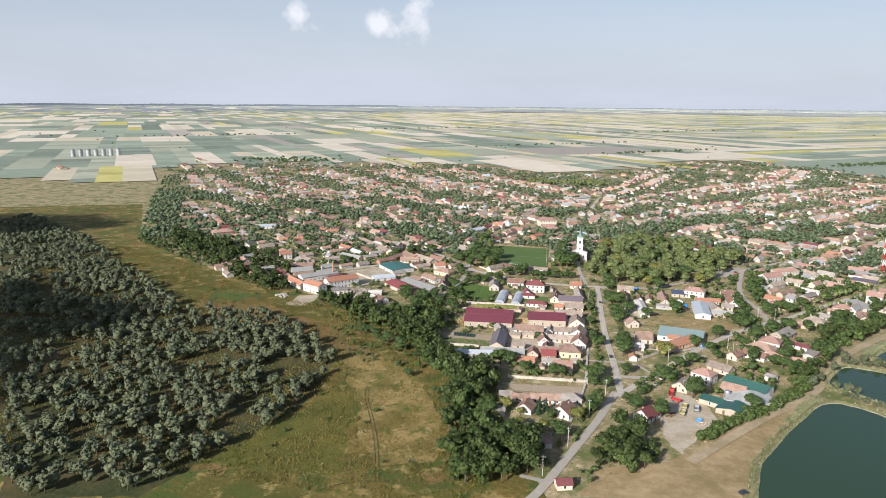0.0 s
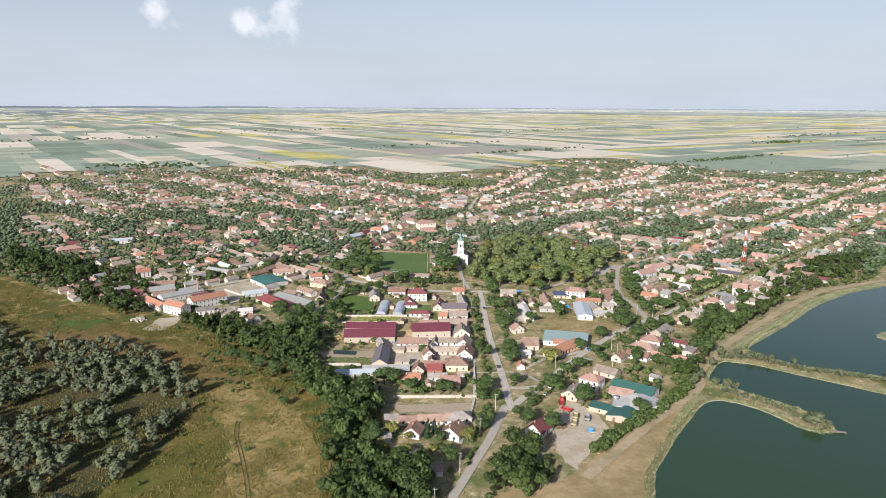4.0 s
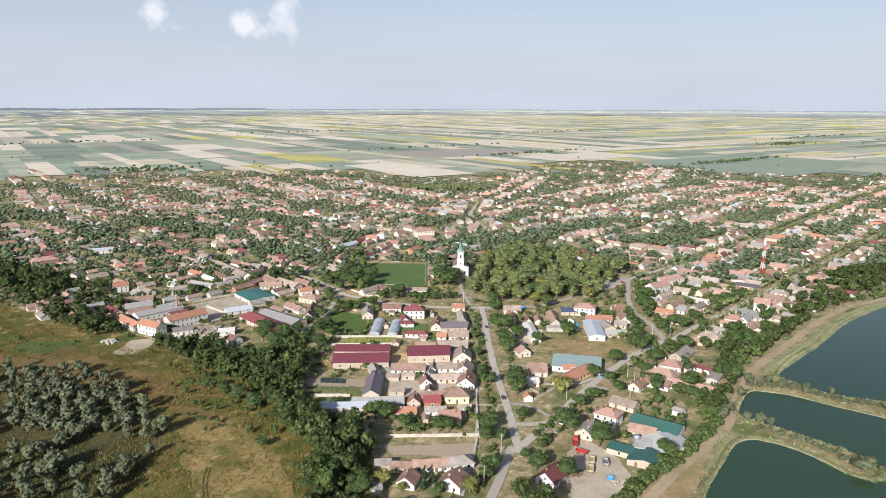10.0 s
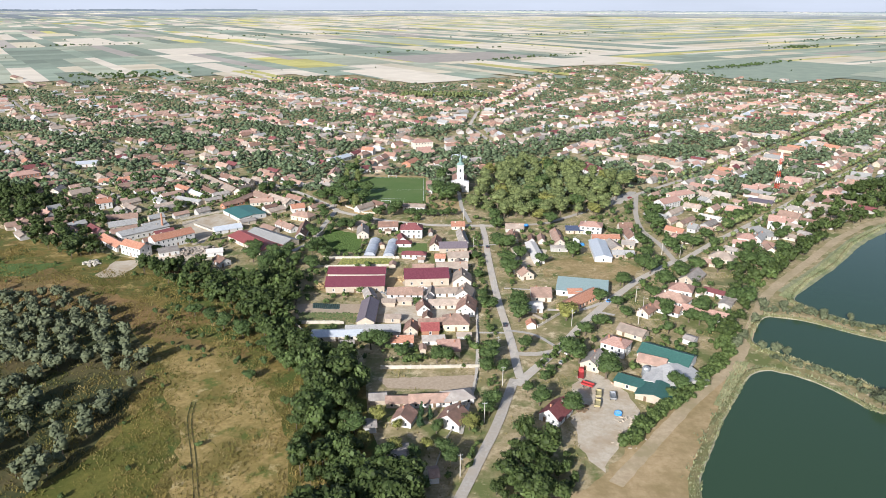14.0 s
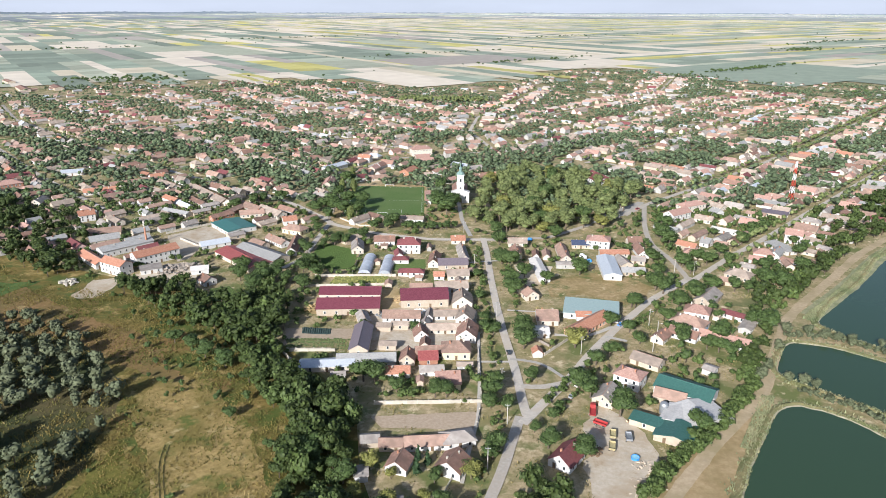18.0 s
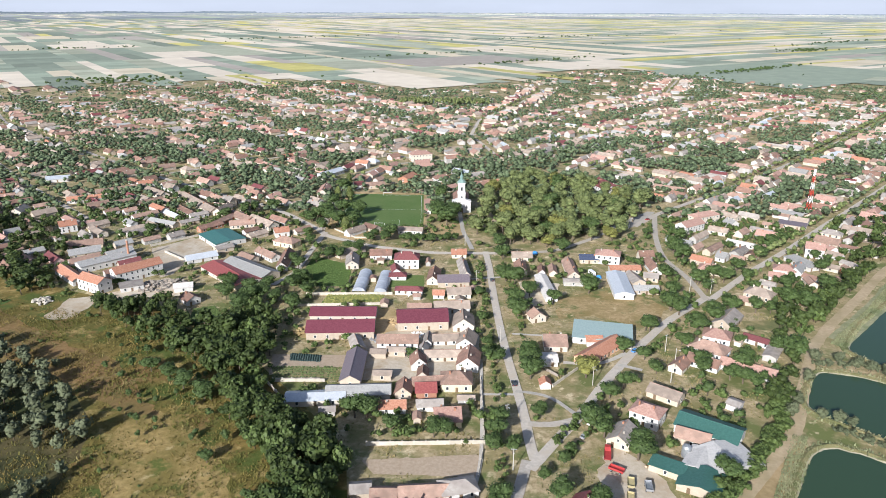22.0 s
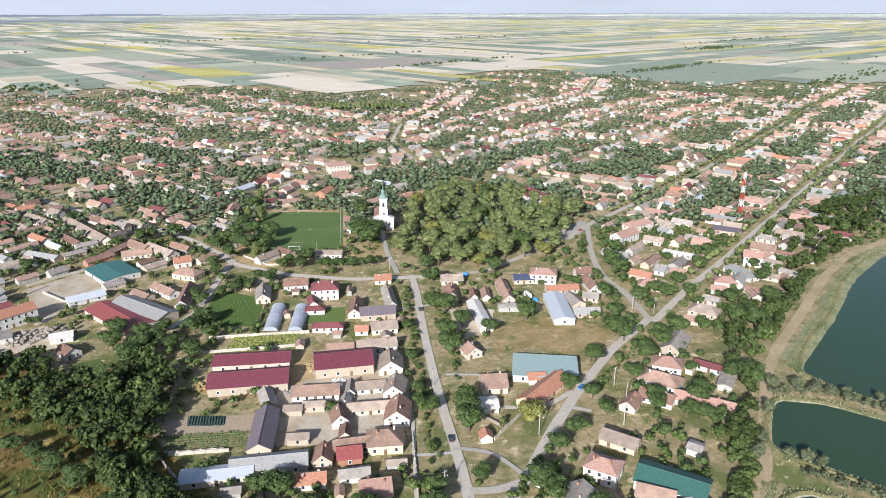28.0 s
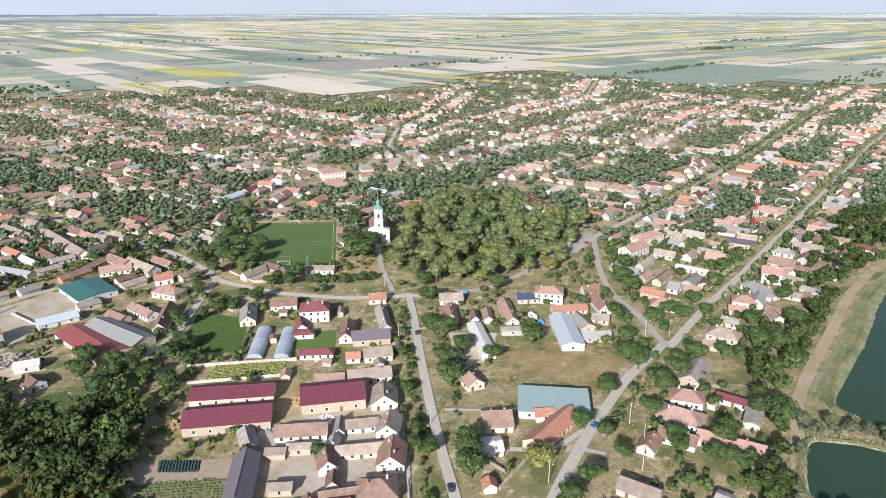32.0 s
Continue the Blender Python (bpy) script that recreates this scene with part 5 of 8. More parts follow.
building('factory', -212.8, 368.9, 152.7, 18.6, 8.5, 6.4, 2.3, 'gable', 'orange', 'white')
building('factory', -226.1, 406.8, 48.4, 32.7, 10.4, 4.2, 1.9, 'gable', 'asbestos', 'white')
building('outbuilding', -235.4, 383.6, 139.7, 27.7, 7.6, 3.3, 2.3, 'gable', 'orange', 'white')
building('outbuilding', -192.5, 369.8, 31.8, 11.8, 6.6, 2.8, 0.9, 'mono', 'grey', 'white')
building('house', -152.7, 354, 138.3, 8.6, 7.6, 2.8, 2.3, 'gable', 'brown', 'white')
building('shed', -163.1, 370.5, 19.9, 9.7, 6.6, 2.8, 1.5, 'gable', 'pale', 'white')
building('hall', -143.8, 391.5, 136.8, 42.4, 16.1, 2.8, 1.7, 'gable', 'red', 'cream')
building('hall', -134.3, 399.5, 143, 39.3, 12.3, 3.4, 2.1, 'gable', 'asbestos', 'tan')
building('shed', -171.8, 418.6, 34.9, 18.5, 8.5, 2.5, 1.9, 'gable', 'metal', 'white')
building('hall', -172, 456.7, 133, 28.4, 20.9, 3, 0.9, 'gable', 'teal', 'white')
building('house', -154.4, 491, 138.9, 27.9, 8.5, 3.1, 2.8, 'gable', 'beige', 'cream')
building('house', -168.5, 487.8, 20.3, 17.3, 8.5, 2.8, 2.3, 'gable', 'faded', 'cream')
building('house', -135.1, 469.7, 26, 9.6, 7.6, 3.6, 2.5, 'gable', 'orange', 'white')
building('house', -125.8, 449.6, 156.4, 15.8, 9.5, 3.3, 2.8, 'hip', 'faded', 'yellow')
building('house', -131.7, 425, 137.5, 19.8, 6.6, 2.8, 2.1, 'gable', 'faded', 'white')
building('house', -117.7, 415.6, 95.4, 27.6, 6.6, 3, 2.7, 'gable', 'brown', 'white')
building('house', -195.2, 523, 85.4, 18.9, 7.6, 3.1, 2.5, 'gable', 'beige', 'cream')
building('house', -222.6, 542.3, 133, 70.5, 8.5, 2.8, 2.7, 'gable', 'beige', 'cream')
building('house', -268.5, 569.9, 140.5, 28.9, 8.5, 2.8, 2.7, 'gable', 'beige', 'cream')
building('house', -175.2, 504.9, 138.3, 30.5, 8.5, 2.8, 2.5, 'gable', 'faded', 'cream')
building('barn', -226.7, 489, 155, 25.6, 6.6, 2.5, 1.5, 'gable', 'asbestos', 'cream')
building('shed', -209.3, 491.8, 45.3, 13.4, 5.7, 2.5, 1.3, 'gable', 'grey', 'tan')
building('outbuilding', -189.4, 480.9, 54.6, 18.3, 5.7, 2.5, 1.9, 'gable', 'brown', 'brick')
building('outbuilding', -222.1, 518.8, 135.7, 24.8, 5.7, 2.5, 1.7, 'gable', 'brown', 'cream')
building('outbuilding', -208.7, 508.7, 44.1, 13.2, 5.7, 2.5, 1.5, 'gable', 'grey', 'white')
building('shed', -163.9, 436.5, 43.1, 10.8, 7.6, 2.6, 1.3, 'gable', 'grey', 'tan')
building('outbuilding', -185.4, 496, 73.3, 23.6, 5.7, 2.6, 1.7, 'gable', 'faded', 'brick')
building('house', -189.9, 551.9, 153.1, 13.7, 7.6, 3.1, 2.7, 'gable', 'beige', 'white')
building('house', -287.3, 471.1, 37.5, 10.8, 8.5, 5, 2.8, 'gable', 'orange', 'white')
building('house', -256.8, 437.2, 21.5, 22.7, 7.6, 2.8, 2.5, 'gable', 'faded', 'tan')
building('barn', -248.4, 422.5, 36.3, 18.2, 8.5, 2.8, 2.5, 'gable', 'asbestos', 'tan')
building('house', -403.4, 554.1, 45, 23.3, 13.3, 6, 2.8, 'hip', 'pink', 'brick')
building('house', -348, 511.1, 95.1, 13.6, 8.5, 3, 2.8, 'gable', 'grey', 'cream')
building('outbuilding', -355, 500.6, 67.4, 9.6, 6.6, 2.6, 1.9, 'gable', 'faded', 'cream')
building('house', -457.7, 602.6, 67.8, 18.1, 9.5, 3.3, 3, 'hip', 'orange', 'white')
building('house', -497.4, 639.2, 31.9, 22.1, 9.5, 3, 2.8, 'hip', 'brown', 'cream')
building('house', -303.4, 578.5, 38.2, 38.3, 6.6, 2.6, 2.1, 'gable', 'faded', 'cream')
building('house', -317.5, 547.2, 27.1, 25, 7.6, 2.8, 2.3, 'gable', 'orange', 'white')
building('house', -290.9, 598.1, 45, 13.2, 7.6, 3.3, 2.5, 'gable', 'orange', 'white')
building('hall', -378.6, 613.4, 22.1, 19.1, 10.4, 3, 1.9, 'gable', 'metal', 'white')
building('barn', -363.7, 638.8, 49.9, 22.4, 7.6, 2.8, 1.9, 'gable', 'maroon', 'white')
building('hall', -138.5, 647.1, 61, 30.5, 10.4, 3.6, 1.9, 'gable', 'metal', 'white')
building('house', -129.6, 583.5, 93.1, 24.3, 8.5, 3.8, 2.5, 'gable', 'pink', 'cream')
building('house', -104.2, 604.9, 24.9, 7.8, 9.5, 3.3, 2.3, 'gable', 'maroon', 'white')
building('barn', -89.9, 605.4, 13.5, 16.3, 7.6, 3, 2.1, 'gable', 'faded', 'tan')
building('barn', -64.2, 635.7, 70.6, 20.1, 9.5, 3.3, 2.3, 'gable', 'orange', 'brick')
building('house', -33.3, 634, 26.6, 15.1, 8.5, 3.3, 2.7, 'hip', 'brown', 'white')
building('house', -44.2, 617.5, 4, 7.1, 7.6, 3, 2.3, 'gable', 'beige', 'cream')
building('house', -59.7, 722.6, 22.5, 21.7, 11.4, 7, 2.8, 'hip', 'pink', 'cream')
building('school', 105.7, 602.8, 110.5, 29.1, 13.3, 6, 2.5, 'gable', 'maroon', 'white')
building('school', 117.8, 594.3, 121.9, 18.4, 8.5, 5, 1.9, 'gable', 'maroon', 'white')
building('house', 13.8, 619.6, 12.8, 18, 8.5, 3, 2.3, 'gable', 'orange', 'tan')
building('school', 110.1, 604.2, 109.5, 30.9, 13.3, 6, 2.8, 'gable', 'maroon', 'white')
building('school', 121, 600.6, 51.1, 14.6, 8.5, 3.8, 2.3, 'gable', 'maroon', 'white')
building('market', -15.4, 659.2, 142.9, 18.6, 9.5, 3.3, 1.9, 'gable', 'metal', 'grey')
building('barn', -2.4, 646.8, 34, 15.6, 9.5, 3.3, 2.3, 'gable', 'grey', 'tan')
building('house', 6, 613.1, 16.9, 18.9, 9.5, 3.3, 2.5, 'gable', 'brown', 'cream')
building('house', 16, 610.6, 8.3, 16, 8.5, 3.3, 2.5, 'gable', 'orange', 'yellow')
building('barn', 163.5, 606.3, 146.8, 25.6, 8.5, 3, 2.1, 'gable', 'faded', 'tan')

PLANTED = []
PLANTED.append(('round', [(-114.4, 544.3, 9), (-114, 590.4, 11), (-114.5, 527.5, 8), (-117, 516.4, 6), (-140, 279.7, 6.5), (-129.8, 275.5, 6), (-120.6, 266.8, 7), (-108.4, 258.3, 7.5), (-92.6, 218.9, 4.5), (-72.2, 200.3, 4), (177, 396, 6), (211.3, 440.2, 6), (139.7, 312.1, 8), (97.8, 290.5, 7), (78.1, 290.2, 6), (62.5, 384.7, 5), (203.8, 476.9, 6), (107.9, 286.3, 6.5), (112.4, 283.5, 7), (116.2, 279.8, 5.5), (137.1, 313.8, 6), (122.9, 319.2, 5), (-47.1, 190.2, 5), (-19.1, 168.4, 5), (-9, 173.3, 5), (-3.7, 192.6, 4), (-110.7, 452.9, 6), (-91.1, 433.3, 6)]))
PLANTED.append(('round', [(-83.1, 442.1, 6), (-72.1, 458.8, 7), (-62.2, 459.3, 7), (-46.4, 460.2, 6), (-38.4, 459.4, 6), (-30.5, 459.8, 6), (-20.7, 461.6, 6), (15.9, 430, 9), (14.6, 453.5, 8), (16.6, 393.7, 9), (21.5, 389.3, 10), (20.3, 358.6, 9), (21.1, 343, 10), (22.8, 293.8, 10), (23.4, 282.6, 9), (24.4, 253.2, 6), (44.1, 247.7, 8), (47.7, 241.5, 8), (54.3, 268.8, 7), (61.7, 276.8, 7), (57.3, 228.3, 10), (9.8, 248, 6), (7.4, 239.4, 7), (7.3, 231.4, 6), (13.7, 229.8, 6), (8.8, 203.5, 7), (27.6, 206, 7), (31.5, 225.1, 4)]))
PLANTED.append(('round', [(34.3, 230.9, 4), (23.4, 215.8, 4), (1.3, 370.2, 5), (2.9, 338.3, 5), (5.6, 298.7, 6), (9.6, 296, 6), (5.7, 311, 5), (-6.3, 289.4, 4), (-46.1, 249.5, 9), (-41.4, 249.7, 8), (-93, 424.1, 7), (-99.2, 418.2, 6), (-85.6, 424.5, 7), (-76.4, 436.5, 8), (-107.6, 407.1, 7), (-91, 365.2, 8), (-100.1, 382.7, 8), (-95.1, 348.4, 8), (28.9, 371.7, 8), (41.1, 363.8, 7), (61.9, 377.8, 9), (54.1, 443.6, 9), (67.3, 308, 7), (84.6, 331.9, 7), (101.2, 358.9, 8), (75.7, 302.4, 6), (-100.7, 494.4, 11), (-108.6, 501.4, 11)]))
PLANTED.append(('round', [(-116.6, 508.6, 10), (-90.2, 494.9, 10), (-89.6, 518, 11), (-102.1, 525.4, 10), (-108.4, 479.6, 9), (-59.3, 468.6, 9), (-69.4, 468.1, 6), (-50.6, 462.6, 5), (-42.5, 460.4, 5), (-34.6, 460.8, 5), (-24.7, 461.4, 5), (-14.9, 464.5, 5), (-29.7, 513.4, 13), (-22.4, 498.6, 13), (-30.2, 564.2, 12), (-16.9, 522, 10), (-134.9, 358.6, 9), (-120.8, 355.2, 9), (-115.7, 359.6, 8), (-108.2, 355.8, 7), (-121.9, 343, 9), (-31.1, 241.6, 6), (-15, 238.2, 7), (-10.5, 238.5, 7), (-55.1, 192.5, 10), (-28, 296.9, 5), (120, 344.6, 8), (103.9, 351.3, 9)]))
PLANTED.append(('round', [(97.8, 315.9, 6), (137.8, 405.1, 8), (126.5, 394.9, 8), (155, 416.1, 8), (176.9, 438.7, 8), (193.2, 463.2, 8), (130.8, 360.5, 7), (110.1, 403.6, 8), (106.8, 375.8, 8), (126, 447.5, 10), (128.7, 436.1, 10), (136.2, 472.7, 9), (-29.5, 167.8, 6), (-42.3, 183.1, 7), (-6.4, 167, 6), (-12, 184.8, 5), (7.5, 198.4, 6), (84.7, 219.2, 8), (39, 200.1, 8)]))
PLANTED.append(('round', [(106.8, 330.9, 9), (120.7, 349.4, 8), (132.2, 356.4, 8), (144.4, 356.8, 8), (96.1, 317.6, 6), (141.7, 304.3, 11), (101.2, 356.7, 9), (82.9, 332.6, 7), (125.2, 395.7, 7), (127.6, 383.1, 7), (141.7, 398.3, 8), (156.9, 403.5, 6), (172.9, 388.6, 8), (165.1, 366.8, 9), (172.5, 361.1, 9), (193.8, 387.1, 9), (204.4, 418.4, 8), (151.7, 356.3, 6), (115.7, 295.2, 9), (99.5, 296.3, 7), (127.3, 340.3, 4), (118.1, 330.2, 3), (-137.4, 371.5, 9), (-124.7, 369.5, 8), (-117.2, 375.0, 7), (-102.0, 374.0, 8), (-96.1, 383.1, 6), (-116.4, 469.2, 6), (-113.4, 416.4, 6), (-187.1, 506.1, 8), (-176.2, 517.0, 9), (-156.9, 527.8, 9), (-121.7, 501.4, 8), (-170.5, 522.6, 8), (-242.3, 567.4, 8), (-226.1, 467.4, 7)]))
PLANTED.append(('yellow', [(-38.1, 176.2, 5), (-15, 175.3, 4), (-26.8, 186.4, 4), (47.2, 285, 9), (45.6, 455.1, 8), (64.1, 482.1, 9), (90.4, 470.2, 9), (-34.7, 190.9, 6), (-25.4, 173.3, 5), (0.1, 187.9, 6)]))
PLANTED.append(('poplar', [(-114.4, 566.4, 10), (-113.5, 611.8, 10), (-90.7, 473.7, 12), (-103.6, 560.2, 11)]))
PLANTED.append(('willow', [(171.7, 315.8, 7), (161, 303.6, 6), (166.4, 299.2, 6), (171.7, 296.8, 5), (178.2, 296.4, 5), (151, 304.3, 7), (139.8, 285.9, 6), (127.4, 266.8, 6), (121, 258.3, 7), (133.1, 257.4, 5), (137.8, 255.7, 5), (141.7, 252.6, 5), (199.4, 290.2, 8), (185.8, 298.7, 7), (175.8, 292, 5), (188.8, 291.2, 5), (171.1, 297.4, 5), (207.5, 274.5, 5), (231.6, 272.2, 6), (146.2, 253.9, 5), (150.5, 248.7, 5), (156.9, 241.5, 5), (171.2, 212, 3.4), (136.7, 268.3, 6), (139.1, 255.8, 5)]))
PLANTED.append(('conifer', [(-18.4, 189.3, 7), (-15, 194.5, 6), (-18.5, 196.9, 6)]))
POLES = [(13.4, 220.5), (5.7, 193.1), (-2.6, 160.9), (49.1, 278.7), (-8.1, 454.4), (118.3, 383.7), (128.9, 381), (12.1, 248.1), (11.6, 316.1), (87.7, 297.2), (-11.3, 133.2), (82.4, 282.8), (87, 310.9), (-0.3, 387), (107.7, 498.2)]
FENCES = [
    ('wall', 1.8, [(-93, 366.8), (-46, 370.2)]),
    ('wall', 1.6, [(-96.5, 351.6), (-47.6, 356.6)]),
    ('wall', 1.8, [(-38.9, 231.8), (4, 235.2)]),
    ('wall', 1.8, [(-87, 272.5), (-75.4, 257.8)]),
    ('wall', 1.6, [(-84.5, 274.5), (-63.3, 275.7)]),
    ('wall', 1.2, [(2.3, 282), (3.9, 233.8)]),
    ('wall', 1.0, [(3, 229.7), (1, 211.6), (-9.2, 177.9), (-12.6, 155.6)]),
    ('wall', 1.4, [(-100.8, 483.9), (-83.1, 466.3), (-70.5, 466.3)]),
    ('wall', 1.6, [(-85.5, 275), (-65.3, 276.3)]),
    ('wall', 1.6, [(-60.9, 350.3), (-67.1, 349.9)]),
    ('wall', 1.6, [(32.3, 276.4), (45, 292.4)]),
    ('wall', 1.6, [(-214.5, 441.6), (-191.2, 465.1)]),
    ('wall', 1.6, [(-200.1, 430.5), (-177.5, 413)]),
    ('fence', 1.6, [(-73.1, 406.1), (-72.6, 371.2)]),
    ('fence', 1.6, [(-51.8, 398.3), (-48.6, 369.5)]),
    ('fence', 1.5, [(23.2, 298.6), (35.4, 284.5)]),
]

# ---- the rest of the village: plots in rows along its streets ----
frng = random.Random(21)
roofs_far = ["faded"] * 9 + ["brown"] * 7 + ["beige"] * 9 + ["pink"] * 6 + ["grey"] * 4 + ["orange"] + ["asbestos"] * 4 + ["maroon"] * 2 + ["metal"]
walls_far = ["white"] * 3 + ["cream"] * 3 + ["tan"] * 7 + ["grey"] * 6 + ["pinkwall"]
lots = []
take_line([(-6, 470), (3, 466), (30, 454), (94, 481), (110, 500)], 9)


def try_lot(x, y, ang, L, W, eave, rise, kind, name):
    if not inside(VILLAGE, x, y) or not box_free(x, y, ang, L / 2 + 0.6, W / 2 + 0.6):
        return False
    take_box(x, y, ang, L / 2 + 0.5, W / 2 + 0.5)
    lots.append((name, x, y, ang, L, W, eave, rise, kind, frng.choice(roofs_far), frng.choice(walls_far)))
    return True


def rows_along(pts):
    """Narrow deep parcels side by side: a house at the street, a long wing behind it, often a barn across the end."""
    for (x1, y1), (x2, y2) in zip(pts, pts[1:]):
        ln = math.hypot(x2 - x1, y2 - y1)
        dx, dy = (x2 - x1) / ln, (y2 - y1) / ln
        a = math.degrees(math.atan2(dy, dx))
        for side in (-1, 1):
            nx, ny = -dy * side, dx * side
            s = frng.uniform(2, 8)
            while s < ln - 4:
                front = frng.uniform(12.5, 19)
                if frng.random() < (0.24 if x1 < -60 else 0.13):
                    s += front
                    continue
                put = lambda along, deep: (x1 + dx * (s + along) + nx * deep, y1 + dy * (s + along) + ny * deep)
                W, set_back = frng.uniform(6.2, 8.0), 8.0 + frng.choice((0.2, 0.6, 1.2, 4.0, 7.0)) * frng.uniform(0.6, 1.2)
                eave = 5.2 if frng.random() < 0.06 else frng.uniform(2.8, 3.4)
                across = frng.random() < 0.45
                lean = frng.uniform(-5, 5)
                if across:
                    ok = try_lot(*put(front / 2, set_back + W / 2), a + lean, front - frng.uniform(0.8, 3.5), W, eave, frng.uniform(2.3, 3.0), "gable" if frng.random() < 0.8 else "hip", "house")
                    end = set_back + W
                else:
                    L = frng.uniform(11, 19)
                    ok = try_lot(*put(W / 2 + 0.8, set_back + L / 2), a + 90 + lean, L, W, eave, frng.uniform(2.3, 3.1), "hip" if frng.random() < 0.2 else "gable", "house")
                    end = set_back + L
                if ok:
                    ww = frng.uniform(4.6, 5.8)
                    l2 = frng.uniform(10, 26)
                    if frng.random() < 0.9 and try_lot(*put(ww / 2 + 0.9, end + 1.3 + l2 / 2), a + 90 + lean, l2, ww, frng.uniform(2.4, 2.9), frng.uniform(1.2, 2.0), "gable", "outbuilding"):
                        end += 1.3 + l2
                    if frng.random() < 0.5:
                        d3 = frng.uniform(5.5, 7.5)
                        try_lot(*put(front / 2, end + frng.uniform(1.6, 6) + d3 / 2), a + lean, front - 3, d3, frng.uniform(2.6, 3.2), frng.uniform(1.6, 2.4), "gable", "outbuilding")
                    if frng.random() < 0.45:
                        l4 = frng.uniform(6, 13)
                        try_lot(*put(front - 3.2, 8.5 + W + 3 + l4 / 2 + frng.uniform(0, 6)), a + 90 + lean, l4, frng.uniform(3.6, 4.6), 2.4, frng.uniform(0.8, 1.5), "gable", "shed")
                s += front


for pts in FRONTED + STREETS:
    rows_along(pts)
vrng = random.Random(77)
for _ in range(1500):
    x, y = vrng.uniform(-880, 1150), vrng.uniform(560, 1760)
    if y < 1050 and vrng.random() < 0.72:
        continue
    a = (140 if x < 0 else 49) + vrng.choice((0, 90)) + vrng.uniform(-5, 5)
    try_lot(x, y, a, vrng.uniform(6, 17), vrng.uniform(4.8, 7.2), vrng.uniform(2.5, 3.0), vrng.uniform(1.4, 2.4), "gable", "outbuilding")
for _ in range(110):
    x, y = vrng.uniform(-60, 0), vrng.uniform(245, 425)
    if try_lot(x, y, vrng.choice((5, 95)) + vrng.uniform(-4, 4), vrng.uniform(3.2, 7), vrng.uniform(2.6, 4), vrng.uniform(2.0, 2.5), vrng.uniform(0.5, 1.1), "gable", "lean_to"):
        lots[-1] = ("lean_to", *lots[-1][1:9], vrng.choice(("asbestos", "grey", "beige", "brown", "faded")), vrng.choice(("tan", "grey", "cream")))
for _ in range(1000):
    x, y = vrng.uniform(-340, 300), vrng.uniform(390, 560)
    if -60 < x < 130:
        continue
    a = (140 if x < 0 else 49) + vrng.choice((0, 90)) + vrng.uniform(-3, 3)
    try_lot(x, y, a, vrng.uniform(9, 20), vrng.uniform(4.8, 7), vrng.uniform(2.5, 3.0), vrng.uniform(1.4, 2.4), "gable", "house" if vrng.random() < 0.4 else "outbuilding")
lots.sort(key=lambda h: math.hypot(h[1], h[2]))
near_lots, far_lots = lots[:470], lots[470:]
for h in near_lots:
    building(*h, fine=False)
# those too far off to tell apart: walls and roofs of many houses in one piece each
PAL = list(dict.fromkeys(roofs_far))
WPAL = list(dict.fromkeys(walls_far))
hv, hf, hi, rv, rf, ri = [], [], [], [], [], []
for n, (name, x, y, ang, L, W, eave, rise, kind, roof, wall) in enumerate(far_lots):
    c, s = math.cos(radians(ang)), math.sin(radians(ang))
    M = np.array(((c, s), (-s, c)))
    h, w = L / 2, W / 2
    loc = np.array([(-h, -w, 0), (h, -w, 0), (h, w, 0), (-h, w, 0), (-h, -w, eave), (h, -w, eave), (h, w, eave), (-h, w, eave), (-h, 0, eave + rise), (h, 0, eave + rise)])
    if kind == "hip":
        loc[8:, 0] *= max(0.2, 1 - W / L)
    loc[:, :2] = loc[:, :2] @ M + (x, y)
    o = 10 * n
    hv.append(loc)
    hf += [(o, o + 1, o + 5), (o, o + 5, o + 4), (o + 1, o + 2, o + 6), (o + 1, o + 6, o + 5), (o + 2, o + 3, o + 7), (o + 2, o + 7, o + 6), (o + 3, o, o + 4), (o + 3, o + 4, o + 7), (o + 5, o + 6, o + 9), (o + 7, o + 4, o + 8)]
    hi += [WPAL.index(wall)] * 10
    e = 0.5
    k = rise / w
    top = max(0.2, 1 - W / L) * h if kind == "hip" else h + e
    rl = np.array([(-h - e, -w - e, eave - e * k + 0.1), (h + e, -w - e, eave - e * k + 0.1), (h + e, w + e, eave - e * k + 0.1), (-h - e, w + e, eave - e * k + 0.1), (-top, 0, eave + rise + 0.1), (top, 0, eave + rise + 0.1)])
    rl[:, :2] = rl[:, :2] @ M + (x, y)
    under = rl.copy()
    under[:, 2] -= 0.2
    q = 12 * n
    rv.append(np.concatenate([rl, under]))
    tri = [(0, 1, 5), (0, 5, 4), (2, 3, 4), (2, 4, 5)] + ([(1, 2, 5), (3, 0, 4)] if kind == "hip" else [])
    edge = [(0, 6, 7), (0, 7, 1), (2, 8, 9), (2, 9, 3), (0, 4, 10), (0, 10, 6), (3, 9, 10), (3, 10, 4), (1, 7, 11), (1, 11, 5), (2, 5, 11), (2, 11, 8)]
    full = tri + edge + [(6, 11, 7), (6, 10, 11), (8, 10, 9), (8, 11, 10)]
    rf += [(q + a, q + b, q + c2) for a, b, c2 in full]
    ri += [PAL.index(roof)] * len(full)
far_w = new("house_row", mesh_from("house_row", np.concatenate(hv), hf, [WALL[w] for w in WPAL], hi))
tagged(far_w, "plastered walls of the far village houses", "houses", kind="stuff")
far_r = new("house_row_roof", mesh_from("house_row_roof", np.concatenate(rv), rf, [ROOF[r] for r in PAL], ri))
tagged(far_r, "weathered tiled roofs of the far village houses", "roofs", kind="stuff")

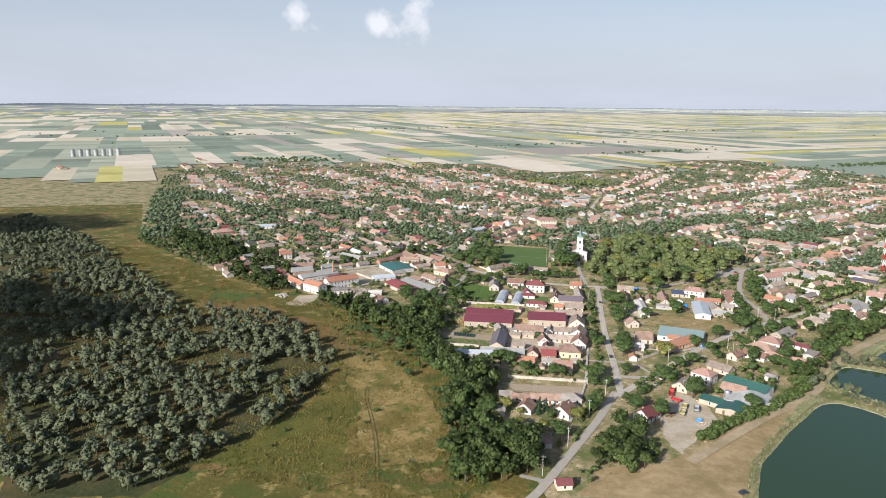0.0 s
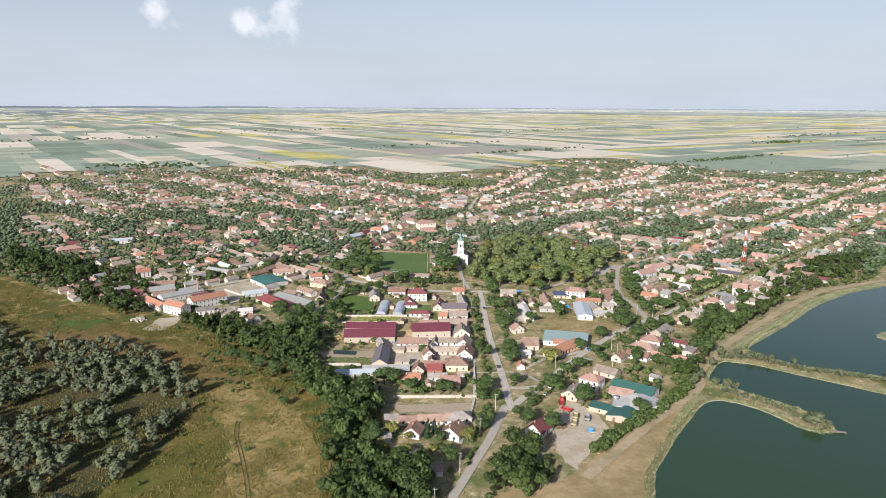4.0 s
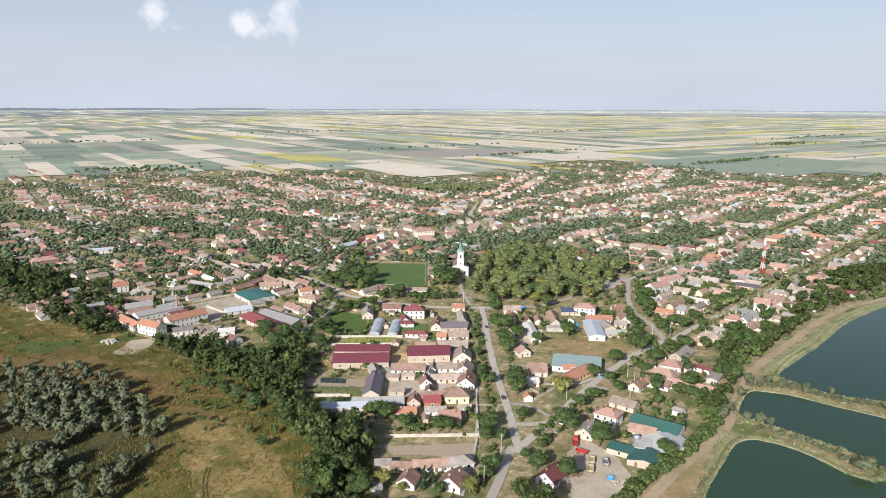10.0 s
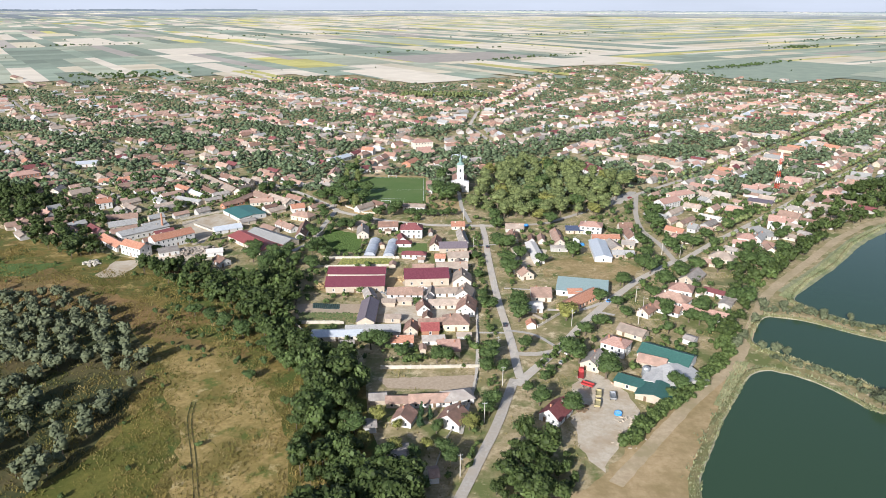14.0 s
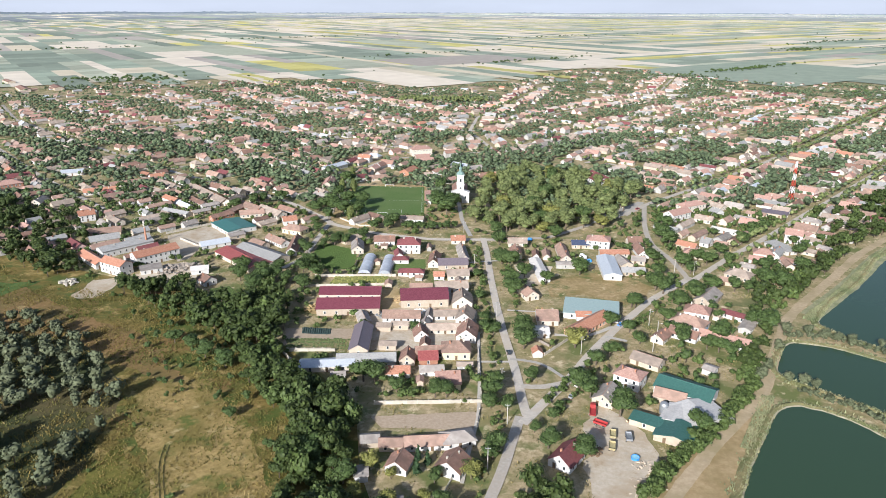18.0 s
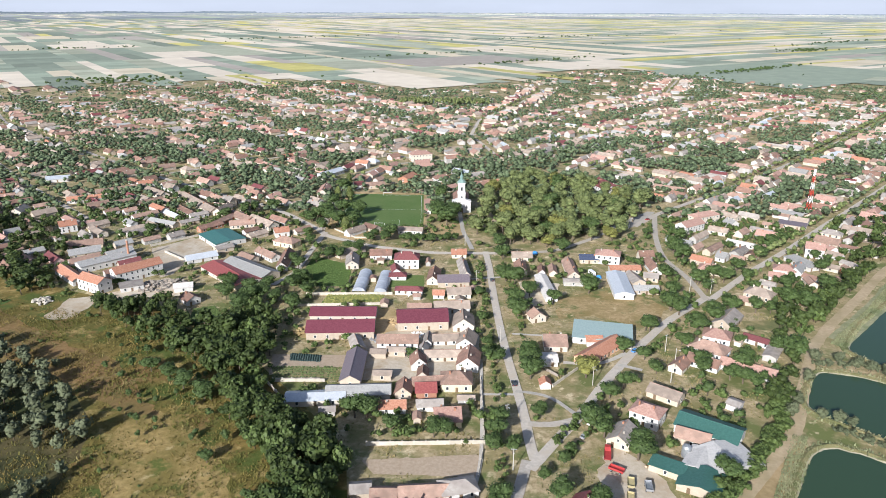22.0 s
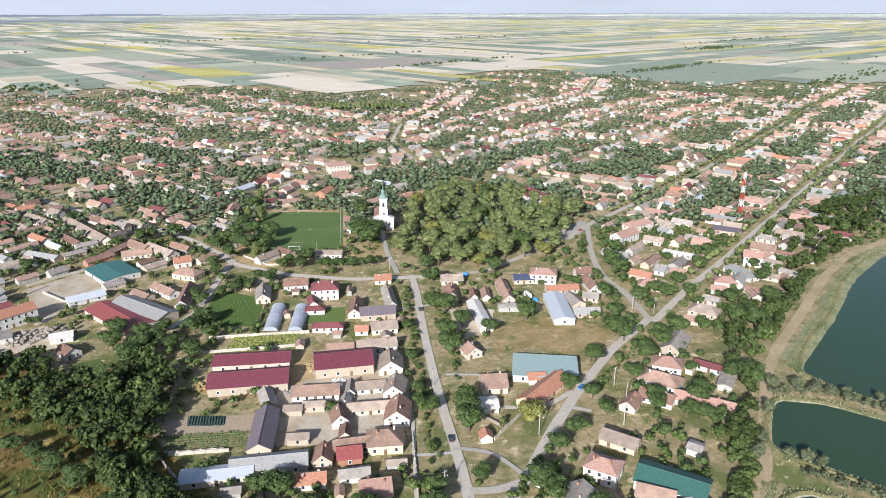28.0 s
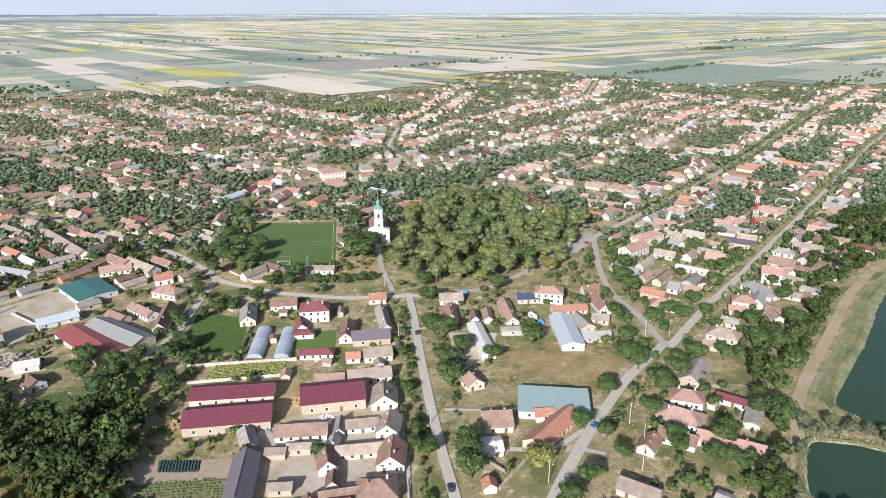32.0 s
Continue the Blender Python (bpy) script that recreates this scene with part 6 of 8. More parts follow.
# garden beds and plots between the yards
bv, bf, bi = [], [], []
BEDS = np.zeros_like(TAKEN)
bq = random.Random(31)
for n in range(2600):
    x, y = bq.uniform(-880, 1150), bq.uniform(200, 1500)
    if not inside(VILLAGE, x, y) or is_taken(x, y) or (x < 95 and x > -230 and y < 470):
        continue
    a = (137 if x < 0 else 45) + bq.choice((0, 90)) if y > 470 else 5
    hl, hw = bq.uniform(5, 20), bq.uniform(3, 8)
    if not box_free(x, y, a, hl, hw):
        continue
    c, s = math.cos(radians(a)), math.sin(radians(a))
    gu, gw = np.meshgrid(np.linspace(-hl, hl, 30), np.linspace(-hw, hw, 16))
    gi, gj = ((x + gu * c - gw * s - GX) / CELL).round().astype(int), ((y + gu * s + gw * c - GY) / CELL).round().astype(int)
    if BEDS[gi, gj].any():
        continue
    BEDS[gi, gj] = True
    z = 0.157
    o = len(bv)
    bv += [(x + u * hl * c - v * hw * s, y + u * hl * s + v * hw * c, z) for u, v in ((-1, -1), (1, -1), (1, 1), (-1, 1))]
    bf.append((o, o + 1, o + 2, o + 3))
    bi.append(bq.choice((0, 0, 1, 1, 2, 2, 3)))
tagged(new("garden_bed", mesh_from("garden_bed", np.array(bv), np.array(bf), [SURF["soil"], SURF["crop"], SURF["scrub"], SURF["lawn"]], bi, 4)), "vegetable beds and grass plots behind the houses", "garden bed", kind="stuff")

# ================= trees =================
ico = bmesh.new()
bmesh.ops.create_icosphere(ico, subdivisions=1, radius=1)
ICO_V = np.array([v.co[:] for v in ico.verts])
ICO_F = np.array([[v.index for v in f.verts] for f in ico.faces])
ico.free()
ico = bmesh.new()
bmesh.ops.create_icosphere(ico, subdivisions=2, radius=1)
ICO2_V = np.array([v.co[:] for v in ico.verts])
ICO2_F = np.array([[v.index for v in f.verts] for f in ico.faces])
ico.free()
#        crown: low, wide (of height), lumps, leaf size
SHAPE = {"round": (0.18, 0.40, 9, 0.036), "park": (0.16, 0.36, 11, 0.030), "yellow": (0.15, 0.40, 8, 0.036), "willow": (0.06, 0.42, 10, 0.034), "conifer": (0.04, 0.17, 7, 0.035), "poplar": (0.08, 0.20, 9, 0.035), "hedge": (0.0, 0.55, 6, 0.06)}


def crown(kind, seed, lumps, leaves, sub=1):
    """Uneven leaf clumps in lumps over a tree's height of 1, thick outside and open between."""
    r = np.random.default_rng(seed)
    low, wide, _, size = SHAPE[kind]
    V0, F0 = (ICO_V, ICO_F) if sub == 1 else (ICO2_V, ICO2_F)
    vs, fs, n = [], [], 0
    mid, tall = (1 + low) / 2, (1 - low) / 2
    cs, rs = [], []
    for i in range(lumps):
        if kind in ("conifer", "poplar"):
            t = (i + 0.5) / lumps
            c = np.array((r.normal(0, 0.03), r.normal(0, 0.03), low + (0.9 - low) * t))
            rad = wide * (1.05 - 0.85 * t if kind == "conifer" else 0.55 + 0.6 * math.sin(math.pi * t))
        else:
            d = r.normal(size=3)
            d /= np.linalg.norm(d)
            k = r.uniform(0.36, 0.66) if i else 0
            c = np.array((d[0] * wide * k, d[1] * wide * k, mid + d[2] * tall * k * 0.85))
            rad = wide * (r.uniform(0.36, 0.56) if i else 0.68)
        cs.append(c)
        rs.append(rad)
        v = V0 * rad * (1 + r.normal(0, 0.20, (len(V0), 1)))
        v[:, 2] *= 0.85 if kind not in ("conifer", "poplar") else 1.2
        v = v * (0.77 if leaves >= 60 else 0.84) + c
        v[:, 2] = np.maximum(v[:, 2], low * 0.6)
        vs.append(v)
        fs.append(F0 + n)
        n += len(v)
    cs, rs = np.array(cs), np.array(rs)
    if leaves:
        pick = r.choice(lumps, leaves, p=rs**2 / (rs**2).sum())
        d = r.normal(size=(leaves, 3))
        d /= np.linalg.norm(d, axis=1)[:, None]
        d[:, 2] = np.where(d[:, 2] < -0.3, -d[:, 2], d[:, 2])
        p = cs[pick] + d * (rs[pick] * r.uniform(0.74, 1.15, leaves))[:, None] * (1, 1, 0.9)
        p[:, 2] = np.maximum(p[:, 2], low * 0.5 + 0.01)
        a = np.cross(d, r.normal(size=(leaves, 3)))
        a /= np.linalg.norm(a, axis=1)[:, None] + 1e-9
        b = np.cross(d, a) + d * r.normal(0, 0.5, (leaves, 1))
        s = size * (0.66 if leaves > 600 else 0.95 if leaves > 150 else 1.4) * r.uniform(0.6, 1.7, (leaves, 1))
        quad = np.stack([p - a * s, p - b * s * 0.8, p + a * s, p + b * s * 0.8 + d * s * 0.3], 1).reshape(-1, 3)
        vs.append(quad)
        o = n + 4 * np.arange(leaves)[:, None]
        fs.append((o + np.array([[0, 1, 2, 0, 2, 3]])).reshape(-1, 3))
    return np.concatenate(vs), np.concatenate(fs)


def trunk_mesh(kind, seed):
    r = random.Random(seed)
    low = SHAPE[kind][0]
    bm = bmesh.new()
    top = 0.62 if kind not in ("conifer", "poplar") else 0.85
    add_rod(bm, (0, 0, -0.01), (r.uniform(-0.01, 0.01), r.uniform(-0.01, 0.01), low + 0.12), 0.028, 0.02, 7)
    add_rod(bm, (0, 0, low + 0.11), (r.uniform(-0.03, 0.03), r.uniform(-0.03, 0.03), top), 0.02, 0.006, 6)
    for i in range(4):
        a, z = i * 1.6 + r.uniform(-0.4, 0.4), low + r.uniform(0.05, 0.25)
        d = SHAPE[kind][1] * r.uniform(0.5, 0.8)
        add_rod(bm, (0, 0, z), (math.cos(a) * d, math.sin(a) * d, z + 0.22), 0.012, 0.004, 5)
    return bm


TREEWORD = {"round": "broad dark-green garden tree with a dense rounded crown", "park": "tall old park tree with a full green crown", "yellow": "small tree with yellowish-green leaves", "willow": "grey-green willow with a loose crown", "conifer": "slim dark conifer in a garden", "poplar": "tall narrow poplar with light green leaves"}
MODEL = {}


def plant(kind, x, y, h, wide=1.0):
    """A tree of its own: trunk and crown; further ones of its kind are copies with another turn and size."""
    k = (kind, int(abs(x * 7 + y * 3)) % 3)
    m = pose(x, y, 0, 0, 0, (x * 37 + y * 91) % 360) @ Matrix.Diagonal((h * wide, h * wide, h, 1))
    if k in MODEL:
        sx, sy, sz = MODEL[k].scale
        return copy_thing(MODEL[k], m @ Matrix.Diagonal((1 / sx, 1 / sy, 1 / sz, 1)))
    root = empty("tree", m)
    tagged(root, TREEWORD[kind], "tree", {"park": "trees of the park", "willow": "willows"}.get(kind, "village trees"))
    part("trunk", trunk_mesh(kind, k[1]), BARK, root)
    v, f = crown(kind, 40 + k[1] * 7, SHAPE[kind][2] + 4, 950, 1)
    c = new("crown", mesh_from("crown", v, f, [LEAF[kind]], flat=False))
    c.parent = root
    MODEL[k] = root
    return root


def wood(name, kind, places, heights, lumps, leaves, label, category, stems=True, wide=1.0, leaf=None):
    """Trees that cannot be counted, as one mesh."""
    places, heights = np.asarray(places, float), np.asarray(heights, float)
    if not len(places):
        return None
    vs, fs, ids, n = [], [], [], 0
    var = rng.integers(0, 5, len(places))
    for q in range(5):
        sel = np.where(var == q)[0]
        if not len(sel):
            continue
        v, f = crown(kind, 100 + q * 13 + lumps, lumps, leaves)
        mi = np.zeros(len(f), int)
        if stems:
            bm = rod((0, 0, -0.01), (0, 0, 0.5), 0.025, 0.012, n=4)
            bmesh.ops.triangulate(bm, faces=bm.faces[:])
            tv = np.array([w.co[:] for w in bm.verts])
            bm.verts.index_update()
            tf = np.array([[w.index for w in g.verts] for g in bm.faces])
            bm.free()
            mi = np.concatenate([mi, np.ones(len(tf), int)])
            f = np.concatenate([f, tf + len(v)])
            v = np.concatenate([v, tv])
        a = rng.uniform(0, 6.283, len(sel))
        c, s = np.cos(a)[:, None], np.sin(a)[:, None]
        h, w = heights[sel][:, None], (heights[sel] * wide * rng.uniform(0.85, 1.25, len(sel)))[:, None]
        x = (v[:, 0] * c - v[:, 1] * s) * w + places[sel, 0][:, None]
        y = (v[:, 0] * s + v[:, 1] * c) * w + places[sel, 1][:, None]
        z = v[:, 2] * h + (places[sel, 2][:, None] if places.shape[1] > 2 else 0)
        vs.append(np.stack([x, y, z], -1).reshape(-1, 3))
        fs.append((f[None] + (np.arange(len(sel)) * len(v))[:, None, None]).reshape(-1, 3) + n)
        ids.append(np.tile(mi, len(sel)))
        n += len(sel) * len(v)
    return tagged(new(name, mesh_from(name, np.concatenate(vs), np.concatenate(fs), [LEAF[leaf or kind], BARK], np.concatenate(ids), flat=False)), label, category, kind="stuff")


def scatter(poly, gap, seed, free=True, keep=1.0):
    """Places spread over an area, no nearer to one another than gap."""
    r = np.random.default_rng(seed)
    p = np.array(poly)
    lo, hi = p.min(0), p.max(0)
    step = gap / 1.2
    gx, gy = np.meshgrid(np.arange(lo[0], hi[0], step), np.arange(lo[1], hi[1], step), indexing="ij")
    x, y = (gx + r.uniform(-0.42, 0.42, gx.shape) * step).ravel(), (gy + r.uniform(-0.42, 0.42, gx.shape) * step).ravel()
    ok = inside(poly, x, y) & (r.random(x.shape) < keep)
    if free:
        ok &= ~is_taken(x, y)
    return np.stack([x[ok], y[ok]], -1)


count = 0
for kind, rows in PLANTED:
    for x, y, h in rows:
        if inside(WATER_SOUTH, x, y) or inside(WATER_NORTH, x, y):
            continue
        plant(kind, x, y, h * (1.25 if kind in ("round", "yellow") else 1.15), 1.38 if kind in ("round", "yellow") else 1.0)
        take_box(x, y, 0, h * 0.3, h * 0.3)
        count += 1
plant("willow", 163.5, 213, 8.6, 1.5)
park = scatter(AREA["park"], 14.0, 3, free=False)
prng = random.Random(8)
for x, y in park:
    plant("park" if prng.random() < 0.86 else "yellow" if prng.random() < 0.3 else "round", x, y, prng.choice((9, 11, 13, 15, 17)) * prng.uniform(0.92, 1.08), prng.uniform(1.0, 1.35))
    take_box(x, y, 0, 4, 4)
    count += 1
grove = scatter(AREA["grove"], 8.6, 5, keep=0.9)
gap_noise = np.array([noise.noise((x * 0.035, y * 0.035, 9.0)) for x, y in grove])
grove = grove[gap_noise > -0.30]
gh = np.random.default_rng(6).uniform(6.5, 10.5, len(grove))
near = np.hypot(grove[:, 0] + 60, grove[:, 1] + 60)
order = np.argsort(near)
for i in order[: max(0, 290 - count)]:
    plant("willow", grove[i, 0], grove[i, 1], gh[i], 0.55 if grove[i, 0] > -185 and i % 3 else 1.0)
rest = order[max(0, 290 - count):]
wood("willow_wood", "willow", grove[rest], gh[rest], 7, 80, "plantation of grey-green willows on the meadow", "willows")
take_area(AREA["grove"])
dense = []
for i, key in enumerate(("thicketC3", "thicketA", "thicketB", "thicketC", "thicketC2", "thicketD", "thicketG", "thicketH", "thicketI", "thicketJ")):
    dense.append(scatter(AREA[key], 4.7 if key == "thicketA" else 5.4 if key not in ("thicketH", "thicketI", "thicketB") else 6.2, 30 + i, free=key != "thicketJ", keep=0.92))
    take_area(AREA[key])
dense = np.concatenate(dense)
dh = np.random.default_rng(9).choice((4.0, 5.5, 7.0, 9.0, 11.5), len(dense)) * np.random.default_rng(12).uniform(0.9, 1.1, len(dense))
pick = np.array([noise.noise((x * 0.06, y * 0.06, 2.0)) for x, y in dense]) + np.random.default_rng(10).normal(0, 0.2, len(dense))
track_line = np.array([(120, 249), (137, 282), (157, 319), (175, 342), (206, 377), (245, 423), (282, 458), (315, 478), (356, 500)], float)
trail = np.concatenate([a + (b - a) * np.linspace(0, 1, 12)[:, None] for a, b in zip(track_line, track_line[1:])])
lane = np.concatenate([np.array(a) + (np.array(b) - np.array(a)) * np.linspace(0, 1, 16)[:, None] for a, b in zip(ROADS[0][2], ROADS[0][2][1:])])
clear = (np.sqrt(((dense[:, None] - trail[None]) ** 2).sum(-1)).min(1) > 5.5) & (np.sqrt(((dense[:, None] - lane[None]) ** 2).sum(-1)).min(1) > 7.0)
dense, dh, pick = dense[clear], dh[clear], pick[clear]
close = (dense[:, 1] < 262) & (dense[:, 0] > -120)
dh = np.where(close & (dense[:, 0] < -10) & (dh > 9), dh * 1.2, dh)
for kind, leaf, sel in (("round", "thicket", pick < 0.2), ("hedge", "hedge", pick >= 0.2)):
    for here, lumps, leaves in ((close, 11, 380), (~close, 6, 100)):
        wood("thicket", kind, dense[sel & here], dh[sel & here] * (0.8 if kind == "hedge" else 1), lumps, leaves, "dense green thicket at the village edge", "thicket", wide=1.0 if kind != "hedge" else 0.8, leaf=leaf)
take_box(112, 238, 45, 16, 13)
# gardens: trees in masses behind the rows of houses, single ones in the yards
tr = np.random.default_rng(14)
street_pts = []
for pts in STREETS + FRONTED:
    for (x1, y1), (x2, y2) in zip(pts, pts[1:]):
        k = max(2, int(math.hypot(x2 - x1, y2 - y1) / 8))
        street_pts += [(x1 + (x2 - x1) * i / k, y1 + (y2 - y1) * i / k) for i in range(k + 1)]
street_pts = np.array(street_pts)


def off_street(p):
    out = np.empty(len(p))
    for i in range(0, len(p), 2000):
        q = p[i:i + 2000]
        out[i:i + 2000] = np.sqrt(((q[:, None] - street_pts[None]) ** 2).sum(-1)).min(1)
    return out


green = []
for gap, lo, hi, keep in ((5.4, 120, 480, 0.34), (6.4, 480, 850, 0.95), (8.8, 850, 1800, 0.95)):
    p = scatter(VILLAGE, gap, 50 + int(gap * 10), keep=keep)
    green.append(p[(p[:, 1] >= lo) & (p[:, 1] < hi)])
green = np.concatenate(green)
gs = off_street(green)
clump = np.array([noise.noise((x * 0.017, y * 0.017, 3.0)) for x, y in green])
mass = np.array([noise.noise((x * 0.008, y * 0.008, 7.0)) for x, y in green])
fleck = np.array([noise.noise((x * 0.05, y * 0.05, 11.0)) for x, y in green])
leafy = 0.9 * clump + 0.7 * mass + 0.7 * fleck + np.clip((gs - 30) / 40, -0.26, 0.34) - np.clip((gs - 85) / 60, 0, 0.3) + np.where(green[:, 0] < -60, 0.12, 0.0) - np.clip((green[:, 1] - 1000) / 700, 0, 0.34) - np.where(green[:, 0] < -500, 0.2, 0.0)
green = green[np.where(green[:, 1] < 480, clump > -0.02, leafy > -0.14)]
east = scatter(VILLAGE, 5.8, 64, keep=0.62)
east = east[~(is_taken(east[:, 0] + 2, east[:, 1]) | is_taken(east[:, 0] - 2, east[:, 1]) | is_taken(east[:, 0], east[:, 1] + 2) | is_taken(east[:, 0], east[:, 1] - 2))]
east = east[np.array([noise.noise((x * 0.03, y * 0.03, 6.0)) for x, y in east]) > -0.12]
east = east[(east[:, 0] > 92) & (east[:, 1] > 230) & (east[:, 1] < 560) | (east[:, 1] > 380) & (east[:, 1] < 560) & (east[:, 0] < -230)]
wood("garden_trees", "hedge", east[::3], rng.uniform(2.4, 5.0, len(east[::3])), 5, 60, "leafy garden trees and bushes by the pond-side houses", "trees", wide=0.85)
wood("garden_trees", "round", np.concatenate([east[1::3], east[2::3]]), rng.uniform(4.0, 8.0, len(east[1::3]) + len(east[2::3])), 5, 60, "dark garden trees by the pond-side houses", "trees", wide=1.05)
gd = green[:, 1]
a, b = gd < 520, (gd >= 520) & (gd < 850)
wood("garden_trees", "hedge", green[a], tr.uniform(1.6, 2.8, a.sum()) * tr.uniform(1, 2.2, a.sum()), 4, 40, "garden trees and bushes among the houses", "trees")
# From here on the trees take the haze-tinted leaves.
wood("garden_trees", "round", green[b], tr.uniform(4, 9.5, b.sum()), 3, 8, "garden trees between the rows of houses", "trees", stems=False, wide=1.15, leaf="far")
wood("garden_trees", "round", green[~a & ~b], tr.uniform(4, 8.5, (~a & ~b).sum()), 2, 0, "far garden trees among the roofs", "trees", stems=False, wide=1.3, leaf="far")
# trees in lines on the verges of the two long streets and of the others
verge, verge_far = [], []
sr = random.Random(19)
for n, pts in enumerate(FRONTED + STREETS + [[(127, 376), (161, 414), (203, 459)]]):
    for (x1, y1), (x2, y2) in zip(pts, pts[1:]):
        ln = math.hypot(x2 - x1, y2 - y1)
        dx, dy = (x2 - x1) / ln, (y2 - y1) / ln
        for side in (-1, 1):
            s = sr.uniform(2, 8)
            while s < ln:
                x, y = x1 + dx * s - dy * side * 5.4, y1 + dy * s + dx * side * 5.4
                if sr.random() < (0.8 if n < 2 or n >= len(FRONTED + STREETS) else 0.3) and inside(VILLAGE, x, y):
                    (verge if y < 640 and n < 2 else verge_far).append((x, y))
                s += sr.uniform(6.5, 11)
vf = np.array(verge + verge_far)
wood("street_trees", "park", vf, tr.uniform(4.5, 8.5, len(vf)), 5, 24, "rows of green trees along the village streets", "trees", wide=1.05)
# a row of tall poplars and the close thicket north of the church
row = np.array([(x, y) for y in (1130, 1145, 1160) for x in range(-125, 20, 7)], float) + tr.normal(0, 1.2, (63, 2))
wood("tree_row", "park", row, tr.uniform(11, 15, len(row)), 6, 30, "tall dense row of trees among the far gardens", "trees", wide=0.8)

# shrubs on the verges of the main street and of the lane beside the farm yard
shrubs = []
for (x1, y1), (x2, y2), spread in (((8, 200), (11, 236), 2.4), ((9, 244), (7.5, 330), 2.2), ((5.5, 330), (1.5, 425), 2.2), ((22, 320), (18, 425), 2.2), ((27, 232), (50, 268), 2.4), ((31, 226), (52, 256), 1.6), ((0, 165), (5.5, 205), 1.6), ((75, 305), (122, 362), 2.2)):
    k = int(math.hypot(x2 - x1, y2 - y1) / 1.9)
    shrubs += [(x1 + (x2 - x1) * i / k + sr.gauss(0, spread * 0.5), y1 + (y2 - y1) * i / k + sr.gauss(0, 0.8)) for i in range(k) if sr.random() < 0.72]
shrubs = np.array(shrubs)
wood("verge_shrubs", "hedge", shrubs, tr.uniform(1.0, 3.6, len(shrubs)), 6, 90, "green shrubs and young trees on the street verges", "shrubs", stems=False)

# hedgerows, woods and lone trees out on the plain
wr = np.random.default_rng(3)
spots, tall = [], []
for cx, cy, sx, sy, k in ((1147, 2626, 55, 25, 90), (-790, 1460, 60, 22, 60), (-690, 1440, 50, 18, 40), (620, 1760, 90, 12, 40), (700, 1830, 120, 8, 40), (150, 2050, 120, 10, 40), (-200, 2300, 200, 10, 30), (-1500, 2500, 200, 20, 40), (1500, 3200, 250, 20, 40), (300, 3600, 300, 20, 40), (-900, 3500, 250, 15, 40), (900, 1470, 200, 20, 70)):
    a = wr.normal(size=(k, 2)) * (sx, sy)
    spots.append(a @ np.array(((0.75, 0.66), (-0.66, 0.75))) * (1, 1) + (cx, cy))
    tall.append(wr.uniform(6, 12, k))
lone = wr.uniform((-2500, 1500), (2800, 4800), (160, 2))
spots.append(lone[~inside(VILLAGE, lone[:, 0], lone[:, 1])])
tall.append(wr.uniform(5, 9, len(spots[-1])))
spots, tall = np.concatenate(spots), np.concatenate(tall)
wood("far_trees", "round", land(spots[:, 0], spots[:, 1]), tall, 4, 12, "far hedgerows and copses out on the plain", "trees", stems=False, wide=1.2)

# ================= church =================
church = empty("church", pose(-12.6, 533, 0, 0, 0, 3))
tagged(church, "white plastered village church with a tall domed bell tower", "church")
part("nave", gable_walls(25, 12, 7.5, 4.5), WALL["white"], church, m=pose(0, 17.5, 0, 0, 0, 90))
part("roof", gable_roof(25, 12, 7.5, 4.5), ROOF["brown"], church, m=pose(0, 17.5, 0, 0, 0, 90))
bm = bmesh.new()
add_box(bm, -7, 0, 0, 7, 5.2, 8.4)
add_box(bm, -7.4, -0.3, 8.4, 7.4, 5.4, 8.9)
v = [bm.verts.new(p) for p in ((-6.8, -0.2, 8.9), (6.8, -0.2, 8.9), (0, -0.2, 11.6), (-6.8, 5, 8.9), (6.8, 5, 8.9), (0, 5, 11.6))]
for f in ((0, 1, 2), (5, 4, 3), (0, 2, 5, 3), (1, 4, 5, 2), (0, 3, 4, 1)):
    bm.faces.new([v[i] for i in f])
for x in (-6.2, -2.6, 2.0, 5.6):
    add_box(bm, x, -0.25, 0, x + 0.6, 0, 8.4)
part("facade", bm, WALL["white"], church)
bm = bmesh.new()
add_box(bm, -2.9, 0.3, 8.6, 2.9, 6.1, 15.0)
add_box(bm, -3.2, 0.0, 15.0, 3.2, 6.4, 15.5)
add_box(bm, -2.6, 0.6, 15.5, 2.6, 5.8, 22.4)
add_box(bm, -3.1, 0.1, 22.4, 3.1, 6.3, 23.0)
tower = part("tower", bm, WALL["white"], church)
part("dome", lathe(((3.3, 0), (3.2, 0.5), (2.5, 1.5), (1.5, 2.3), (1.2, 2.6), (1.25, 4.4), (1.5, 4.6), (0.9, 5.6), (0.35, 6.3), (0.18, 8.6)), 8), COPPER, tower, "weathered green copper", pose(0, 3.2, 23.0))
bm = bmesh.new()
add_rod(bm, (0, 3.2, 31.4), (0, 3.2, 34.0), 0.09)
add_rod(bm, (-0.7, 3.2, 33.1), (0.7, 3.2, 33.1), 0.09)
part("cross", bm, STEEL, tower)
for z, x in ((18.4, 0), (11.5, 0)):
    w = share("window", WIN_ME, church, pose(x, 0.55 if z > 16 else 0.28, z) @ Matrix.Diagonal((1.5, 1.2, 2.0, 1)))
    share("pane", PANE_ME, w, pose(0, 0, 0))
for x in (-4.4, 4.0):
    w = share("window", WIN_ME, church, pose(x, 0, 4.6) @ Matrix.Diagonal((1.1, 1.2, 1.6, 1)))
    share("pane", PANE_ME, w, pose(0, 0, 0))
share("door", DOOR_ME, church, pose(-0.1, 0, 0) @ Matrix.Diagonal((2.2, 1.4, 1.7, 1)))

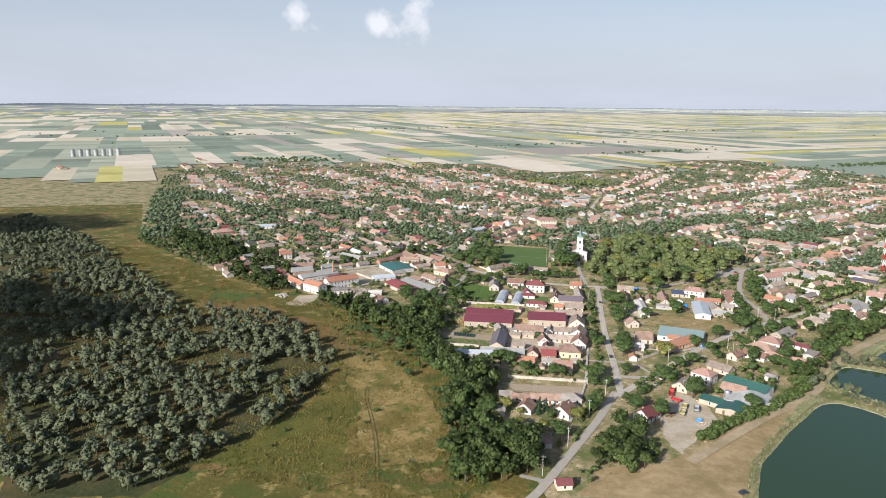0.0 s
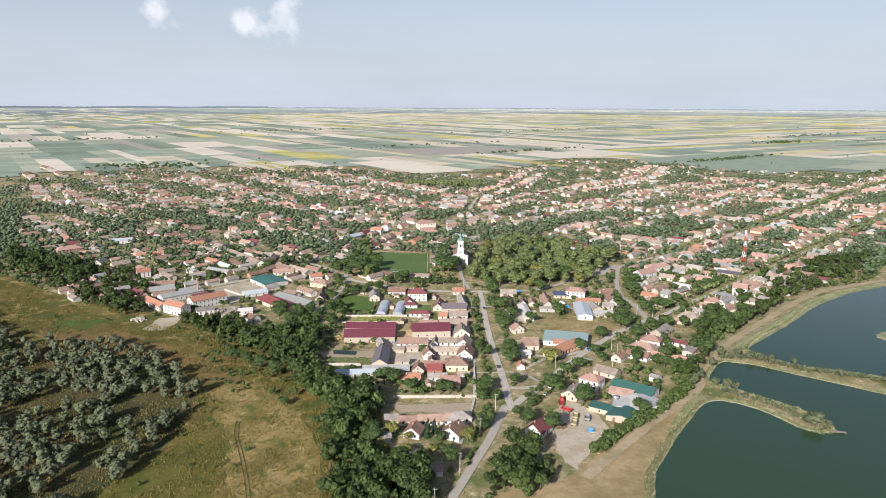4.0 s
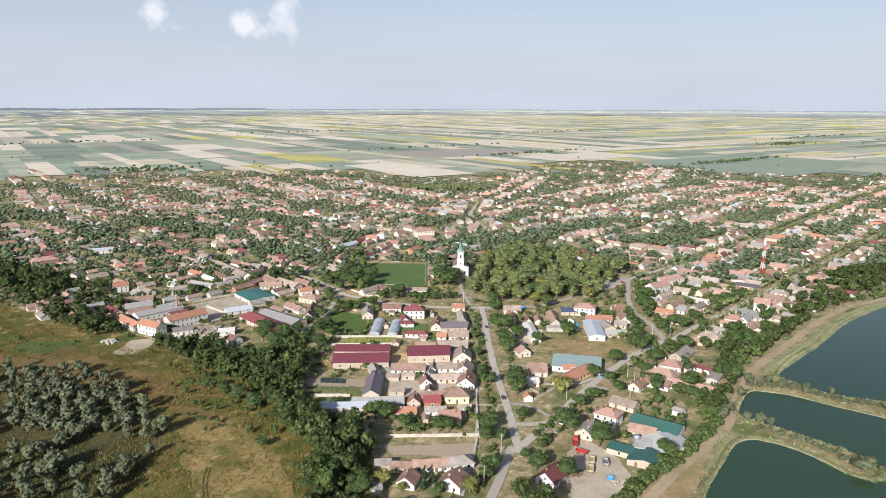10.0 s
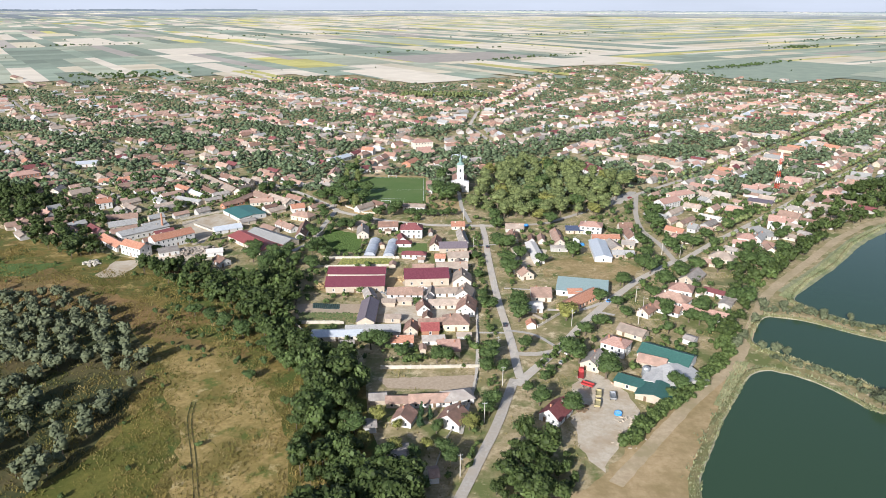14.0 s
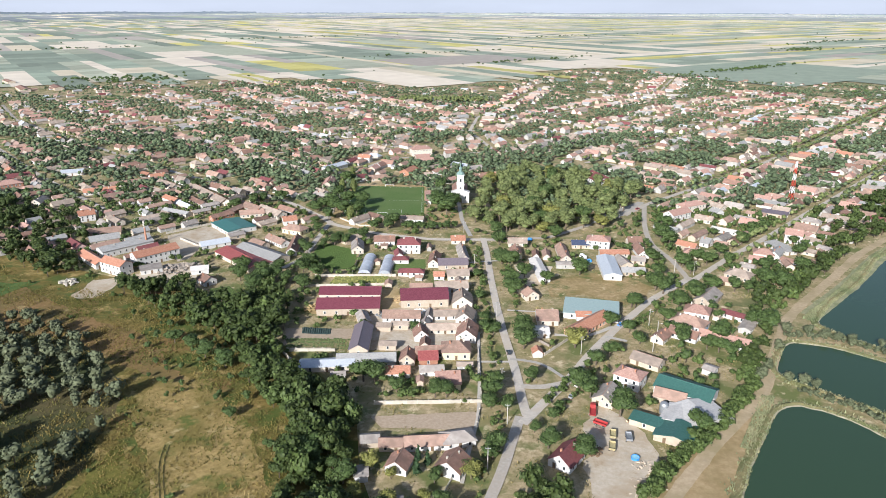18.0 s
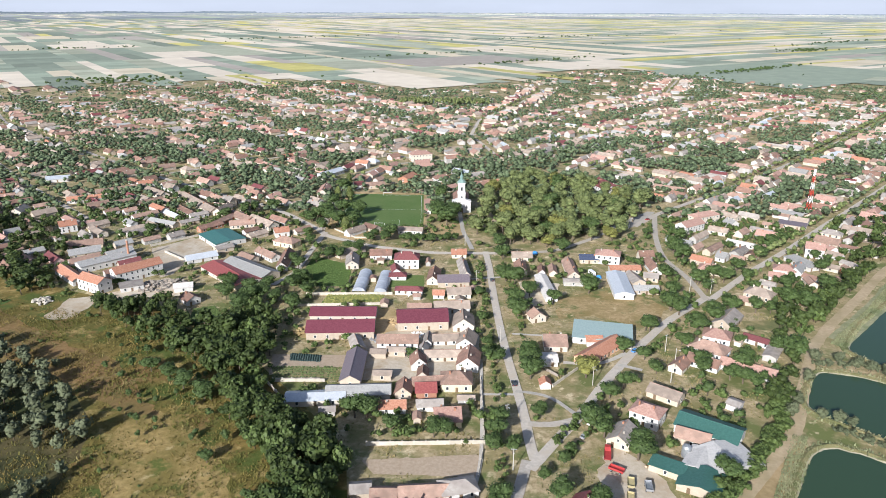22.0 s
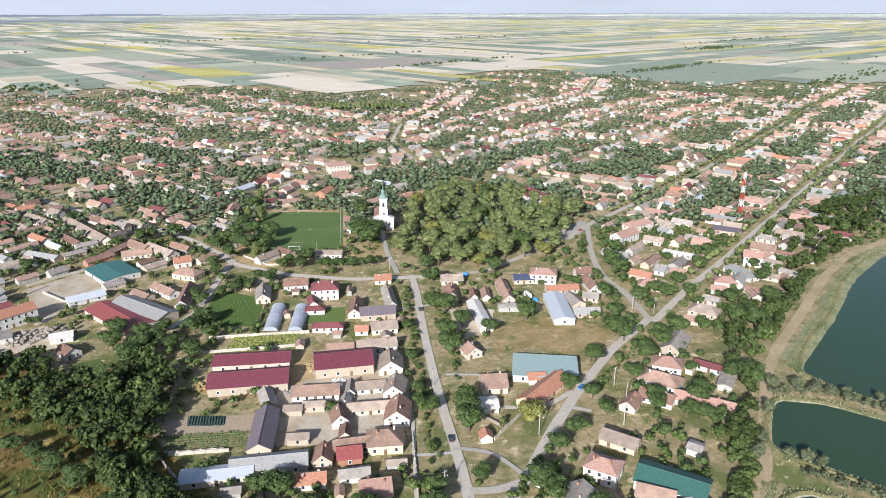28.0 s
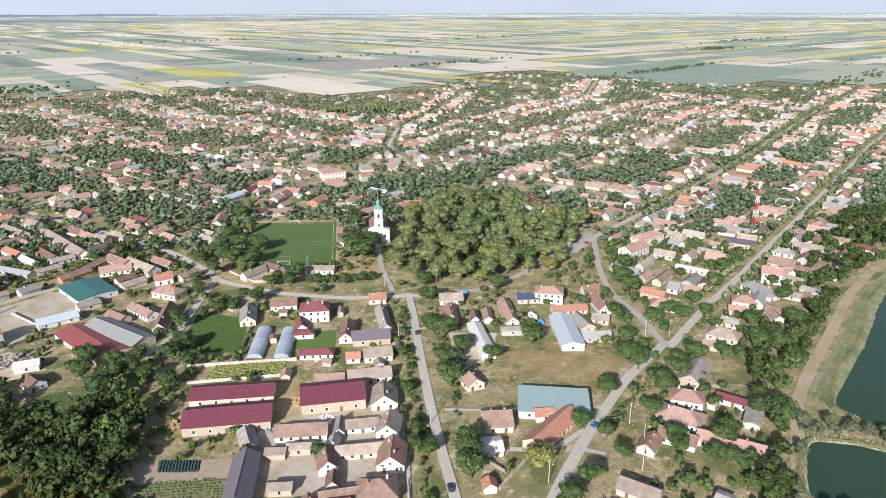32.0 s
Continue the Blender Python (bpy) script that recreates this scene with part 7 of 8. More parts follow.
# ================= lattice mast =================
mast = empty("radio_mast", pose(249.4, 538.7, 0, 0, 0, 20))
tagged(mast, "tall red and white banded steel lattice mast", "mast")
H, B0, T0 = 36.0, 1.55, 0.45
for i in range(7):
    z0, z1 = H * i / 7, H * (i + 1) / 7
    w0, w1 = B0 + (T0 - B0) * z0 / H, B0 + (T0 - B0) * z1 / H
    paint, word = (RUST, "red painted steel") if i % 2 else (MASTWHITE, "white painted steel")
    for sx, sy in ((-1, -1), (1, -1), (1, 1), (-1, 1)):
        nx, ny = -sy, sx
        part("leg", rod((sx * w0, sy * w0, z0), (sx * w1, sy * w1, z1), 0.13, n=4), paint, mast, word)
        part("brace", rod((sx * w0, sy * w0, z0), (nx * w1, ny * w1, z1), 0.08, n=4), paint, mast, word)
        part("brace", rod((nx * w0, ny * w0, z0), (sx * w1, sy * w1, z1), 0.08, n=4), paint, mast, word)
        part("strut", rod((sx * w1, sy * w1, z1), (nx * w1, ny * w1, z1), 0.09, n=4), paint, mast, word)
for a in range(3):
    part("antenna", box(-0.18, 0.5, 33 - a * 2.2, 0.18, 0.8, 35 - a * 2.2), MASTWHITE, mast, m=pose(0, 0, 0, 0, 0, a * 120))
part("top_rod", rod((0, 0, 34.8), (0, 0, 38.5), 0.06, n=5), RUST, mast)

# ================= greenhouses =================
def greenhouse(x, y, ang, W, L):
    root = tagged(empty("greenhouse", pose(x, y, 0, 0, 0, ang)), "long arched greenhouse covered with greyish film", "greenhouse", "pair of greenhouses")
    n = 12
    k = 9
    for s in range(k):
        bm = bmesh.new()
        rows = []
        for yy in (-L / 2 + L * s / k + 0.04, -L / 2 + L * (s + 1) / k - 0.04):
            rows.append([bm.verts.new((-W / 2 * math.cos(math.pi * i / n), yy, 0.9 + 2.3 * math.sin(math.pi * i / n))) for i in range(n + 1)])
        for i in range(n):
            bm.faces.new((rows[0][i], rows[0][i + 1], rows[1][i + 1], rows[1][i]))
        part("cover", bm, FILM, root)
    for s in range(k + 1):
        bm = bmesh.new()
        yy = -L / 2 + L * s / k
        p = [(-W / 2, yy, 0)] + [(-W / 2 * math.cos(math.pi * i / n), yy, 0.9 + 2.33 * math.sin(math.pi * i / n)) for i in range(n + 1)] + [(W / 2, yy, 0)]
        for a, b in zip(p, p[1:]):
            add_rod(bm, a, b, 0.05, n=4)
        part("hoop", bm, STEEL, root)
    for x0 in (-W / 2, W / 2):
        part("side_sheet", box(x0 - 0.03, -L / 2, 0, x0 + 0.03, L / 2, 0.9), FILM, root)
    for yy in (-L / 2 + 0.1, L / 2 - 0.1):
        bm = bmesh.new()
        f = [bm.verts.new((-W / 2 * 0.98 * math.cos(math.pi * i / n), yy, 0.9 + 2.25 * math.sin(math.pi * i / n))) for i in range(n + 1)]
        bm.faces.new(f)
        part("end_sheet", bm, FILM, root)
        part("end_post", rod((0, yy - 0.1, 0), (0, yy - 0.1, 3.1), 0.06, n=4), GREYWOOD, root)
    take_box(x, y, ang, W / 2, L / 2)


greenhouse(-65.4, 386.5, 0.5, 7.2, 29)
greenhouse(-53.2, 385.5, 0, 7.0, 28)

# ================= walls and fences =================
def garden_wall(pts, h):
    n = sum(math.dist(a, b) for a, b in zip(pts, pts[1:]))
    x0, y0 = pts[0]
    root = tagged(empty("garden_wall", pose(x0, y0, 0)), "long plastered masonry garden wall with pillars", "wall", "garden walls")
    for a, b in zip(pts, pts[1:]):
        d = math.dist(a, b)
        ang = math.degrees(math.atan2(b[1] - a[1], b[0] - a[0]))
        k = max(1, int(d / 4))
        base = pose(a[0] - x0, a[1] - y0, 0, 0, 0, ang)
        for i in range(k):
            part("panel", box(d * i / k + 0.15, -0.12, 0, d * (i + 1) / k - 0.15, 0.12, h - 0.15), STONE, root, m=base)
            bm = box(d * i / k - 0.2, -0.2, 0, d * i / k + 0.2, 0.2, h)
            add_box(bm, d * i / k - 0.26, -0.26, h, d * i / k + 0.26, 0.26, h + 0.1)
            part("pillar", bm, STONE, root, m=base)


def board_fence(pts, h):
    x0, y0 = pts[0]
    root = tagged(empty("fence", pose(x0, y0, 0)), "weathered grey wooden board fence", "fence", "board fences")
    for a, b in zip(pts, pts[1:]):
        d = math.dist(a, b)
        base = pose(a[0] - x0, a[1] - y0, 0, 0, 0, math.degrees(math.atan2(b[1] - a[1], b[0] - a[0])))
        k = max(2, int(d / 2.5))
        for i in range(k):
            part("post", box(d * i / k - 0.08, -0.08, 0, d * i / k + 0.08, 0.08, h + 0.1), GREYWOOD, root, m=base)
            bm = bmesh.new()
            for j in range(5):
                add_box(bm, d * i / k + 0.08, -0.03, 0.15 + j * h / 5.2, d * (i + 1) / k - 0.08, 0.03, 0.15 + j * h / 5.2 + h / 6.2)
            part("board", bm, GREYWOOD, root, m=base)


for kind, h, pts in FENCES:
    (garden_wall if kind == "wall" else board_fence)(pts, h)

# ================= power poles =================
pole = tagged(empty("power_pole", pose(*POLES[0], 0)), "concrete power pole with a steel crossarm", "pole", "power poles along the streets")
part("post", rod((0, 0, 0), (0, 0, 9), 0.2, 0.12, 8), SURF["path"], pole)
part("crossarm", box(-0.9, -0.06, 8.3, 0.9, 0.06, 8.45), STEEL, pole)
for x in (-0.8, 0, 0.8):
    part("insulator", lathe(((0.05, 0), (0.09, 0.08), (0.06, 0.14), (0.09, 0.2), (0.03, 0.26)), 8), MASTWHITE, pole, m=pose(x, 0, 8.45))
part("lamp_arm", rod((0, 0, 7.6), (0, -1.4, 8.0), 0.04, n=5), STEEL, pole)
part("lamp_head", box(-0.12, -1.8, 7.95, 0.12, -1.3, 8.08, taper=0.03), MASTWHITE, pole)
for i, (x, y) in enumerate(POLES[1:]):
    copy_thing(pole, pose(x, y, 0, 0, 0, 20 * i % 90))

# ================= goals =================
def goal(x, y, ang):
    root = tagged(empty("football_goal", pose(x, y, 0, 0, 0, ang)), "white steel football goal with a net", "goal", "goals of the football pitch")
    for sx in (-3.66, 3.66):
        part("post", rod((sx, 0, 0), (sx, 0, 2.44), 0.09, n=8), MASTWHITE, root)
        part("stay", rod((sx, 0, 2.4), (sx, 1.6, 0), 0.04, n=5), MASTWHITE, root)
    part("crossbar", rod((-3.75, 0, 2.44), (3.75, 0, 2.44), 0.09, n=8), MASTWHITE, root)


a, b = corner(0.5, 0.03), corner(0.5, 0.97)
goal(a[0], a[1], 180)
goal(b[0], b[1], 0)

# ================= vehicles =================
def wheel(root, x, y, r=0.33, w=0.22):
    wh = part("wheel", rod((0, -w / 2, 0), (0, w / 2, 0), r, n=12), TYRE, root, m=pose(x, y, r))
    part("rim", rod((0, -w / 2 - 0.01, 0), (0, w / 2 + 0.01, 0), r * 0.6, n=8), STEEL, wh)


def car(x, y, ang, paint, word):
    z0 = 0.28
    root = tagged(empty("car", pose(x, y, z0, 0, 0, ang)), f"small {word} car parked on the street", "car", "parked cars")
    bm = bmesh.new()
    prof = [(-2.1, 0.3), (-2.1, 0.75), (-1.95, 0.88), (1.0, 0.9), (1.95, 0.72), (2.1, 0.5), (2.1, 0.3)]
    sides = [[bm.verts.new((px_, s * 0.85, pz)) for px_, pz in prof] for s in (-1, 1)]
    for i in range(len(prof)):
        j = (i + 1) % len(prof)
        bm.faces.new((sides[0][i], sides[1][i], sides[1][j], sides[0][j]))
    bm.faces.new(sides[0])
    bm.faces.new(sides[1][::-1])
    bmesh.ops.bevel(bm, geom=bm.edges[:], offset=0.05, segments=1, affect="EDGES")
    part("body", bm, paint, root)
    bm = box(-1.75, -0.76, 0.88, 0.95, 0.76, 1.42)
    for v in bm.verts:
        if v.co.z > 1:
            v.co.x = -1.35 if v.co.x < 0 else 0.25
            v.co.y *= 0.84
    part("window", bm, PANE, root, "dark glass")
    part("roof", box(-1.33, -0.63, 1.42, 0.22, 0.63, 1.47), paint, root)
    for wx in (-1.3, 1.3):
        for wy in (-0.78, 0.78):
            wheel(root, wx, wy)
    for wy in (-0.6, 0.6):
        part("headlight", box(2.02, wy - 0.15, 0.52, 2.12, wy + 0.15, 0.66), FRAME, root)
        part("tail_light", box(-2.13, wy - 0.15, 0.62, -2.05, wy + 0.15, 0.78), RUST, root)


DARKP = material("dark_car_paint", ((0.03, 0.035, 0.045), (0.04, 0.045, 0.055)), 0.3, spec=0.5)
SILVER = material("silver_car_paint", ((0.42, 0.44, 0.46), (0.5, 0.52, 0.54)), 0.3, 0.4, spec=0.5)
REDP = material("red_vehicle_paint", ((0.33, 0.035, 0.035), (0.38, 0.05, 0.045)), 0.5, spec=0.5)
for x, y, a, p, w in ((40.5, 241.0, 50, SILVER, "silver"), (8.6, 393.3, 92, DARKP, "dark"), (16.2, 277.5, 97, DARKP, "dark"), (73, 309.8, 45, BLUEP, "blue"), (125.9, 520.5, 40, REDP, "red"), (66.5, 138.3, 30, DARKP, "dark"), (36, 246, 48, DARKP, "dark"), (44, 250, 50, MASTWHITE, "white")):
    car(x, y, a, p, w)


def trailer(x, y, ang, paint, word, L=6.0):
    root = tagged(empty("farm_trailer", pose(x, y, 0.05, 0, 0, ang)), f"{word} two-axle farm trailer standing in the yard", "trailer", "farm trailers")
    part("bed", box(-L / 2, -1.15, 0.95, L / 2, 1.15, 1.1), paint, root)
    for a, b in (((-L / 2, -1.15), (L / 2, -1.08)), ((-L / 2, 1.08), (L / 2, 1.15)), ((-L / 2, -1.08), (-L / 2 + 0.07, 1.08)), ((L / 2 - 0.07, -1.08), (L / 2, 1.08))):
        part("side_board", box(a[0], a[1], 1.1, b[0], b[1], 1.75), paint, root)
    part("drawbar", rod((L / 2, 0, 0.8), (L / 2 + 1.5, 0, 0.6), 0.06), STEEL, root)
    for wx in (-L * 0.3, L * 0.3):
        part("axle", box(wx - 0.1, -0.9, 0.4, wx + 0.1, 0.9, 0.95), STEEL, root)
        for wy in (-1.0, 1.0):
            wheel(root, wx, wy, 0.45, 0.3)


trailer(48.6, 221.5, 148, REDP, "red", 5.2)
trailer(52.0, 214.5, 80, YELLOWP, "yellow", 4.8)
trailer(50.4, 207.0, 78, YELLOWP, "yellow", 4.8)
trailer(57.5, 213.0, 85, STEEL, "grey", 5)


def truck(x, y, ang, paint):
    root = tagged(empty("truck", pose(x, y, 0.05, 0, 0, ang)), "red flatbed lorry parked in the farm yard", "truck")
    cab = box(1.6, -1.15, 0.7, 3.4, 1.15, 2.7, taper=0.1)
    c = part("cab", cab, paint, root)
    part("windscreen", box(3.3, -0.95, 1.7, 3.42, 0.95, 2.4), PANE, c)
    part("bed", box(-3.4, -1.2, 0.95, 1.5, 1.2, 1.15), paint, root)
    for yy in (-1.2, 1.12):
        part("side_board", box(-3.4, yy, 1.15, 1.5, yy + 0.08, 1.75), paint, root)
    for wx in (-2.2, 2.4):
        for wy in (-1.0, 1.0):
            wheel(root, wx, wy, 0.5, 0.32)


truck(47.0, 230.0, 80, REDP)
camper = tagged(empty("camper_van", pose(67.8, 406.5, 0.05, 0, 0, 110)), "white camper van parked behind the houses", "van")
part("body", box(-2.8, -1.05, 0.5, 2.8, 1.05, 2.7, taper=0.12), MASTWHITE, camper)
part("window", box(-1.6, -1.03, 1.5, 1.6, 1.03, 2.1), PANE, camper)
for wx in (-1.8, 1.8):
    for wy in (-0.95, 0.95):
        wheel(camper, wx, wy, 0.36)
for x, y, a in ((71, 401.5, 20), (36.9, 441.5, 0), (-23.5, 405, 15)):
    t = tagged(empty("tarpaulin_heap", pose(x, y, 0, 0, 0, a)), "heap covered with a bright blue tarpaulin", "tarpaulin")
    bm = bmesh.new()
    bmesh.ops.create_icosphere(bm, subdivisions=2, radius=1.6)
    for v in bm.verts:
        v.co.z = max(v.co.z, 0) * 1.2 + 0.1 * noise.noise(v.co * 2)
        v.co.x *= 1.2
    part("sheet", bm, BLUEP, t)
    part("rope", rod((-2, 0, 0.3), (2, 0, 0.3), 0.03, n=4), STEEL, t)
for x, y, r in ((112.9, 309.1, 2.2), (57.5, 201.5, 1.5)):
    pl = tagged(empty("swimming_pool", pose(x, y, 0)), "small round above-ground blue swimming pool", "pool", "garden pools")
    part("wall", lathe(((r, 0), (r, 0.9), (r - 0.12, 0.92), (r - 0.14, 0.7)), 24), BLUEP, pl)
    part("water", lathe(((r - 0.2, 0.72), (r - 0.2, 0.78)), 24), POOL, pl)
tank = tagged(empty("milk_tank", pose(74.4, 231.0, 0)), "upright steel tank in the farm courtyard", "tank")
part("vessel", lathe(((1.6, 0.6), (1.7, 1.0), (1.7, 4.2), (1.3, 4.9), (0.3, 5.3)), 16), STEEL, tank)
for i in range(4):
    a = i * 1.5708
    part("leg", rod((1.3 * math.cos(a), 1.3 * math.sin(a), 0), (1.3 * math.cos(a), 1.3 * math.sin(a), 0.8), 0.1), STEEL, tank)
stack = tagged(empty("factory_chimney", pose(-215.5, 414, 0)), "slim dark brick works chimney", "chimney")
part("shaft", rod((0, 0, 0), (0, 0, 14), 0.8, 0.55, 10), WALL["brick"], stack)
part("rim", rod((0, 0, 13.6), (0, 0, 14.1), 0.7, n=10), SURF["road"], stack)


def heap(name, x, y, r, h, mat, label, n=26, s=0.9, seed=1):
    q = random.Random(seed)
    root = tagged(empty(name, pose(x, y, 0)), label, "heap")
    for i in range(n):
        a, d = q.uniform(0, 6.28), r * math.sqrt(q.random())
        bm = box(-s * q.uniform(0.5, 1.4), -s * q.uniform(0.3, 0.8), -s * 0.3, s * q.uniform(0.5, 1.4), s * q.uniform(0.3, 0.8), s * 0.35, taper=0.08)
        part("piece", bm, mat, root, m=pose(d * math.cos(a), d * math.sin(a), s * 0.3 + h * (1 - d / r) * q.uniform(0.3, 1), q.uniform(-25, 25), q.uniform(-25, 25), q.uniform(0, 360)))


heap("timber_heap", -182, 374, 9, 2.2, GREYWOOD, "large heap of old timber and pallets at the works", 60, 1.3, 2)
heap("timber_heap", -172, 380, 6, 1.8, GREYWOOD, "heap of sawn timber beside the works", 34, 1.2, 3)
heap("rubble_heap", 60, 196, 5, 0.6, WALL["tan"], "rubble and scrap strewn over the yard", 30, 0.5, 4)
heap("rubble_heap", 58, 186, 7, 0.3, WALL["tan"], "broken stone strewn on the pale ground", 30, 0.4, 5)
heap("scrap_heap", 44, 205, 3, 1.0, WOOD, "farm scrap and machinery parts by the house", 20, 0.8, 6)
heap("scrap_heap", 63, 226, 4, 0.9, WALL["peach"], "crates and odds stacked under the canopy", 22, 0.7, 7)
heap("scrap_heap", -36, 372, 4, 1.0, MASTWHITE, "white crates and odds in the yard", 16, 0.8, 8)
heap("hay_heap", -84, 322, 5, 2.0, SURF["dry"], "heap of straw beside the wine-red barn", 40, 1.0, 9)
heap("hay_heap", -40, 336, 4, 1.0, SURF["dry"], "straw strewn between the barns", 26, 0.9, 10)
heap("scrap_heap", -46, 316, 5, 0.9, STEEL, "farm machinery parts by the barn", 20, 0.9, 11)
heap("rubble_heap", -232, 350, 5, 1.6, STONE, "broken concrete at the edge of the works", 24, 1.2, 12)
heap("scrap_heap", -28, 322, 3, 0.9, MASTWHITE, "pale sacks and drums before the barn", 14, 0.7, 13)

# small buildings and odds with a place of their own
building("clubhouse", -46.6, 479.5, 176, 17, 7, 3.0, 1.6, "gable", "beige", "white")
building("stand", -39.5, 543, 96, 32, 4, 2.6, 0.8, "mono", "pink", "white")
sheet("pavement", [(-37.5, 494), (-34.2, 494), (-41, 585), (-44, 585)], SURF["track"], "reddish trodden strip beside the football pitch", "path")
sheet("plot", ragged([(-33.5, 464), (-12, 467), (-13, 491), (-34, 492)], 3, 3, 0.5), SURF["dry"], "bare brown ground between pitch and church", "plot")
building("hut", -2.5, 126.5, 20, 6, 5, 2.4, 1.4, "gable", "maroon", "cream")
for i, (x, y) in enumerate(((-1324, 1400), (-1311, 1412), (-1298, 1424), (-1285, 1436), (-1272, 1448), (-1259, 1460), (-1246, 1472))):
    s = tagged(empty("grain_silo", pose(x, y, 0)), "tall round steel grain silo with a conical top", "silo", "row of grain silos")
    part("drum", lathe(((5.6, 0), (5.6, 18)), 20), STEEL, s)
    part("cone", lathe(((5.8, 18), (0.6, 21.5), (0.5, 22.2)), 20), STEEL, s)
for x, y, a, L, W in ((-905, 1255, 130, 60, 16), (-850, 1275, 130, 70, 16), (-800, 1300, 130, 60, 16), (-960, 1400, 135, 50, 14), (-1120, 1130, 140, 50, 14)):
    building("hall", x, y, a, L, W, 4.5, 2.4, "gable", "brown", "tan", fine=False)
# the small reedy island in the north pond
isle = bmesh.new()
ring = [(13, 0.0), (11.5, 0.5), (8, 0.9), (3, 1.0)]
loops = [[isle.verts.new((r * 1.25 * math.cos(k * math.pi / 12) * (1 + 0.06 * math.sin(3 * k)), r * 0.8 * math.sin(k * math.pi / 12) * (1 + 0.06 * math.cos(2 * k)), z)) for k in range(24)] for r, z in ring]
for la, lb in zip(loops, loops[1:]):
    for k in range(24):
        isle.faces.new((la[k], la[(k + 1) % 24], lb[(k + 1) % 24], lb[k]))
isle.faces.new(loops[-1])
tagged(obj("island", isle, SURF["reedbed"], m=pose(281, 348, 0.1, 0, 0, 20)), "small reedy island in the pond", "island", kind="structure")
# woodland strip along the horizon, higher in the west, haze painted as blue-grey
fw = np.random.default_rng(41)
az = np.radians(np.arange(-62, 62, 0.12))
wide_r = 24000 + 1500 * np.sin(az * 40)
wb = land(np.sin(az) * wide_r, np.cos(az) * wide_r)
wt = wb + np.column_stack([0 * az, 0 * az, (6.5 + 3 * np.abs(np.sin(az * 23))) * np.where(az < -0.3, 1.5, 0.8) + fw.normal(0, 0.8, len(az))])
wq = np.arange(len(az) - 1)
tagged(new("backdrop", mesh_from("backdrop", np.concatenate([wb - (0, 0, 4), wt]), np.stack([wq, wq + 1, wq + 1 + len(az), wq + len(az)], -1), [material("hazy_woodland", ((0.135, 0.165, 0.20), (0.16, 0.19, 0.22)), 0.95, small=0.01, large=0.003)], sides=4)), "woodland along the horizon, blue-grey with painted haze", "woodland", kind="structure")
pier = tagged(empty("fishing_pier", pose(168.5, 206.5, -0.25, 0, 0, -12)), "small weathered wooden fishing pier over the pond", "pier")
for i in range(14):
    part("plank", box(i * 0.5, -0.9, 1.0, i * 0.5 + 0.44, 0.9, 1.08), GREYWOOD, pier)
for x in (0.3, 3.3, 6.5):
    for yy in (-0.8, 0.8):
        part("pile", rod((x, yy, -0.5), (x, yy, 1.0), 0.1, n=6), GREYWOOD, pier)

# ================= reeds, tufts, cloud =================
def blades(name, pts, size, mat, label, category, lean=0.35, wide=0.5):
    p = np.asarray(pts, float)
    r = np.random.default_rng(len(p))
    n = len(p)
    a = r.uniform(0, 6.283, (n, 3))
    h = size * r.uniform(0.5, 1.4, (n, 1))
    base = np.column_stack([p, np.full(n, 0.02)])
    vs = []
    for k in range(2):
        d = np.column_stack([np.cos(a[:, k]), np.sin(a[:, k]), np.zeros(n)])
        up = np.column_stack([r.normal(0, lean, n), r.normal(0, lean, n), np.ones(n)])
        vs.append(np.stack([base - d * h * wide, base + d * h * wide, base + up * h], 1))
    v = np.concatenate(vs).reshape(-1, 3)
    return tagged(new(name, mesh_from(name, v, np.arange(len(v)).reshape(-1, 3), [mat])), label, category, kind="stuff")


shore = []
for poly in (WATER_SOUTH, WATER_NORTH):
    p = np.array(poly + poly[:1])
    for a, b in zip(p, p[1:]):
        d = np.hypot(*(b - a))
        t = rng.random(int(d * 22))[:, None]
        n = np.array((b[1] - a[1], a[0] - b[0])) / d
        q = a + (b - a) * t + n * rng.normal(0, 2.2, t.shape)
        shore.append(q)
shore = np.concatenate(shore)
keep = ~(inside(WATER_SOUTH, shore[:, 0], shore[:, 1]) | inside(WATER_NORTH, shore[:, 0], shore[:, 1])) & (shore[:, 0] < 360) & (shore[:, 1] > 110) & (shore[:, 0] > 60)
blades("reeds", shore[keep], 1.0, REED, "pale reeds along the pond banks", "reeds", 0.3, 0.3)
belt = []
for a, b, w in (((168, 322), (206, 363), 9), ((206, 363), (258, 424), 10), ((258, 424), (302, 460), 10), ((302, 460), (352, 488), 9), ((122, 246), (100, 208), 4)):
    a, b = np.array(a, float), np.array(b, float)
    t = rng.random(int(np.hypot(*(b - a)) * w * 9))[:, None]
    n = np.array((b[1] - a[1], a[0] - b[0])) / np.hypot(*(b - a))
    belt.append(a + (b - a) * t + n * (rng.uniform(-0.2, 1, t.shape) * w))
belt = np.concatenate(belt)
belt = belt[np.sqrt(((belt[:, None] - trail[None]) ** 2).sum(-1)).min(1) > 3.2]
belt = belt[~(inside(WATER_NORTH, belt[:, 0], belt[:, 1]) | inside(WATER_SOUTH, belt[:, 0], belt[:, 1]))]
blades("reeds", belt, 0.9, REED, "broad belt of pale reeds on the shore", "reeds", 0.3, 0.2)
dike = []
for pts in (((133, 249), (149, 236), (159, 223), (164, 211)), ((148, 300), (170, 298), (186, 284), (210, 275), (235, 265))):
    for a, b in zip(pts, pts[1:]):
        k = int(math.dist(a, b) / 0.9)
        dike += [(a[0] + (b[0] - a[0]) * i / k + rng.normal(0, 1.0), a[1] + (b[1] - a[1]) * i / k + rng.normal(0, 1.0)) for i in range(k)]
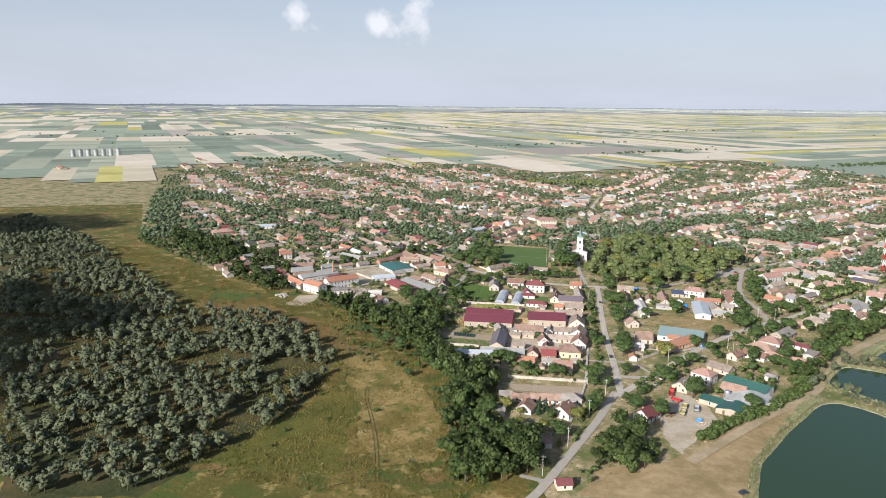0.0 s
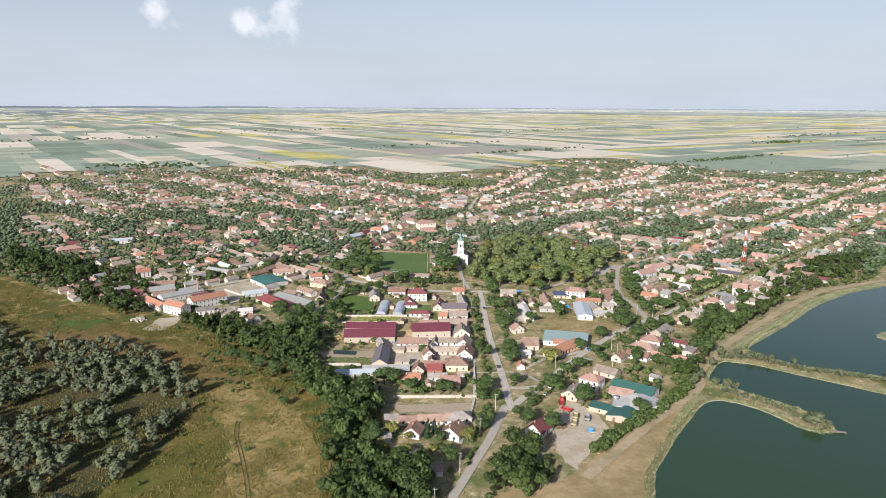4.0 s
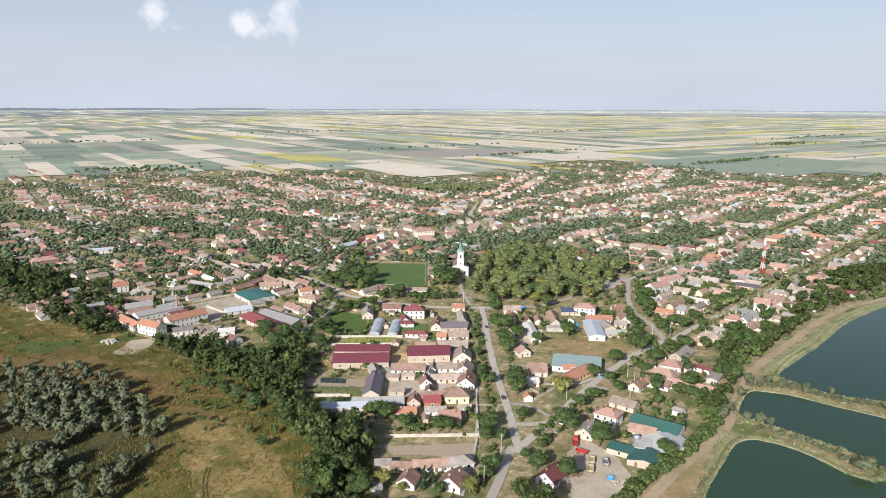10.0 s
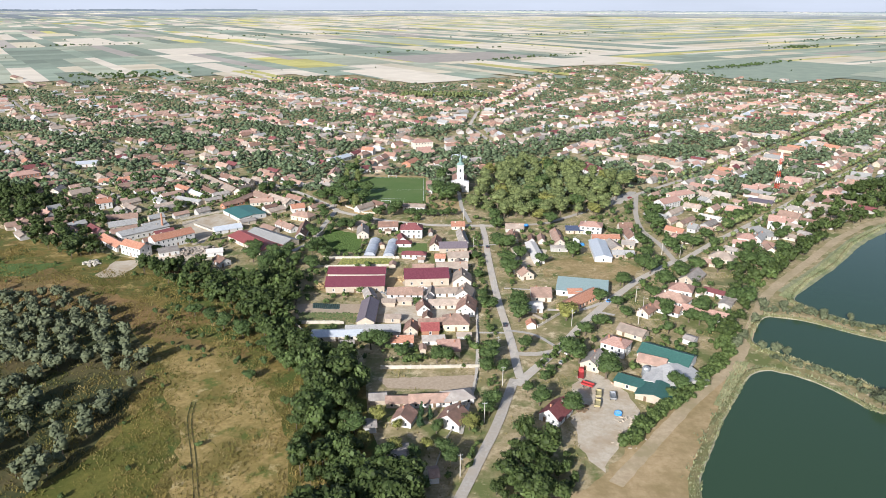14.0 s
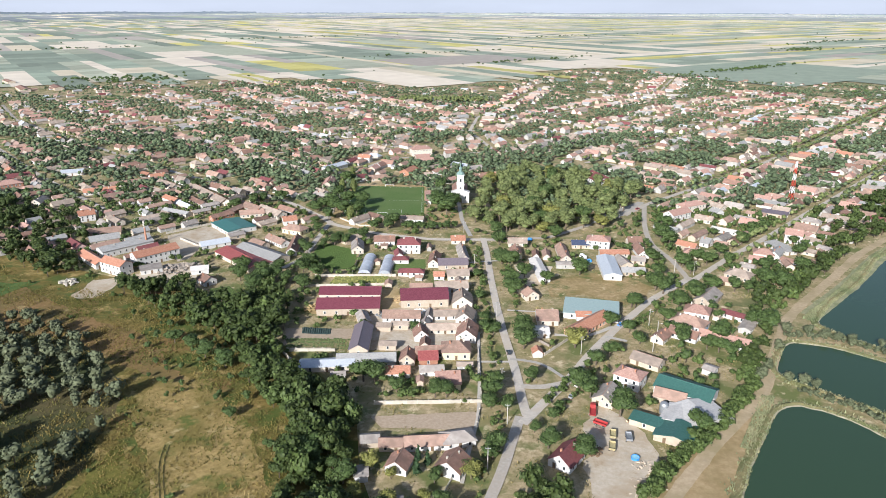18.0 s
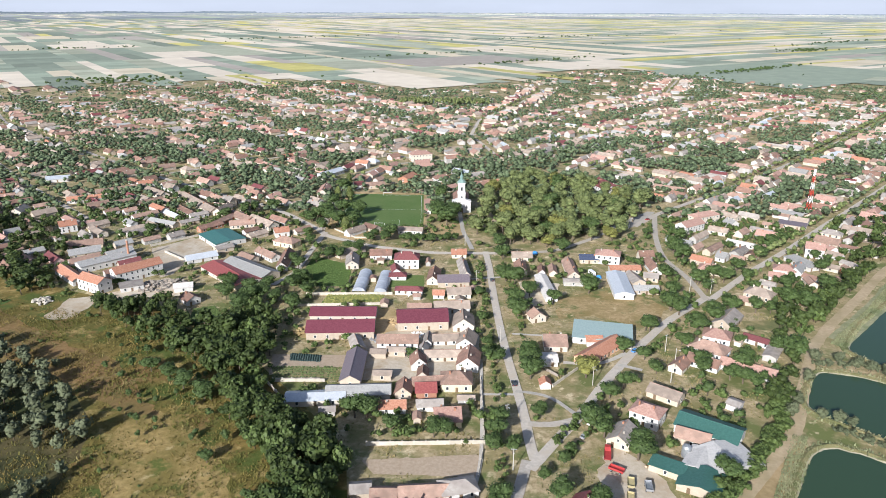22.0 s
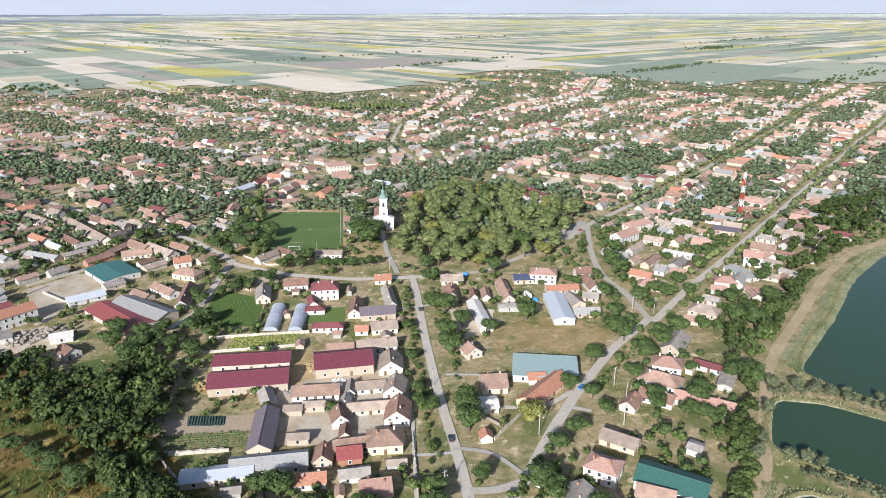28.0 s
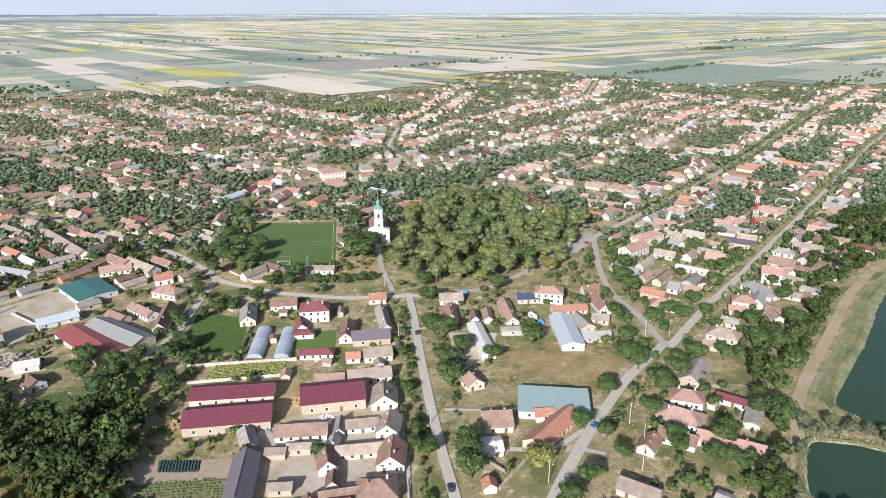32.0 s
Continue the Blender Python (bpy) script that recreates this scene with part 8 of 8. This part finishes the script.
wood("dike_bushes", "willow", np.array(dike)[::1] + (0.9, 1.4), rng.uniform(1.6, 4.2, len(dike)), 6, 110, "grey-green willow bushes along the dike", "bushes", stems=False)
line = np.array([(57.9, 179.2), (67.9, 192.3), (84.6, 210.5), (101.9, 230.5), (116.5, 249.7), (123.8, 265.8)])
along = np.linspace(0, 5, 170)
edge = np.stack([np.interp(along, np.arange(6), line[:, 0]), np.interp(along, np.arange(6), line[:, 1])], -1) + rng.normal(0, 1.3, (170, 2)) + (-1.5, 1.2)
take_area(AREA["thicketF"])
wood("track_hedge", "hedge", edge, rng.uniform(2.8, 5.6, len(edge)), 6, 160, "light green hedge along the earth track", "hedge")
mead = [(-480, 100), (-480, 500), (-336, 410), (-250, 350), (-190, 335), (-130, 300), (-98, 262), (-60, 215), (-50, 180), (-40, 130), (-20, 100)]
tuf = np.random.default_rng(17).uniform((-480, 100), (-20, 480), (240000, 2))
tuf = tuf[inside(mead, tuf[:, 0], tuf[:, 1])]
tn = np.array([noise.noise((x * 0.05, y * 0.05, 1.0)) + 0.6 * noise.noise((x * 0.16, y * 0.16, 4.0)) for x, y in tuf])
tuf = tuf[tn + np.random.default_rng(2).normal(0, 0.25, len(tn)) > -0.1]
blades("meadow_tufts", tuf, 0.8, TUFT, "dry grass tufts over the meadow", "grass", 0.5, 0.22)
sparse = scatter(AREA["bushA"], 7, 93, keep=0.4)
wood("meadow_edge_bushes", "round", sparse, rng.uniform(2.5, 5.5, len(sparse)), 7, 150, "scattered dark bushes at the thicket edge", "bushes")
low = scatter(mead, 9, 91, keep=0.10)
wood("meadow_bushes", "hedge", low, rng.uniform(0.8, 2.6, len(low)), 5, 60, "low green bushes in the meadow", "bushes", stems=False, wide=1.2)

wd = np.random.default_rng(23).uniform((-230, 120), (270, 560), (150000, 2))
wd = wd[inside(VILLAGE, wd[:, 0], wd[:, 1])]
wd = wd[~is_taken(wd[:, 0], wd[:, 1])]
wn2 = np.array([noise.noise((x * 0.09, y * 0.09, 5.0)) + 0.5 * noise.noise((x * 0.3, y * 0.3, 8.0)) for x, y in wd])
wd = wd[wn2 + np.random.default_rng(24).normal(0, 0.2, len(wn2)) > 0.12]
blades("yard_weeds", wd, 0.6, WEED, "weeds and grass tufts in the yards and verges", "grass", 0.5, 0.35)

# the cloud whose shade lies on the willows
cb = bmesh.new()
HIGH = 620.0
far = HIGH / math.tan(radians(SUN_EL))
cq = random.Random(5)
for sx, sy, r in ((-430, 258, 58), (-375, 258, 44), (-328, 264, 33), (-480, 210, 70), (-400, 175, 45), (-350, 160, 44), (-312, 128, 32), (-650, 560, 60), (-590, 582, 30), (-730, 530, 70)):
    c = Vector((sx + far * math.sin(radians(SUN_AZ)), sy + far * math.cos(radians(SUN_AZ)), HIGH))
    made = bmesh.ops.create_icosphere(cb, subdivisions=3, radius=r)["verts"]
    for v in made:
        k = 1 + 0.35 * noise.noise(v.co * 0.03 + c * 0.01) + 0.2 * noise.noise(v.co * 0.09)
        v.co = Vector((v.co.x * k, v.co.y * k, v.co.z * k * 0.45)) + c
tagged(obj("cloud", cb, CLOUDM), "low white cumulus cloud that shades the meadow", "cloud", kind="structure")
